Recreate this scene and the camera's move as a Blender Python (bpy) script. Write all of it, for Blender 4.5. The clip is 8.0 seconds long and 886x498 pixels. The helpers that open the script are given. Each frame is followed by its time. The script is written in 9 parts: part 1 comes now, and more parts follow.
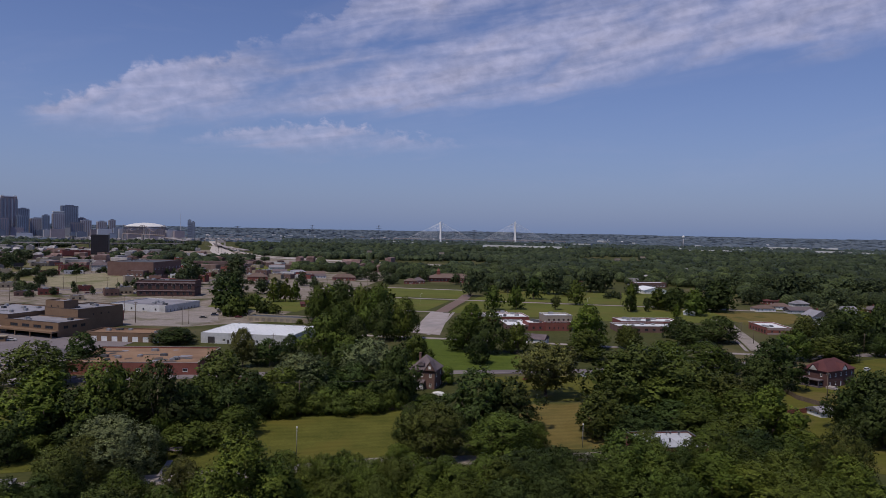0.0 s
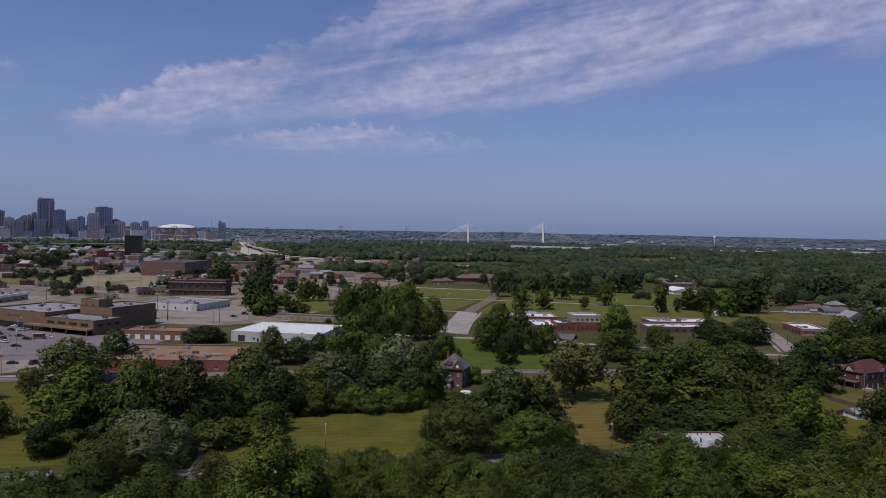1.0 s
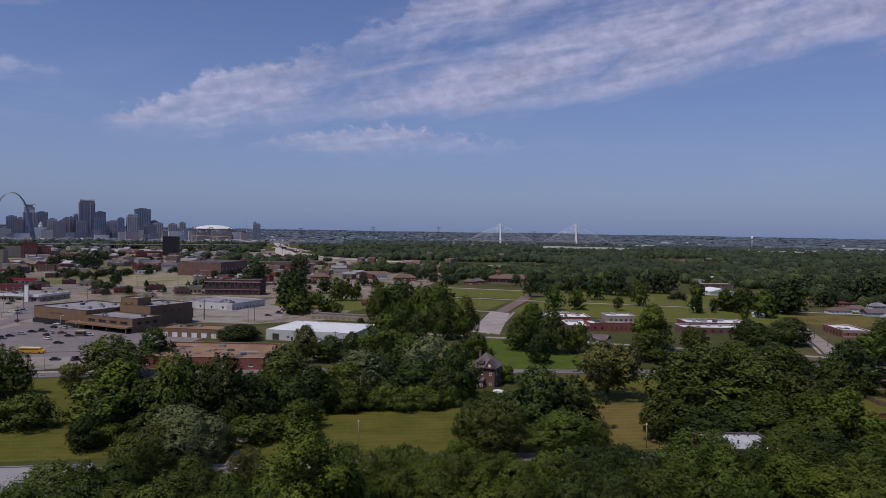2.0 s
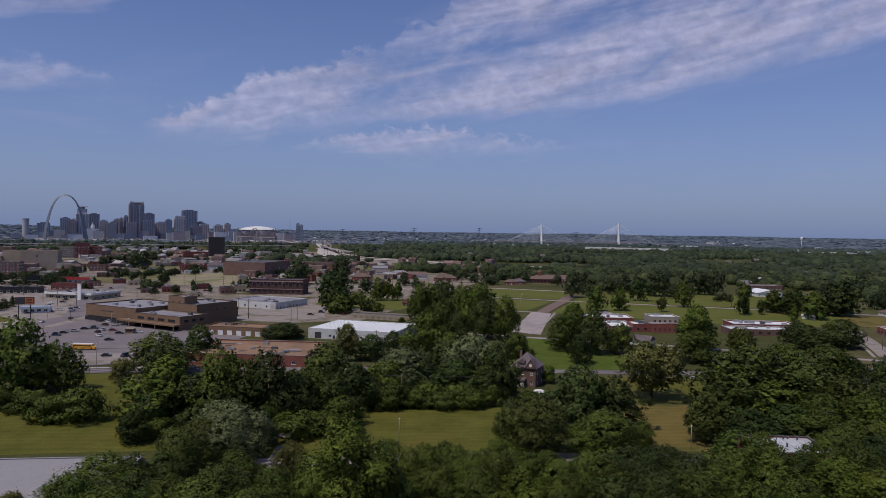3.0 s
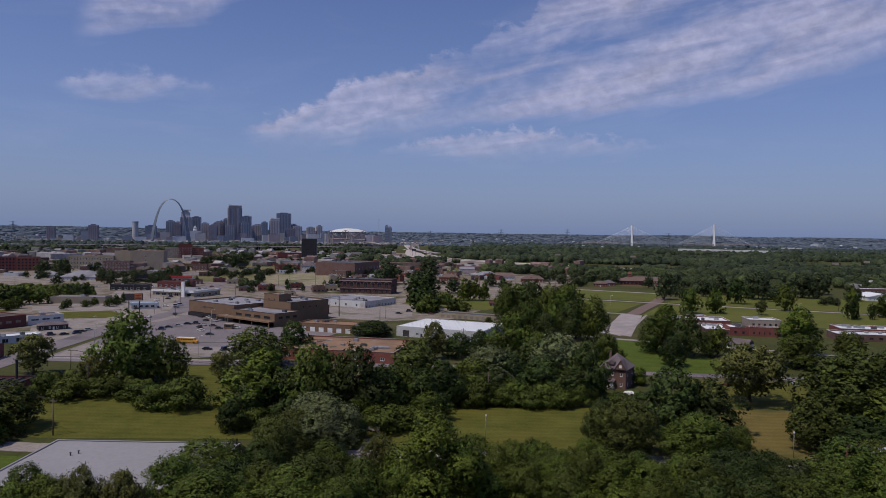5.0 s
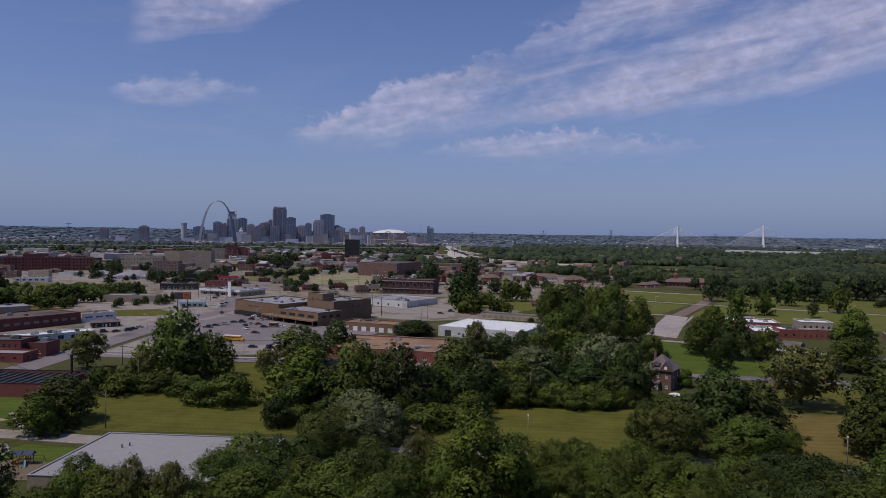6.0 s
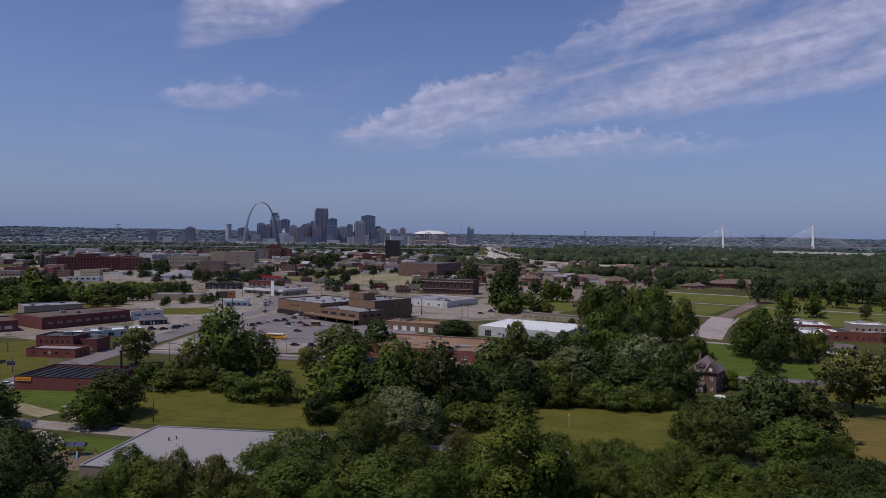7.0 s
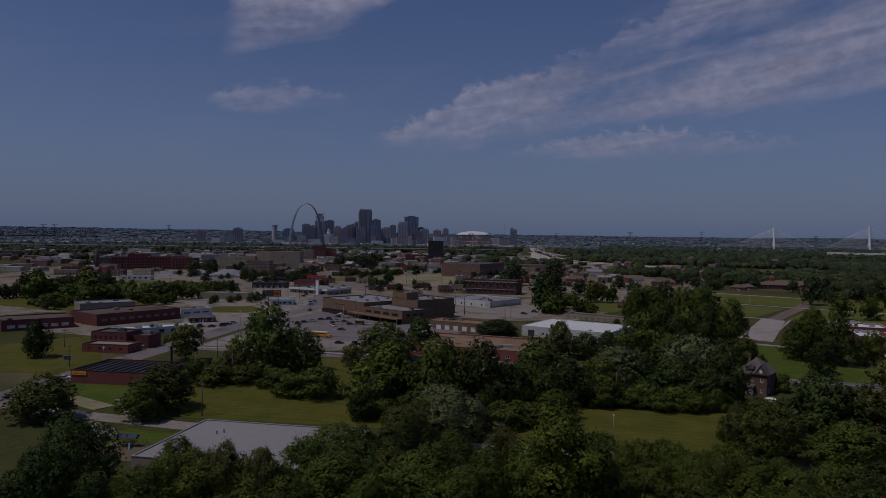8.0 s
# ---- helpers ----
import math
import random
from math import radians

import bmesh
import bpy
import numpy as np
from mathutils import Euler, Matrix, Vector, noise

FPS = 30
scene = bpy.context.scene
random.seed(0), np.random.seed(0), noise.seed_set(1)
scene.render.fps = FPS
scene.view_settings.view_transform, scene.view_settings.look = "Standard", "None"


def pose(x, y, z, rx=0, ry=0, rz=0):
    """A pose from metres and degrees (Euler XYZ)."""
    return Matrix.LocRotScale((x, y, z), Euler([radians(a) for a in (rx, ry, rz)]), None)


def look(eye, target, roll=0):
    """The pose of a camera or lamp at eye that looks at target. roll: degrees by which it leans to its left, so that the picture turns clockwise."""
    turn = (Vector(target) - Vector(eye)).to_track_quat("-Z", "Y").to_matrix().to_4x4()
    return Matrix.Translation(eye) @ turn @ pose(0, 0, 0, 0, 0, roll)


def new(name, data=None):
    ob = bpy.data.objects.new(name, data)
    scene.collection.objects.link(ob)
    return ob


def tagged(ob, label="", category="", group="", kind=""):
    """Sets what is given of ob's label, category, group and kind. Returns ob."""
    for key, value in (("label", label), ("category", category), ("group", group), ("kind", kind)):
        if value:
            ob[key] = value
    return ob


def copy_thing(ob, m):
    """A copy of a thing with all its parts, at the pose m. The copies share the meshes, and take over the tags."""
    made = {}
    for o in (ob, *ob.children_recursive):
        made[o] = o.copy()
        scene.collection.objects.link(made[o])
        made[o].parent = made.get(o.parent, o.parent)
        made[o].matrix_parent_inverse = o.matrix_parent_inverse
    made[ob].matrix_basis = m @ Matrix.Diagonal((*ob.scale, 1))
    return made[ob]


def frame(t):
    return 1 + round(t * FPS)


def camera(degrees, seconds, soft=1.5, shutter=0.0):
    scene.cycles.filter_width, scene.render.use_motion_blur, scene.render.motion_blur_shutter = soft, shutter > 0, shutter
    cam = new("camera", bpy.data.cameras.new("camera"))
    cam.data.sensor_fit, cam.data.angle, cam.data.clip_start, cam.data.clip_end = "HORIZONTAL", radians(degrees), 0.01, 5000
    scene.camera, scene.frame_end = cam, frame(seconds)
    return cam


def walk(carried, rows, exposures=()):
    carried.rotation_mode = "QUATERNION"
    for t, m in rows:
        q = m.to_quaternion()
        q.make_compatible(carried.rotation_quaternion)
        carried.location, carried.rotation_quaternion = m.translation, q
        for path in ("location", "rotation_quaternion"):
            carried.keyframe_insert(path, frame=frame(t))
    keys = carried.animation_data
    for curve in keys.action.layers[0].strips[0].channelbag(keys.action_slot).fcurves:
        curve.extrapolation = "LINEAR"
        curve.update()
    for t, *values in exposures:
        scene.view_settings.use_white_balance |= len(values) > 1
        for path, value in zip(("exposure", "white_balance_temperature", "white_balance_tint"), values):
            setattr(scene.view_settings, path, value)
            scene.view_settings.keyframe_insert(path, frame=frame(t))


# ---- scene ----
cam = camera(64.05, 8.0, soft=0.84)
PATH = [
    (0, pose(0, 0, 62.62, 88.553, -1.080, 0.157)),
    (0.5, pose(0, 0, 62.20, 88.569, -1.040, 1.208)),
    (1, pose(0, 0, 61.78, 88.584, -1.002, 2.389)),
    (2.5, pose(0, 0, 60.66, 88.624, -0.902, 6.529)),
    (3, pose(0, 0, 60.29, 88.637, -0.874, 8.271)),
    (3.5, pose(0, 0, 59.91, 88.650, -0.850, 10.018)),
    (4, pose(0, 0, 59.53, 88.663, -0.828, 11.773)),
    (4.5, pose(0, 0, 59.15, 88.680, -0.808, 13.520)),
    (6, pose(0, 0, 58.05, 88.752, -0.762, 18.682)),
    (6.5, pose(0, 0, 57.66, 88.778, -0.753, 20.223)),
    (7, pose(0, 0, 57.25, 88.800, -0.745, 21.931)),
    (7.5, pose(0, 0, 56.83, 88.815, -0.740, 23.657)),
    (8, pose(0, 0, 56.40, 88.828, -0.738, 25.401)),
]
STOPS = 0.0
walk(cam, PATH, exposures=[(0.0, STOPS), (7.5, STOPS), (7.7, STOPS - 0.08), (7.85, STOPS - 0.55), (8.0, STOPS - 1.1)])

# ---- sky, clouds and sun ----
SUN_FROM = Vector((-0.66, -0.75, 0.0)).normalized()
SUN_UP = 62.0


def sky_world():
    world = bpy.data.worlds.new("sky")
    scene.world = world
    world.use_nodes = True
    nt = world.node_tree
    nt.nodes.clear()
    N, K = nt.nodes.new, nt.links.new

    def val(v, sock):
        if isinstance(v, (int, float)):
            sock.default_value = v
        else:
            K(v, sock)

    def m(op, a, b=0.0, c=0.0, clamp=False):
        n = N("ShaderNodeMath")
        n.operation, n.use_clamp = op, clamp
        val(a, n.inputs[0]), val(b, n.inputs[1]), val(c, n.inputs[2])
        return n.outputs[0]

    tex = N("ShaderNodeTexSky")
    tex.sky_type, tex.sun_disc = "NISHITA", False
    tex.sun_elevation, tex.sun_rotation = radians(SUN_UP), math.atan2(SUN_FROM.x, SUN_FROM.y)
    tex.altitude, tex.air_density, tex.dust_density, tex.ozone_density = 150, 1.0, 0.3, 2.5
    co = N("ShaderNodeTexCoord")
    sep = N("ShaderNodeSeparateXYZ")
    K(co.outputs["Generated"], sep.inputs[0])
    x, y, z = sep.outputs
    az = m("MULTIPLY", m("ARCTAN2", m("MULTIPLY", x, -1.0), y), 57.2958)
    el = m("MULTIPLY", m("ARCSINE", z), 57.2958)

    def fbm(sa, se, scale, detail, rough, shift, tilt=-10.0, bend=0.6):
        c, s = math.cos(radians(tilt)), math.sin(radians(tilt))
        u = m("MULTIPLY", m("ADD", m("MULTIPLY", az, c), m("MULTIPLY", el, s)), sa)
        v = m("MULTIPLY", m("SUBTRACT", m("MULTIPLY", el, c), m("MULTIPLY", az, s)), se)
        comb = N("ShaderNodeCombineXYZ")
        K(u, comb.inputs[0]), K(v, comb.inputs[1])
        comb.inputs[2].default_value = shift
        n = N("ShaderNodeTexNoise")
        n.inputs["Scale"].default_value, n.inputs["Detail"].default_value = scale, detail
        n.inputs["Roughness"].default_value, n.inputs["Distortion"].default_value = rough, bend
        K(comb.outputs[0], n.inputs["Vector"])
        return n.outputs["Fac"]

    def step(v, lo, hi):
        n = N("ShaderNodeMapRange")
        n.interpolation_type = "SMOOTHSTEP"
        n.inputs["From Min"].default_value, n.inputs["From Max"].default_value = lo, hi
        K(v, n.inputs["Value"])
        return n.outputs[0]

    def outline(points):
        """The height of a bank's edge along the horizon, bent from corner to corner."""
        level = points[0][1]
        for (a0, e0), (a1, e1) in zip(points, points[1:]):
            n = N("ShaderNodeMapRange")
            n.inputs["From Min"].default_value, n.inputs["From Max"].default_value = a0, a1
            n.inputs["To Min"].default_value, n.inputs["To Max"].default_value = 0.0, e1 - e0
            K(sway, n.inputs["Value"])
            level = m("ADD", n.outputs[0], level)
        return level

    sway = m("ADD", az, m("MULTIPLY", m("SUBTRACT", fbm(0.25, 0.4, 1.0, 3.0, 0.5, 5.1), 0.5), 2.4))
    streak = fbm(0.13, 0.85, 1.0, 7.0, 0.52, 7.7, -9.0, 0.35)
    veil = fbm(0.12, 0.42, 1.0, 3.0, 0.5, 2.3, -14.0, 0.8)
    puff = fbm(0.9, 1.2, 1.0, 6.0, 0.55, 3.9, 6.0, 0.3)
    body = m("ADD", m("ADD", m("MULTIPLY", m("SUBTRACT", streak, 0.5), 1.7), m("MULTIPLY", m("SUBTRACT", veil, 0.5), 2.6)), m("MULTIPLY", m("SUBTRACT", puff, 0.5), 0.35))
    for a0, e0, tilt, la, le, amount in CLOUD_FOLDS:
        c, n = math.cos(radians(tilt)), math.sin(radians(tilt))
        da, de = m("SUBTRACT", az, a0), m("SUBTRACT", el, e0)
        u = m("MULTIPLY", m("ADD", m("MULTIPLY", da, c), m("MULTIPLY", de, n)), 1 / la)
        v = m("MULTIPLY", m("SUBTRACT", m("MULTIPLY", de, c), m("MULTIPLY", da, n)), 1 / le)
        q = m("ADD", m("MULTIPLY", u, u), m("MULTIPLY", v, v))
        body = m("ADD", body, m("MULTIPLY", m("POWER", 2.718, m("MULTIPLY", q, -1.0)), amount))
    billow = m("MULTIPLY", m("SUBTRACT", puff, 0.5), 2.6)
    feather = m("MULTIPLY", m("SUBTRACT", streak, 0.5), 3.6)
    cover = 0.0
    for under, over, soft, crisp, ends, thick in CLOUD_BANKS:
        rise = m("SUBTRACT", el, m("ADD", outline(under), feather))
        fall = m("SUBTRACT", m("ADD", outline(over), billow), el)
        side = m("MULTIPLY", step(az, ends[0], ends[0] + 3.0), m("SUBTRACT", 1.0, step(az, ends[1] - 2.5, ends[1])))
        bank = m("MULTIPLY", m("MULTIPLY", step(rise, -soft, soft * 1.2), step(fall, -crisp, crisp * 2.0)), side)
        bank = m("MULTIPLY", bank, m("ADD", m("MULTIPLY", body, 0.68), thick, clamp=True))
        cover = m("MAXIMUM", cover, bank)
    wisp = m("MULTIPLY", m("SUBTRACT", fbm(0.05, 0.22, 1.0, 5.0, 0.6, 11.0, -4.0), 0.52), 0.5, clamp=True)
    cover = m("MULTIPLY", m("MAXIMUM", m("MULTIPLY", cover, CLOUD_COVER), wisp), step(el, 2.0, 6.0))
    tint = N("ShaderNodeMix")
    tint.data_type, tint.blend_type = "RGBA", "MULTIPLY"
    tint.inputs["Factor"].default_value, tint.inputs["B"].default_value = 1.0, (*SKY_TINT, 1)
    K(tex.outputs[0], tint.inputs["A"])
    haze = N("ShaderNodeMix")
    haze.data_type = "RGBA"
    haze.inputs["B"].default_value = (*HAZE, 1)
    K(m("MULTIPLY", m("POWER", 2.718, m("MULTIPLY", m("MAXIMUM", el, 0.0), -0.13)), 0.97), haze.inputs["Factor"])
    K(tint.outputs["Result"], haze.inputs["A"])
    mix = N("ShaderNodeMix")
    mix.data_type = "RGBA"
    K(cover, mix.inputs["Factor"])
    K(haze.outputs["Result"], mix.inputs["A"])
    shade = N("ShaderNodeMix")
    shade.data_type = "RGBA"
    shade.inputs["A"].default_value, shade.inputs["B"].default_value = (*[c * 0.72 for c in CLOUD_LIGHT], 1), (*[c * 1.18 for c in CLOUD_LIGHT], 1)
    K(m("MULTIPLY", m("SUBTRACT", m("ADD", puff, streak), 0.65), 1.6, clamp=True), shade.inputs["Factor"])
    K(shade.outputs["Result"], mix.inputs["B"])
    bg, out = N("ShaderNodeBackground"), N("ShaderNodeOutputWorld")
    bg.inputs["Strength"].default_value = SKY_STRENGTH
    K(mix.outputs["Result"], bg.inputs["Color"])
    K(bg.outputs[0], out.inputs[0])


# each bank: the height of its lower and of its upper edge along the azimuth, in degrees, how soft these edges are, where it ends, and its thickness
MAIN_BANK = ([(-31.5, 13.3), (-23.0, 13.2), (-17.9, 12.5), (-13.7, 11.5), (-9.4, 10.6), (-4.9, 9.9), (-0.4, 9.5), (4.2, 9.5), (16.5, 8.5), (21.4, 7.9), (22.8, 6.9), (27.0, 7.0), (30.9, 7.3)],
     [(-31.0, 26.0), (-13.3, 25.2), (1.7, 21.5), (7.7, 18.3), (9.2, 16.4), (11.6, 16.1), (13.1, 14.8), (15.5, 14.2), (17.3, 13.0), (20.6, 12.6), (23.3, 11.8), (25.2, 10.3), (28.5, 8.9), (30.9, 7.8)], 0.9, 0.30, (-60, 31.8), 0.58)
CLOUD_BANKS = [
    MAIN_BANK,
    ([(-2.7, 6.7), (1.4, 6.2), (8.6, 6.1), (15.2, 6.1), (20.1, 6.4)],
     [(-2.7, 6.9), (4.1, 7.8), (8.7, 8.4), (13.9, 8.1), (17.3, 7.5), (20.1, 6.6)], 0.7, 0.22, (-4, 21.5), 0.38),
    ([(28.7, 19.6), (30.7, 17.6), (34.8, 15.7), (38.2, 14.8), (41.1, 13.5), (43.7, 12.9)],
     [(28.7, 20.4), (35.7, 22.2), (41.9, 18.5), (43.1, 15.6), (43.7, 13.4)], 0.8, 0.35, (28, 43.2), 0.66),
    ([(29.5, 10.5), (33.9, 10.1), (36.1, 10.1), (39.0, 9.5), (42.3, 9.4), (44.7, 9.9)],
     [(29.5, 10.6), (33.0, 10.9), (35.6, 11.4), (38.2, 11.7), (41.9, 11.2), (44.7, 10.0)], 0.5, 0.35, (28.5, 45.5), 0.38)]
# folds within the banks: azimuth, height, tilt, half length, half depth, thicker or thinner
CLOUD_FOLDS = [(5.5, 14.2, -12, 4.0, 0.9, -0.6), (13.5, 14.6, -20, 3.2, 0.8, -0.5), (-3.0, 16.2, -12, 4.0, 0.9, -0.6), (12.0, 11.6, -12, 5.0, 0.6, -0.1),
               (1.5, 11.6, -9, 9.0, 1.1, 0.5), (-15.0, 15.6, -8, 9.0, 1.6, 0.6), (19.5, 12.3, -14, 5.0, 1.0, 0.45), (6.0, 17.4, -10, 6.0, 1.0, 0.5), (-24.0, 18.0, -5, 9.0, 1.4, -0.4)]
CLOUD_COVER = 0.80
CLOUD_LIGHT = (6.0, 6.0, 8.4)
SKY_TINT = (0.97, 0.96, 1.32)
HAZE = (2.36, 3.26, 5.72)
SKY_STRENGTH = 0.0672
sky_world()

sun = new("sun", bpy.data.lights.new("sun", "SUN"))
sun.data.energy, sun.data.angle, sun.data.color = 2.72, radians(0.53), (1.0, 0.89, 0.76)
sun.matrix_world = look(SUN_FROM * 300 * math.cos(radians(SUN_UP)) + Vector((0, 0, 300 * math.sin(radians(SUN_UP)))), (0, 0, 0))


# ---- materials ----
def surface(name, dark, light, rough=0.8, coarse=0.15, fine=2.0, vary=0.12, bump=0.0, metal=0.0, stain=None, island=False, spec=0.3, mown=0.0):
    """A worn surface: two colours mixed by coarse and fine noise, with a slight difference from thing to thing."""
    mat = bpy.data.materials.new(name)
    mat.use_nodes = True
    nt = mat.node_tree
    N, K = nt.nodes.new, nt.links.new
    bsdf = nt.nodes["Principled BSDF"]
    pos = N("ShaderNodeNewGeometry")
    one, two = N("ShaderNodeTexNoise"), N("ShaderNodeTexNoise")
    for n, s, d in ((one, coarse, 5.0), (two, fine, 4.0)):
        n.inputs["Scale"].default_value, n.inputs["Detail"].default_value = s, d
        n.inputs["Roughness"].default_value = 0.62
        K(pos.outputs["Position"], n.inputs["Vector"])
    add = N("ShaderNodeMath")
    add.operation = "ADD"
    K(one.outputs["Fac"], add.inputs[0]), K(two.outputs["Fac"], add.inputs[1])
    ramp = N("ShaderNodeMapRange")
    ramp.inputs["From Min"].default_value, ramp.inputs["From Max"].default_value = 0.72, 1.28
    K(add.outputs[0], ramp.inputs["Value"])
    mix = N("ShaderNodeMix")
    mix.data_type = "RGBA"
    mix.inputs["A"].default_value, mix.inputs["B"].default_value = (*dark, 1), (*light, 1)
    K(ramp.outputs[0], mix.inputs["Factor"])
    colour = mix.outputs["Result"]
    if stain:
        patch = N("ShaderNodeTexNoise")
        patch.inputs["Scale"].default_value, patch.inputs["Detail"].default_value = coarse * 0.45, 6.0
        K(pos.outputs["Position"], patch.inputs["Vector"])
        cut = N("ShaderNodeMapRange")
        cut.inputs["From Min"].default_value, cut.inputs["From Max"].default_value = 0.53, 0.66
        K(patch.outputs["Fac"], cut.inputs["Value"])
        over = N("ShaderNodeMix")
        over.data_type = "RGBA"
        over.inputs["B"].default_value = (*stain, 1)
        K(cut.outputs[0], over.inputs["Factor"]), K(colour, over.inputs["A"])
        colour = over.outputs["Result"]
    if mown:
        turned, bands = N("ShaderNodeMapping"), N("ShaderNodeTexWave")
        turned.inputs["Rotation"].default_value = (0, 0, radians(76))
        bands.inputs["Scale"].default_value, bands.inputs["Distortion"].default_value, bands.inputs["Detail"].default_value = 0.085, 6.0, 4.0
        bands.inputs["Detail Scale"].default_value = 0.6
        K(pos.outputs["Position"], turned.inputs["Vector"]), K(turned.outputs[0], bands.inputs["Vector"])
        lie, tone = N("ShaderNodeMapRange"), N("ShaderNodeHueSaturation")
        lie.inputs["To Min"].default_value, lie.inputs["To Max"].default_value = 1 - mown, 1 + mown
        K(bands.outputs["Fac"], lie.inputs["Value"]), K(lie.outputs[0], tone.inputs["Value"]), K(colour, tone.inputs["Color"])
        colour = tone.outputs["Color"]
    if vary:
        info = N("ShaderNodeNewGeometry" if island else "ShaderNodeObjectInfo")
        shift, hsv = N("ShaderNodeMapRange"), N("ShaderNodeHueSaturation")
        shift.inputs["To Min"].default_value, shift.inputs["To Max"].default_value = 1 - vary, 1 + vary
        K(info.outputs["Random Per Island" if island else "Random"], shift.inputs["Value"])
        K(shift.outputs[0], hsv.inputs["Value"]), K(colour, hsv.inputs["Color"])
        colour = hsv.outputs["Color"]
    K(colour, bsdf.inputs["Base Color"])
    bsdf.inputs["Roughness"].default_value, bsdf.inputs["Metallic"].default_value = rough, metal
    bsdf.inputs["Specular IOR Level"].default_value = spec
    if bump:
        b = N("ShaderNodeBump")
        b.inputs["Strength"].default_value, b.inputs["Distance"].default_value = 0.6, bump
        K(two.outputs["Fac"], b.inputs["Height"]), K(b.outputs["Normal"], bsdf.inputs["Normal"])
    return mat


def foliage(name, dark, light, hue=0.028, relief=2.6):
    """Leaves: tint differs from tree to tree and from spray to spray, with shading between leaves painted in as fine
    noise; some light comes through.
    """
    mat = bpy.data.materials.new(name)
    mat.use_nodes = True
    nt = mat.node_tree
    N, K = nt.nodes.new, nt.links.new
    bsdf = nt.nodes["Principled BSDF"]
    geo, info = N("ShaderNodeNewGeometry"), N("ShaderNodeObjectInfo")
    mix = N("ShaderNodeMix")
    mix.data_type = "RGBA"
    mix.inputs["A"].default_value, mix.inputs["B"].default_value = (*dark, 1), (*light, 1)
    spread = N("ShaderNodeMapRange")
    spread.inputs["To Min"].default_value, spread.inputs["To Max"].default_value = (0.25, 0.75) if hue else (0.0, 1.0)
    K(geo.outputs["Random Per Island"], spread.inputs["Value"]), K(spread.outputs[0], mix.inputs["Factor"])
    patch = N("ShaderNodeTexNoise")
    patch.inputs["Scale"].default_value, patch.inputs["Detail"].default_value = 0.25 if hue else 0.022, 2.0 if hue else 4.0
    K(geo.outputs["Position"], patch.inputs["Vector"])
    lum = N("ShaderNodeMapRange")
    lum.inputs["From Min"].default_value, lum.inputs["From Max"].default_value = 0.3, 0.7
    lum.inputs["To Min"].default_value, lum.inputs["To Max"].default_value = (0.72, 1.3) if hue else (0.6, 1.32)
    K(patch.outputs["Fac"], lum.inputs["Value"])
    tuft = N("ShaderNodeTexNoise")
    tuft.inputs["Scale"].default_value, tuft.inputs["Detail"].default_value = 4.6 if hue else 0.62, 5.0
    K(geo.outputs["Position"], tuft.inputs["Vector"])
    bump = N("ShaderNodeBump")
    bump.inputs["Strength"].default_value, bump.inputs["Distance"].default_value = (0.5, 0.3) if hue else (1.0, relief)
    K(tuft.outputs["Fac"], bump.inputs["Height"]), K(bump.outputs["Normal"], bsdf.inputs["Normal"])
    tone = N("ShaderNodeMapRange")
    tone.inputs["To Min"].default_value, tone.inputs["To Max"].default_value = 0.5 - hue * 0.5, 0.5 + hue * 0.5
    K(info.outputs["Random"], tone.inputs["Value"])
    turn, own, both = N("ShaderNodeMath"), N("ShaderNodeMath"), N("ShaderNodeMath")
    turn.operation, own.operation, both.operation = "FRACT", "MULTIPLY_ADD", "MULTIPLY"
    seven = N("ShaderNodeMath")
    seven.operation = "MULTIPLY"
    seven.inputs[1].default_value = 7.31
    K(info.outputs["Random"], seven.inputs[0]), K(seven.outputs[0], turn.inputs[0]), K(turn.outputs[0], own.inputs[0])
    own.inputs[1].default_value, own.inputs[2].default_value = 0.5, 0.75
    # fine light and dark in the colour imitates shading among single leaves
    leaf_shade, speck = N("ShaderNodeMapRange"), N("ShaderNodeMath")
    leaf_shade.inputs["From Min"].default_value, leaf_shade.inputs["From Max"].default_value = 0.34, 0.66
    leaf_shade.inputs["To Min"].default_value, leaf_shade.inputs["To Max"].default_value = (0.42, 1.62) if relief > 1 else (0.8, 1.2)
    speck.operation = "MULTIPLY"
    K(tuft.outputs["Fac"], leaf_shade.inputs["Value"]), K(leaf_shade.outputs[0], speck.inputs[0]), K(lum.outputs[0], speck.inputs[1])
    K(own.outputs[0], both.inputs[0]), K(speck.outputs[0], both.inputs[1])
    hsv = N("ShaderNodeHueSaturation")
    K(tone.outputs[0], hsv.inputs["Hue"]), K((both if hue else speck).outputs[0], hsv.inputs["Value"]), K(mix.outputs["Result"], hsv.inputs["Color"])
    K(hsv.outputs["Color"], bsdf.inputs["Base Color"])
    bsdf.inputs["Roughness"].default_value, bsdf.inputs["Specular IOR Level"].default_value = 0.6, 0.14
    thin, both_ways = N("ShaderNodeBsdfTranslucent"), N("ShaderNodeMixShader")
    both_ways.inputs["Fac"].default_value = 0.12
    K(hsv.outputs["Color"], thin.inputs["Color"])
    K(bsdf.outputs[0], both_ways.inputs[1]), K(thin.outputs[0], both_ways.inputs[2])
    K(both_ways.outputs[0], nt.nodes["Material Output"].inputs["Surface"])
    return mat


def glassy(name, colour, rough=0.12):
    mat = bpy.data.materials.new(name)
    mat.use_nodes = True
    bsdf = mat.node_tree.nodes["Principled BSDF"]
    bsdf.inputs["Base Color"].default_value = (*colour, 1)
    bsdf.inputs["Roughness"].default_value = rough
    return mat


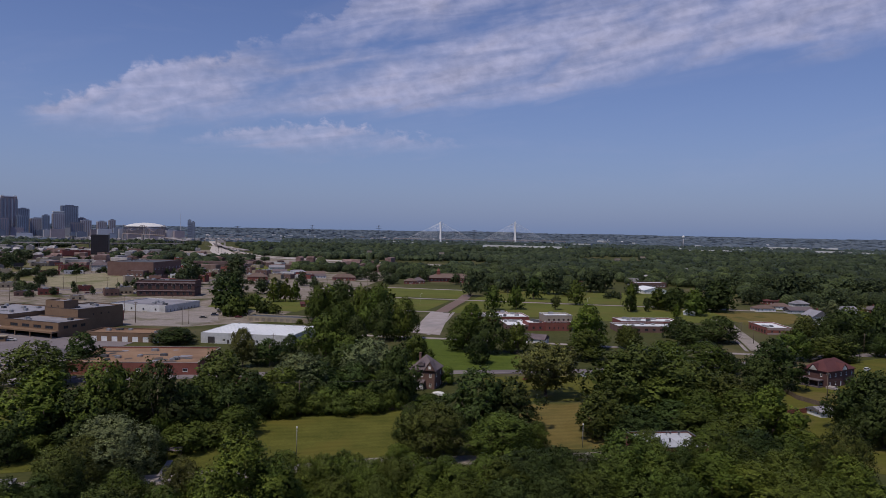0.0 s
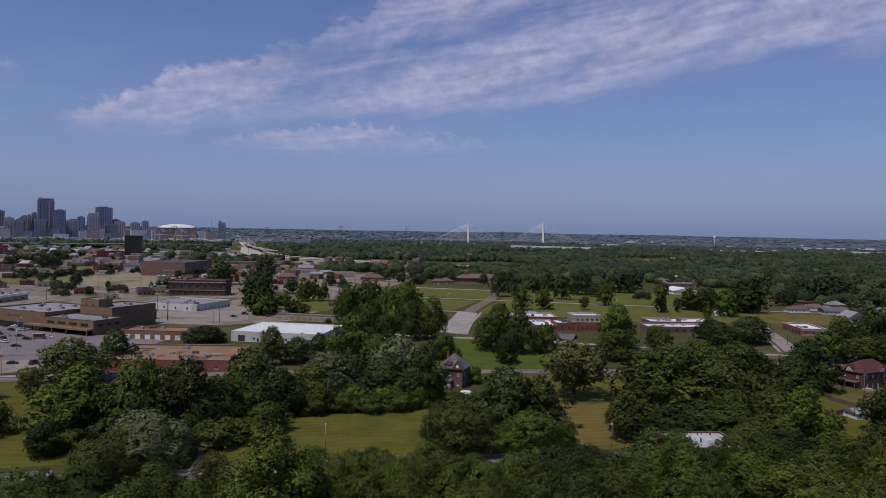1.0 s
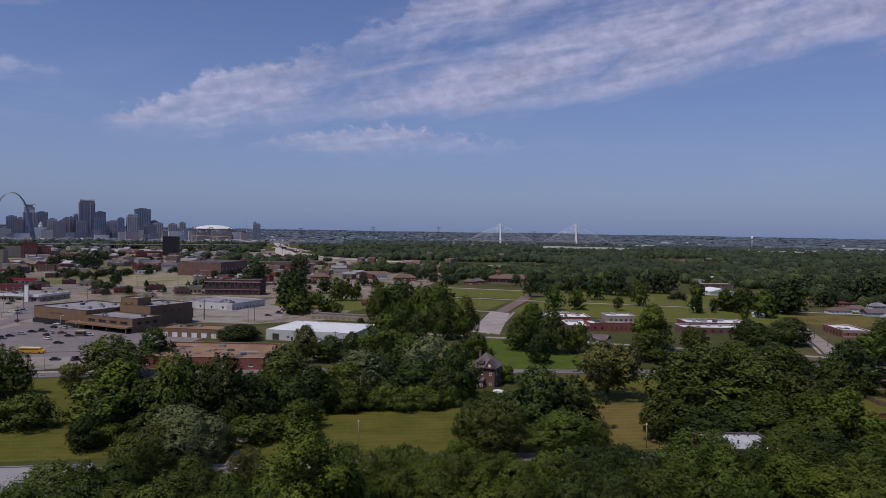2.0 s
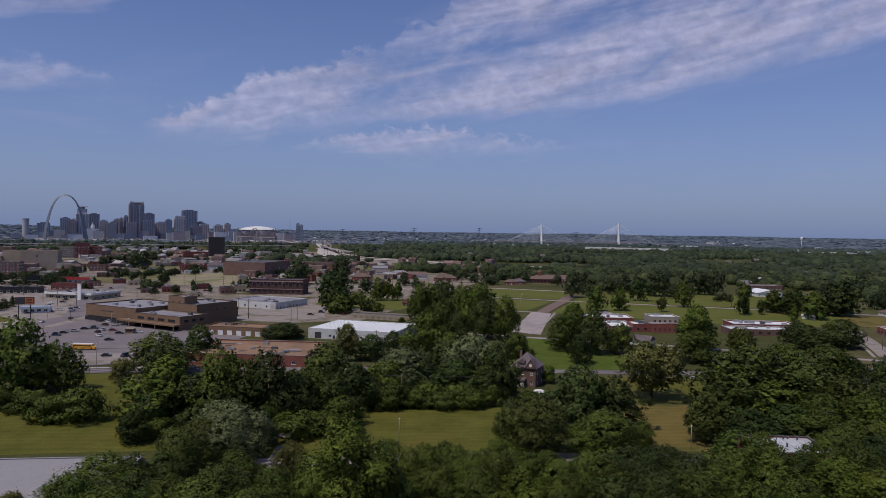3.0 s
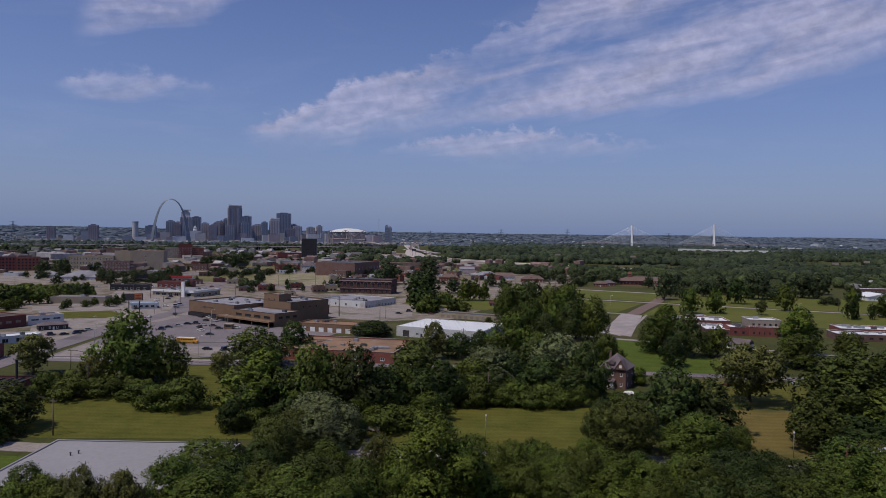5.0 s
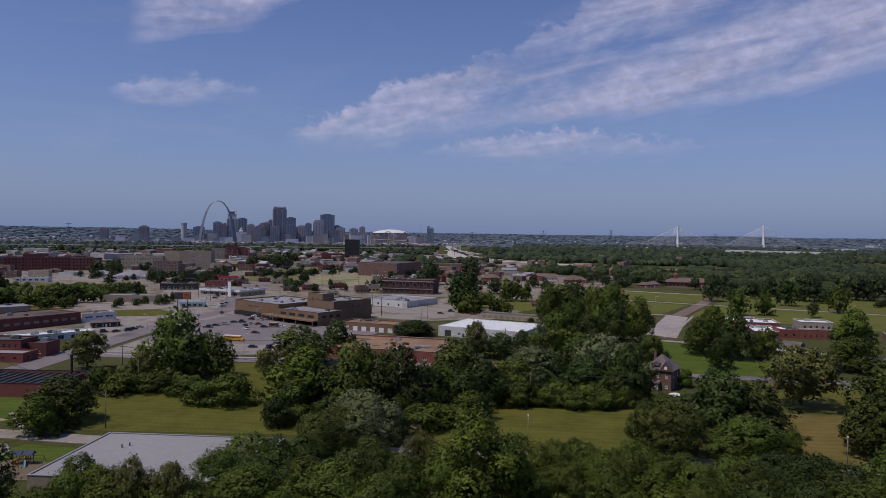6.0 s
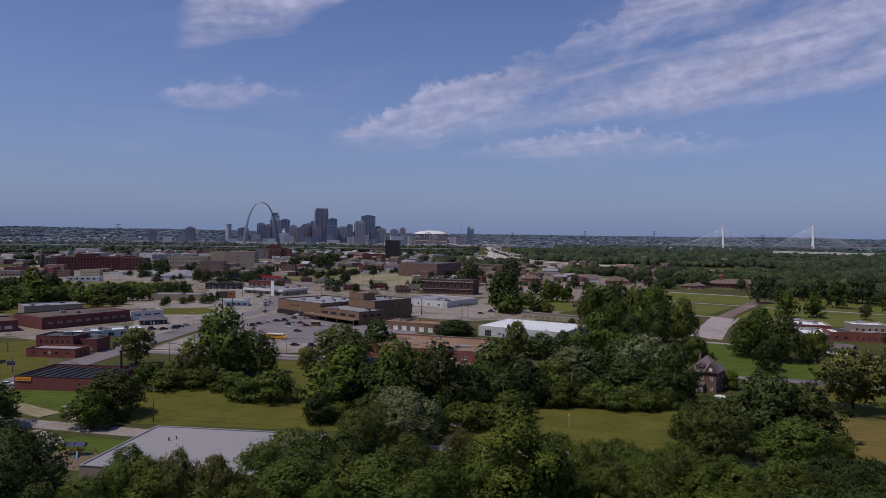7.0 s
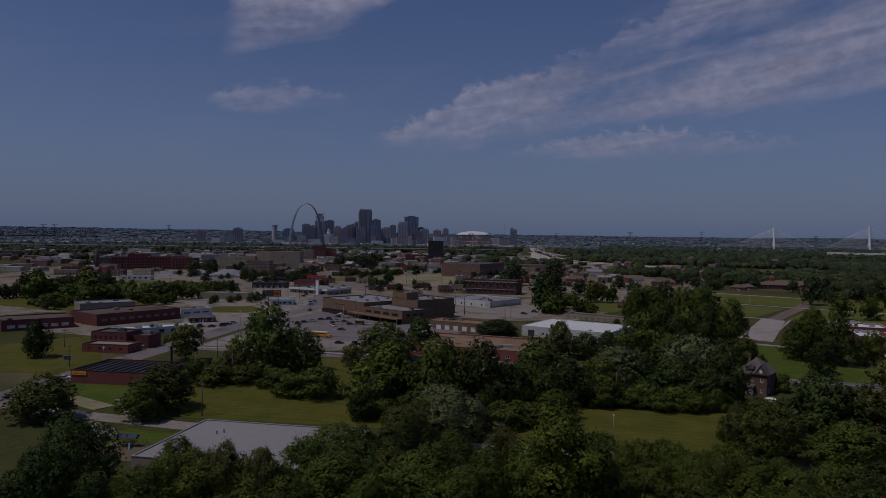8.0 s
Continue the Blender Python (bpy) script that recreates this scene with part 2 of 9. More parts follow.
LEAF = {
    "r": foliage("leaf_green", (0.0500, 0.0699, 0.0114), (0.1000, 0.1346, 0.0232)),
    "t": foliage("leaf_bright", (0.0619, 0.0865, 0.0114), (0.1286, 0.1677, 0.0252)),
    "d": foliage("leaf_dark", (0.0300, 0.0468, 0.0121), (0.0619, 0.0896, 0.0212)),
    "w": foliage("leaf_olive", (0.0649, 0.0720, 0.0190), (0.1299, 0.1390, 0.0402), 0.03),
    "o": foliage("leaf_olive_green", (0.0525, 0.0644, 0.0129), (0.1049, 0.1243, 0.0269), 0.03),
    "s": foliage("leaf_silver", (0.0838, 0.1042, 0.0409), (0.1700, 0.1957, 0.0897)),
    # leaves of far trees are blued in their colour to suggest haze
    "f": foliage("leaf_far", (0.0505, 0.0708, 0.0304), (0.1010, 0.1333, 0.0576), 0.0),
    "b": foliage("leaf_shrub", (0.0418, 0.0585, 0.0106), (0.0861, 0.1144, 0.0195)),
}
# extra blue in both woodland colours stands in for distance haze
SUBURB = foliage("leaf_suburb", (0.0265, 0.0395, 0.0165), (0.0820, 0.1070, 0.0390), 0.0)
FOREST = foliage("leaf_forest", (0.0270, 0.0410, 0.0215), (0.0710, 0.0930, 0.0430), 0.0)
# the haze of distance is painted into the next two leaf colours
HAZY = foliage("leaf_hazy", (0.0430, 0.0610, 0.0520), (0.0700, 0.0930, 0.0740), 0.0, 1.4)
DISTANT_HAZED = foliage("leaf_distant_hazed", (0.108, 0.140, 0.182), (0.126, 0.161, 0.204), 0.0, 0.1)
BARK = surface("bark", (0.06, 0.045, 0.035), (0.14, 0.11, 0.085), 0.9, 1.0, 8.0)
GRASS = surface("lawn_grass", (0.0604, 0.0670, 0.0130), (0.1230, 0.1220, 0.0260), 0.95, 0.11, 1.6, 0.0, 0.08, stain=(0.1124, 0.1020, 0.0220), spec=0.08, mown=0.06)
LUSH = surface("lush_grass", (0.052, 0.078, 0.013), (0.094, 0.126, 0.024), 0.95, 0.1, 1.0, 0.0, 0.08, spec=0.08, mown=0.05)
FIELD = surface("mown_field", (0.080, 0.096, 0.020), (0.130, 0.140, 0.036), 0.95, 0.035, 0.6, 0.0, 0.08, stain=(0.128, 0.116, 0.034), spec=0.08, mown=0.05)
TOWN_GRASS = surface("weedy_town_grass", (0.105, 0.104, 0.034), (0.205, 0.180, 0.105), 0.95, 0.03, 0.4, 0.0, 0.08, stain=(0.07, 0.085, 0.022), spec=0.08)
DRY = surface("dry_grass", (0.120, 0.094, 0.030), (0.165, 0.132, 0.046), 0.95, 0.12, 1.3, 0.0, 0.08, stain=(0.088, 0.085, 0.026), spec=0.08, mown=0.06)
YARD = surface("half_dry_grass", (0.075, 0.078, 0.014), (0.115, 0.112, 0.024), 0.95, 0.1, 1.2, 0.0, 0.08, stain=(0.125, 0.102, 0.034), spec=0.08, mown=0.05)
SCRUB = surface("rough_ground", (0.042, 0.050, 0.016), (0.085, 0.086, 0.032), 0.95, 0.02, 0.4, 0.0, stain=(0.125, 0.105, 0.060), spec=0.08)
TOWN_EARTH = surface("town_earth", (0.1167, 0.1003, 0.0649), (0.3226, 0.2762, 0.2487), 0.95, 0.045, 0.22, 0.0, stain=(0.0667, 0.0695, 0.0237), spec=0.08)
ASPHALT = surface("asphalt", (0.1500, 0.1309, 0.1379), (0.2192, 0.1903, 0.1962), 0.85, 0.08, 1.5, 0.0, stain=(0.1154, 0.1023, 0.1114))
CONCRETE = surface("concrete", (0.2678, 0.2335, 0.2264), (0.3811, 0.3377, 0.3315), 0.85, 0.1, 1.2, 0.04, stain=(0.2472, 0.2268, 0.2244))
HIGHWAY_SLAB = surface("highway_concrete", (0.40, 0.36, 0.33), (0.50, 0.455, 0.42), 0.85, 0.05, 0.6, 0.04, stain=(0.33, 0.30, 0.28))
OLD_CONCRETE = surface("cracked_concrete", (0.1957, 0.1718, 0.1550), (0.3193, 0.2798, 0.2601), 0.9, 0.12, 1.0, 0.0, stain=(0.1442, 0.1303, 0.0867))
WEEDY = surface("weedy_concrete", (0.1562, 0.1440, 0.0633), (0.3375, 0.2950, 0.2070), 0.9, 0.06, 0.4, 0.0, stain=(0.1063, 0.1180, 0.0345))
BRICK_ROAD = surface("brick_paving", (0.135, 0.092, 0.078), (0.205, 0.148, 0.128), 0.9, 0.1, 1.5, 0.0)
# far ground is made pale blue in its base colour to imitate haze
HAZED_BLUFF = surface("hazed_bluff", (0.085, 0.108, 0.135), (0.120, 0.148, 0.175), 0.95, 0.004, 0.03, 0.0)
WATER = surface("river_water", (0.10, 0.10, 0.08), (0.14, 0.14, 0.12), 0.15, 0.01, 0.2, 0.0)

BROWN = surface("tan_brown_brick", (0.1638, 0.1025, 0.0636), (0.2226, 0.1470, 0.0946), 0.85, 0.2, 3.0, 0.03)
RED = surface("red_brick", (0.17, 0.058, 0.045), (0.25, 0.095, 0.075), 0.85, 0.25, 3.0, 0.06)
PINK = surface("pinkish_render", (0.25, 0.19, 0.185), (0.34, 0.265, 0.255), 0.85, 0.2, 2.0, 0.03)
MAROON = surface("maroon_brick", (0.1066, 0.0358, 0.0336), (0.1755, 0.0605, 0.0560), 0.85, 0.25, 3.0, 0.06)
DARK_BRICK = surface("dark_brown_brick", (0.066, 0.034, 0.033), (0.108, 0.056, 0.052), 0.85, 0.25, 3.0, 0.06)
DEEP_RED = surface("dark_red_brick", (0.1403, 0.0432, 0.0389), (0.2196, 0.0734, 0.0648), 0.85, 0.25, 3.0, 0.06)
PURPLE = surface("weathered_brick", (0.122, 0.071, 0.060), (0.185, 0.115, 0.098), 0.85, 0.2, 3.0, 0.06)
TAN = surface("tan_masonry", (0.28, 0.235, 0.17), (0.38, 0.325, 0.24), 0.85, 0.1, 1.5, 0.05)
GREY_TAN = surface("grey_tan_masonry", (0.22, 0.185, 0.15), (0.29, 0.25, 0.205), 0.85, 0.1, 1.5, 0.05)
PALE = surface("pale_painted_wall", (0.46, 0.47, 0.48), (0.62, 0.62, 0.62), 0.7, 0.2, 2.0, 0.04, stain=(0.36, 0.35, 0.33))
WHITE = surface("white_paint", (0.62, 0.62, 0.62), (0.80, 0.80, 0.79), 0.55, 0.4, 3.0, 0.05)
BLACK = surface("black_paint", (0.018, 0.018, 0.020), (0.045, 0.045, 0.05), 0.6, 0.4, 3.0, 0.05)
NEAR_BLACK = surface("dark_tower_wall", (0.022, 0.020, 0.024), (0.040, 0.036, 0.042), 0.6, 0.1, 1.0, 0.0)
CHARCOAL = surface("charcoal_wall", (0.045, 0.04, 0.042), (0.075, 0.068, 0.07), 0.7, 0.15, 1.5, 0.03)
ROOF_GREY = surface("grey_membrane_roof", (0.2060, 0.2026, 0.2295), (0.2987, 0.2895, 0.3213), 0.8, 0.08, 1.0, 0.04, stain=(0.1545, 0.1496, 0.1683))
ROOF_PAVED = surface("pale_grey_roof", (0.250, 0.243, 0.258), (0.292, 0.283, 0.296), 0.8, 0.05, 0.8, 0.0)
ROOF_WHITE = surface("white_metal_roof", (0.68, 0.70, 0.72), (0.82, 0.83, 0.84), 0.45, 0.06, 0.7, 0.03, stain=(0.6, 0.63, 0.66))
ROOF_DULL = surface("dull_white_roof", (0.36, 0.375, 0.41), (0.50, 0.515, 0.54), 0.7, 0.12, 1.0, 0.03, stain=(0.30, 0.31, 0.33))
ROOF_TAN = surface("tan_gravel_roof", (0.215, 0.130, 0.078), (0.30, 0.192, 0.120), 0.9, 0.08, 1.2, 0.03, stain=(0.15, 0.09, 0.06))
ROOF_BROWN = surface("brown_tar_roof", (0.085, 0.064, 0.056), (0.14, 0.108, 0.092), 0.9, 0.1, 1.2, 0.03, stain=(0.06, 0.05, 0.046))
ROOF_DARK = surface("tar_roof", (0.06, 0.062, 0.07), (0.11, 0.112, 0.12), 0.75, 0.12, 1.5, 0.05)
SHINGLE = surface("grey_shingle", (0.10, 0.078, 0.086), (0.17, 0.14, 0.15), 0.9, 0.3, 4.0, 0.08)
SHINGLE_RED = surface("red_shingle", (0.072, 0.026, 0.028), (0.110, 0.042, 0.044), 0.9, 0.3, 4.0, 0.08)
SHINGLE_BROWN = surface("brown_shingle", (0.115, 0.078, 0.066), (0.175, 0.125, 0.108), 0.9, 0.3, 4.0, 0.08)
GLASS = glassy("window_glass", (0.025, 0.03, 0.038))
GLASS_BLUE = glassy("blue_glass", (0.05, 0.08, 0.13), 0.2)
STEEL = surface("galvanised_steel", (0.30, 0.30, 0.31), (0.42, 0.42, 0.43), 0.5, 0.5, 4.0, 0.06, metal=0.6)
ARCH_STEEL = surface("stainless_steel", (0.165, 0.188, 0.225), (0.22, 0.248, 0.29), 0.5, 0.01, 0.1, 0.0, metal=0.2)
TIMBER = surface("weathered_pole_wood", (0.10, 0.075, 0.055), (0.17, 0.13, 0.10), 0.9, 0.8, 6.0, 0.1)
RUBBER = surface("black_rubber", (0.012, 0.012, 0.012), (0.03, 0.03, 0.03), 0.8, 1.0, 5.0, 0.0)
YELLOW = surface("school_bus_yellow", (0.62, 0.30, 0.03), (0.70, 0.36, 0.05), 0.4, 0.5, 3.0, 0.0)
PALE_BLUE = surface("pale_blue_paint", (0.32, 0.42, 0.52), (0.42, 0.52, 0.60), 0.5, 0.5, 3.0, 0.0)
BRIGHT_RED = surface("red_paint", (0.42, 0.03, 0.04), (0.52, 0.06, 0.06), 0.5, 0.5, 3.0, 0.0)
ORANGE = surface("orange_panel", (0.45, 0.12, 0.04), (0.58, 0.2, 0.07), 0.5, 0.9, 3.0, 0.0)
TEAL = surface("blue_plastic", (0.10, 0.20, 0.30), (0.14, 0.26, 0.38), 0.4, 1.0, 4.0, 0.0)
PYLON = surface("white_concrete", (0.78, 0.78, 0.79), (0.84, 0.84, 0.84), 0.7, 0.02, 0.2, 0.0)
CABLE = surface("pale_cable", (0.74, 0.75, 0.78), (0.8, 0.8, 0.82), 0.6, 0.02, 0.2, 0.0)
# skyline walls: paler, bluer base colours include the haze over the city
HAZED_FACADE = [surface("far_stone", (0.36, 0.355, 0.385), (0.48, 0.47, 0.50), 0.7, 0.02, 0.3, 0.14),
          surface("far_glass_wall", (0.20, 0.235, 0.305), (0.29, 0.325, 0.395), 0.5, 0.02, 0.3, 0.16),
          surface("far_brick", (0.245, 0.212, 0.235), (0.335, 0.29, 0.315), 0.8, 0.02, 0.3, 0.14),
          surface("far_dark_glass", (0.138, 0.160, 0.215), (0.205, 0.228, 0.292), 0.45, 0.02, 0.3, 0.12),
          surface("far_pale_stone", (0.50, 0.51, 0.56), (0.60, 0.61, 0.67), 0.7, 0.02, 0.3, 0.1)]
BRICK_BLOCKS = surface("mixed_brick", (0.08, 0.045, 0.040), (0.25, 0.175, 0.155), 0.8, 0.012, 0.1, 0.45, island=True)
ROOFTOPS = surface("mixed_rooftops", (0.16, 0.15, 0.155), (0.42, 0.405, 0.41), 0.8, 0.012, 0.1, 0.45, island=True)


# ---- small builders ----
def mesh_of(name, verts, faces, mat, smooth=False):
    me = bpy.data.meshes.new(name)
    me.from_pydata(verts, [], faces)
    me.materials.append(mat)
    if smooth:
        me.polygons.foreach_set("use_smooth", [True] * len(me.polygons))
    me.update()
    return me


def child(name, me, parent, at=(0, 0, 0), turn=0.0, label=""):
    ob = new(name, me)
    ob.parent = parent
    ob.location, ob.rotation_euler = at, (0, 0, radians(turn))
    if label:
        ob["label"] = label
    return ob


def base(name, x, y, turn=0.0, z=0.0, label="", category="", group="", kind=""):
    ob = new(name)
    ob.location, ob.rotation_euler, ob.empty_display_size = (x, y, z), (0, 0, radians(turn)), 0.5
    return tagged(ob, label, category, group, kind)


class Solid:
    """Collects boxes, prisms and tubes into one mesh."""

    def __init__(self):
        self.v, self.f = [], []

    def add(self, verts, faces):
        n = len(self.v)
        self.v += [tuple(p) for p in verts]
        self.f += [tuple(i + n for i in f) for f in faces]
        return self

    def box(self, x0, y0, z0, x1, y1, z1):
        return self.add([(x0, y0, z0), (x1, y0, z0), (x1, y1, z0), (x0, y1, z0), (x0, y0, z1), (x1, y0, z1), (x1, y1, z1), (x0, y1, z1)],
                        [(0, 3, 2, 1), (4, 5, 6, 7), (0, 1, 5, 4), (1, 2, 6, 5), (2, 3, 7, 6), (3, 0, 4, 7)])

    def tube(self, a, b, ra, rb=None, n=8):
        rb = ra if rb is None else rb
        a, b = Vector(a), Vector(b)
        q = (b - a).to_track_quat("Z", "Y")
        ring = [q @ Vector((math.cos(6.28319 * i / n), math.sin(6.28319 * i / n), 0)) for i in range(n)]
        return self.add([a + p * ra for p in ring] + [b + p * rb for p in ring],
                        [(i, (i + 1) % n, n + (i + 1) % n, n + i) for i in range(n)] + [tuple(range(n - 1, -1, -1)), tuple(range(n, 2 * n))])

    def prism(self, outline, y0, y1):
        """An outline in x and z, drawn out from y0 to y1."""
        n = len(outline)
        return self.add([(x, y0, z) for x, z in outline] + [(x, y1, z) for x, z in outline],
                        [(i, (i + 1) % n, n + (i + 1) % n, n + i) for i in range(n)] + [tuple(range(n - 1, -1, -1)), tuple(range(n, 2 * n))])

    def slab(self, outline, z0, z1):
        n = len(outline)
        return self.add([(x, y, z0) for x, y in outline] + [(x, y, z1) for x, y in outline],
                        [(i, (i + 1) % n, n + (i + 1) % n, n + i) for i in range(n)] + [tuple(range(n - 1, -1, -1)), tuple(range(n, 2 * n))])

    def mesh(self, name, mat, smooth=False):
        return mesh_of(name, self.v, self.f, mat, smooth)


# ---- ground ----
def ground_height(x, y):
    r = math.hypot(x, y)
    s = min(max((r - 3850) / 1050, 0), 1)
    left = min(max((-x / max(r, 1) - 0.35) / 0.4, 0), 1)
    lift = s * s * (3 - 2 * s) * (58 + 9 * left)
    return lift + s * 7 * noise.noise((x * 0.0016, y * 0.0016, 3.1))


def ground():
    radii = [0, 60, 120, 200, 300, 420, 600, 850, 1200, 1700, 2300, 3000, 3600, 3850]
    radii += [3850 + 1080 * k / 12 for k in range(1, 13)]
    n, verts, faces = 144, [(0, 0, 0)], []
    for r in radii[1:]:
        for i in range(n):
            a = 2 * math.pi * i / n
            x, y = r * math.cos(a), r * math.sin(a)
            verts.append((x, y, ground_height(x, y)))
    faces += [(0, 1 + i, 1 + (i + 1) % n) for i in range(n)]
    for k in range(len(radii) - 2):
        o = 1 + k * n
        faces += [(o + i, o + n + i, o + n + (i + 1) % n, o + (i + 1) % n) for i in range(n)]
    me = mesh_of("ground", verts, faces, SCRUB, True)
    me.materials.append(HAZED_BLUFF)
    # the outermost land takes the colour with haze painted in
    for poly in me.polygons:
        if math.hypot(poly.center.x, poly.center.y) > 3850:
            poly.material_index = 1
    tagged(new("ground", me), "rough green and straw coloured flat land up to wooded bluffs", "ground", kind="structure")


ground()


LAYER, LAID = [0], []


def inside(outline, x, y):
    hit = False
    for (ax, ay), (bx, by) in zip(outline, outline[1:] + outline[:1]):
        if (ay > y) != (by > y) and x < (bx - ax) * (y - ay) / (by - ay) + ax:
            hit = not hit
    return hit


def floor_at(x, y):
    """The height of the topmost paving or lawn at a place."""
    return max([0.0] + [z for outline, z in LAID if inside(outline, x, y)])


def patch(name, outline, z, mat, label, category):
    """A flat piece of ground with a low edge, lying on the land; no two lie in one plane."""
    LAYER[0] += 1
    z += 0.0023 * LAYER[0]
    LAID.append((list(outline), z))
    ob = new(name, Solid().slab(outline, z - 0.25, z).mesh(name, mat))
    return tagged(ob, label, category, kind="structure")


def street(name, points, width, z, mat, label):
    LAYER[0] += 1
    z += 0.0023 * LAYER[0]
    left, right = [], []
    pts = [Vector((*p, 0)) for p in points]
    for i, p in enumerate(pts):
        d = (pts[min(i + 1, len(pts) - 1)] - pts[max(i - 1, 0)]).normalized()
        side = Vector((-d.y, d.x, 0)) * (width / 2)
        left.append(p + side), right.append(p - side)
    LAID.append(([(p.x, p.y) for p in right + left[::-1]], z))
    n = len(pts)
    v = [(p.x, p.y, z) for p in right] + [(p.x, p.y, z) for p in left] + [(p.x, p.y, z - 0.25) for p in right] + [(p.x, p.y, z - 0.25) for p in left]
    f = [(i, i + 1, n + i + 1, n + i) for i in range(n - 1)] + [(2 * n + i, 2 * n + i + 1, i + 1, i) for i in range(n - 1)]
    f += [(n + i, n + i + 1, 3 * n + i + 1, 3 * n + i) for i in range(n - 1)]
    return tagged(new(name, mesh_of(name, v, f, mat)), label, "road", kind="structure")


# town ground, lawns and fields
patch("town_ground", [(-235, 440), (-160, 440), (-120, 470), (-60, 1050), (-180, 1300), (-420, 1500), (-900, 1500), (-1250, 1100), (-880, 560), (-420, 255), (-330, 260), (-300, 430)], 0.02, TOWN_EARTH, "pale gravelly town ground with weedy patches", "ground")
patch("lawn", [(-225, 190), (-167, 211), (-190, 262), (-172, 270), (-128, 212), (-100, 178), (-160, 160), (-212, 163)], 0.05, GRASS, "mown green lawn beside the flat-roofed building", "lawn")
patch("lawn", [(-95, 196), (-60, 233), (-10, 246), (-6, 194), (-72, 178)], 0.05, GRASS, "mown green lawn with a lamp post, edged by a hedge", "lawn")
patch("field", [(20, 201), (20, 254), (54, 262), (50, 206)], 0.05, DRY, "dry brown mown field among trees", "field")
patch("lawn", [(16, 261), (18, 304), (78, 314), (74, 268), (54, 264)], 0.05, YARD, "rough mown grass beneath a spreading tree", "lawn")
patch("lawn", [(-20, 300), (-20, 411), (5, 409), (48, 345), (40, 316), (5, 308)], 0.05, LUSH, "bright green lawn behind the brick house", "lawn")
patch("field", [(-75, 770), (28, 748), (14, 657), (-50, 668)], 0.05, FIELD, "mown green field along a lane", "field")
patch("field", [(-60, 650), (6, 637), (-14, 552), (-70, 560)], 0.05, FIELD, "mown green field beside the brick-paved street", "field")
patch("field", [(24, 638), (240, 598), (220, 520), (150, 500), (5, 545)], 0.05, FIELD, "mown green field with single trees", "field")
patch("field", [(26, 652), (60, 760), (260, 760), (245, 612)], 0.05, FIELD, "mown green field behind a lane", "field")
patch("field", [(214, 503), (222, 588), (286, 580), (276, 540), (246, 505)], 0.06, DRY, "straw-coloured mown corner lot", "field")
patch("yard", [(98, 192), (112, 262), (132, 300), (180, 300), (160, 200), (125, 186)], 0.05, YARD, "half-dry mown back yard with a shed", "yard")
patch("lawn", [(150, 330), (196, 352), (232, 372), (250, 350), (205, 320), (170, 312)], 0.05, GRASS, "mown green lawn beside the street", "lawn")
patch("lawn", [(-345, 205), (-330, 262), (-262, 212), (-252, 186), (-290, 170)], 0.05, GRASS, "mown corner lawn with a sign", "lawn")
patch("lawn", [(-246, 166), (-214, 188), (-190, 172), (-190, 157), (-228, 152)], 0.05, LUSH, "green lot behind the low brick store", "lawn")
patch("lawn", [(-386, 403), (-361, 423), (-336, 409), (-334, 387), (-359, 374)], 0.17, GRASS, "grass island beside the wide junction", "lawn")
patch("playground_lawn", [(-168, 134), (-166, 143), (-142, 147), (-134, 124), (-152, 119)], 0.05, LUSH, "small fenced lawn with a bare patch round the climbing frame", "lawn")
patch("field", [(-185, 540), (-110, 530), (-100, 610), (-190, 640)], 0.05, FIELD, "green strip with a row of slim trees", "field")
patch("field", [(-480, 840), (-398, 705), (-323, 690), (-350, 815), (-440, 915)], 0.13, WEEDY, "abandoned cracked lot overgrown with weeds", "field")

patch("gravel_lot", [(-700, 590), (-560, 690), (-600, 760), (-760, 650)], 0.05, OLD_CONCRETE, "pale gravel yard before the mill", "ground")
patch("lawn", [(-640, 470), (-520, 540), (-560, 600), (-700, 530)], 0.05, GRASS, "rough green strip behind the thickets", "lawn")
patch("lawn", [(-560, 330), (-440, 330), (-420, 400), (-560, 400)], 0.05, GRASS, "rough green ground round the thicket", "lawn")
patch("field", [(-560, 760), (-480, 700), (-440, 780), (-520, 880)], 0.05, TOWN_GRASS, "weedy green lot with shrubs", "field")
patch("field", [(-760, 1000), (-560, 900), (-500, 1050), (-700, 1200)], 0.05, TOWN_GRASS, "green vacant blocks in the town", "field")
patch("field", [(-380, 1000), (-220, 1000), (-200, 1180), (-380, 1200)], 0.05, FIELD, "green vacant ground below the highway", "field")

# streets, lots and walks
street("road", [(-720, 470), (-560, 560), (-420, 640), (-330, 690), (-230, 720)], 10, 0.08, ASPHALT, "grey town street with worn asphalt")
street("road", [(-640, 880), (-600, 800), (-500, 690), (-440, 640)], 11, 0.08, ASPHALT, "grey town street lined with parked cars")
street("road", [(-860, 640), (-740, 720), (-600, 830), (-480, 900), (-330, 960)], 9, 0.08, ASPHALT, "grey cross street in the town")
street("road", [(-330, 610), (-300, 700), (-270, 830), (-250, 960)], 9, 0.09, ASPHALT, "grey side street in the town")
street("road", [(-190, 20), (-212, 92), (-252, 205), (-280, 295), (-296, 345), (-314, 437), (-365, 520), (-416, 600), (-440, 700)], 14, 0.10, ASPHALT, "wide grey asphalt avenue")
street("road", [(-290, 133), (-202, 145), (-156, 152), (-110, 163), (-69, 173), (-17, 189), (41, 197), (66, 203)], 7.5, 0.09, OLD_CONCRETE, "narrow cracked concrete street under trees")
street("road", [(-283, 252), (-196, 268), (-110, 292), (-60, 305), (0, 312), (66, 322), (130, 338), (200, 372), (290, 400)], 8, 0.09, ASPHALT, "grey side street behind the trees")
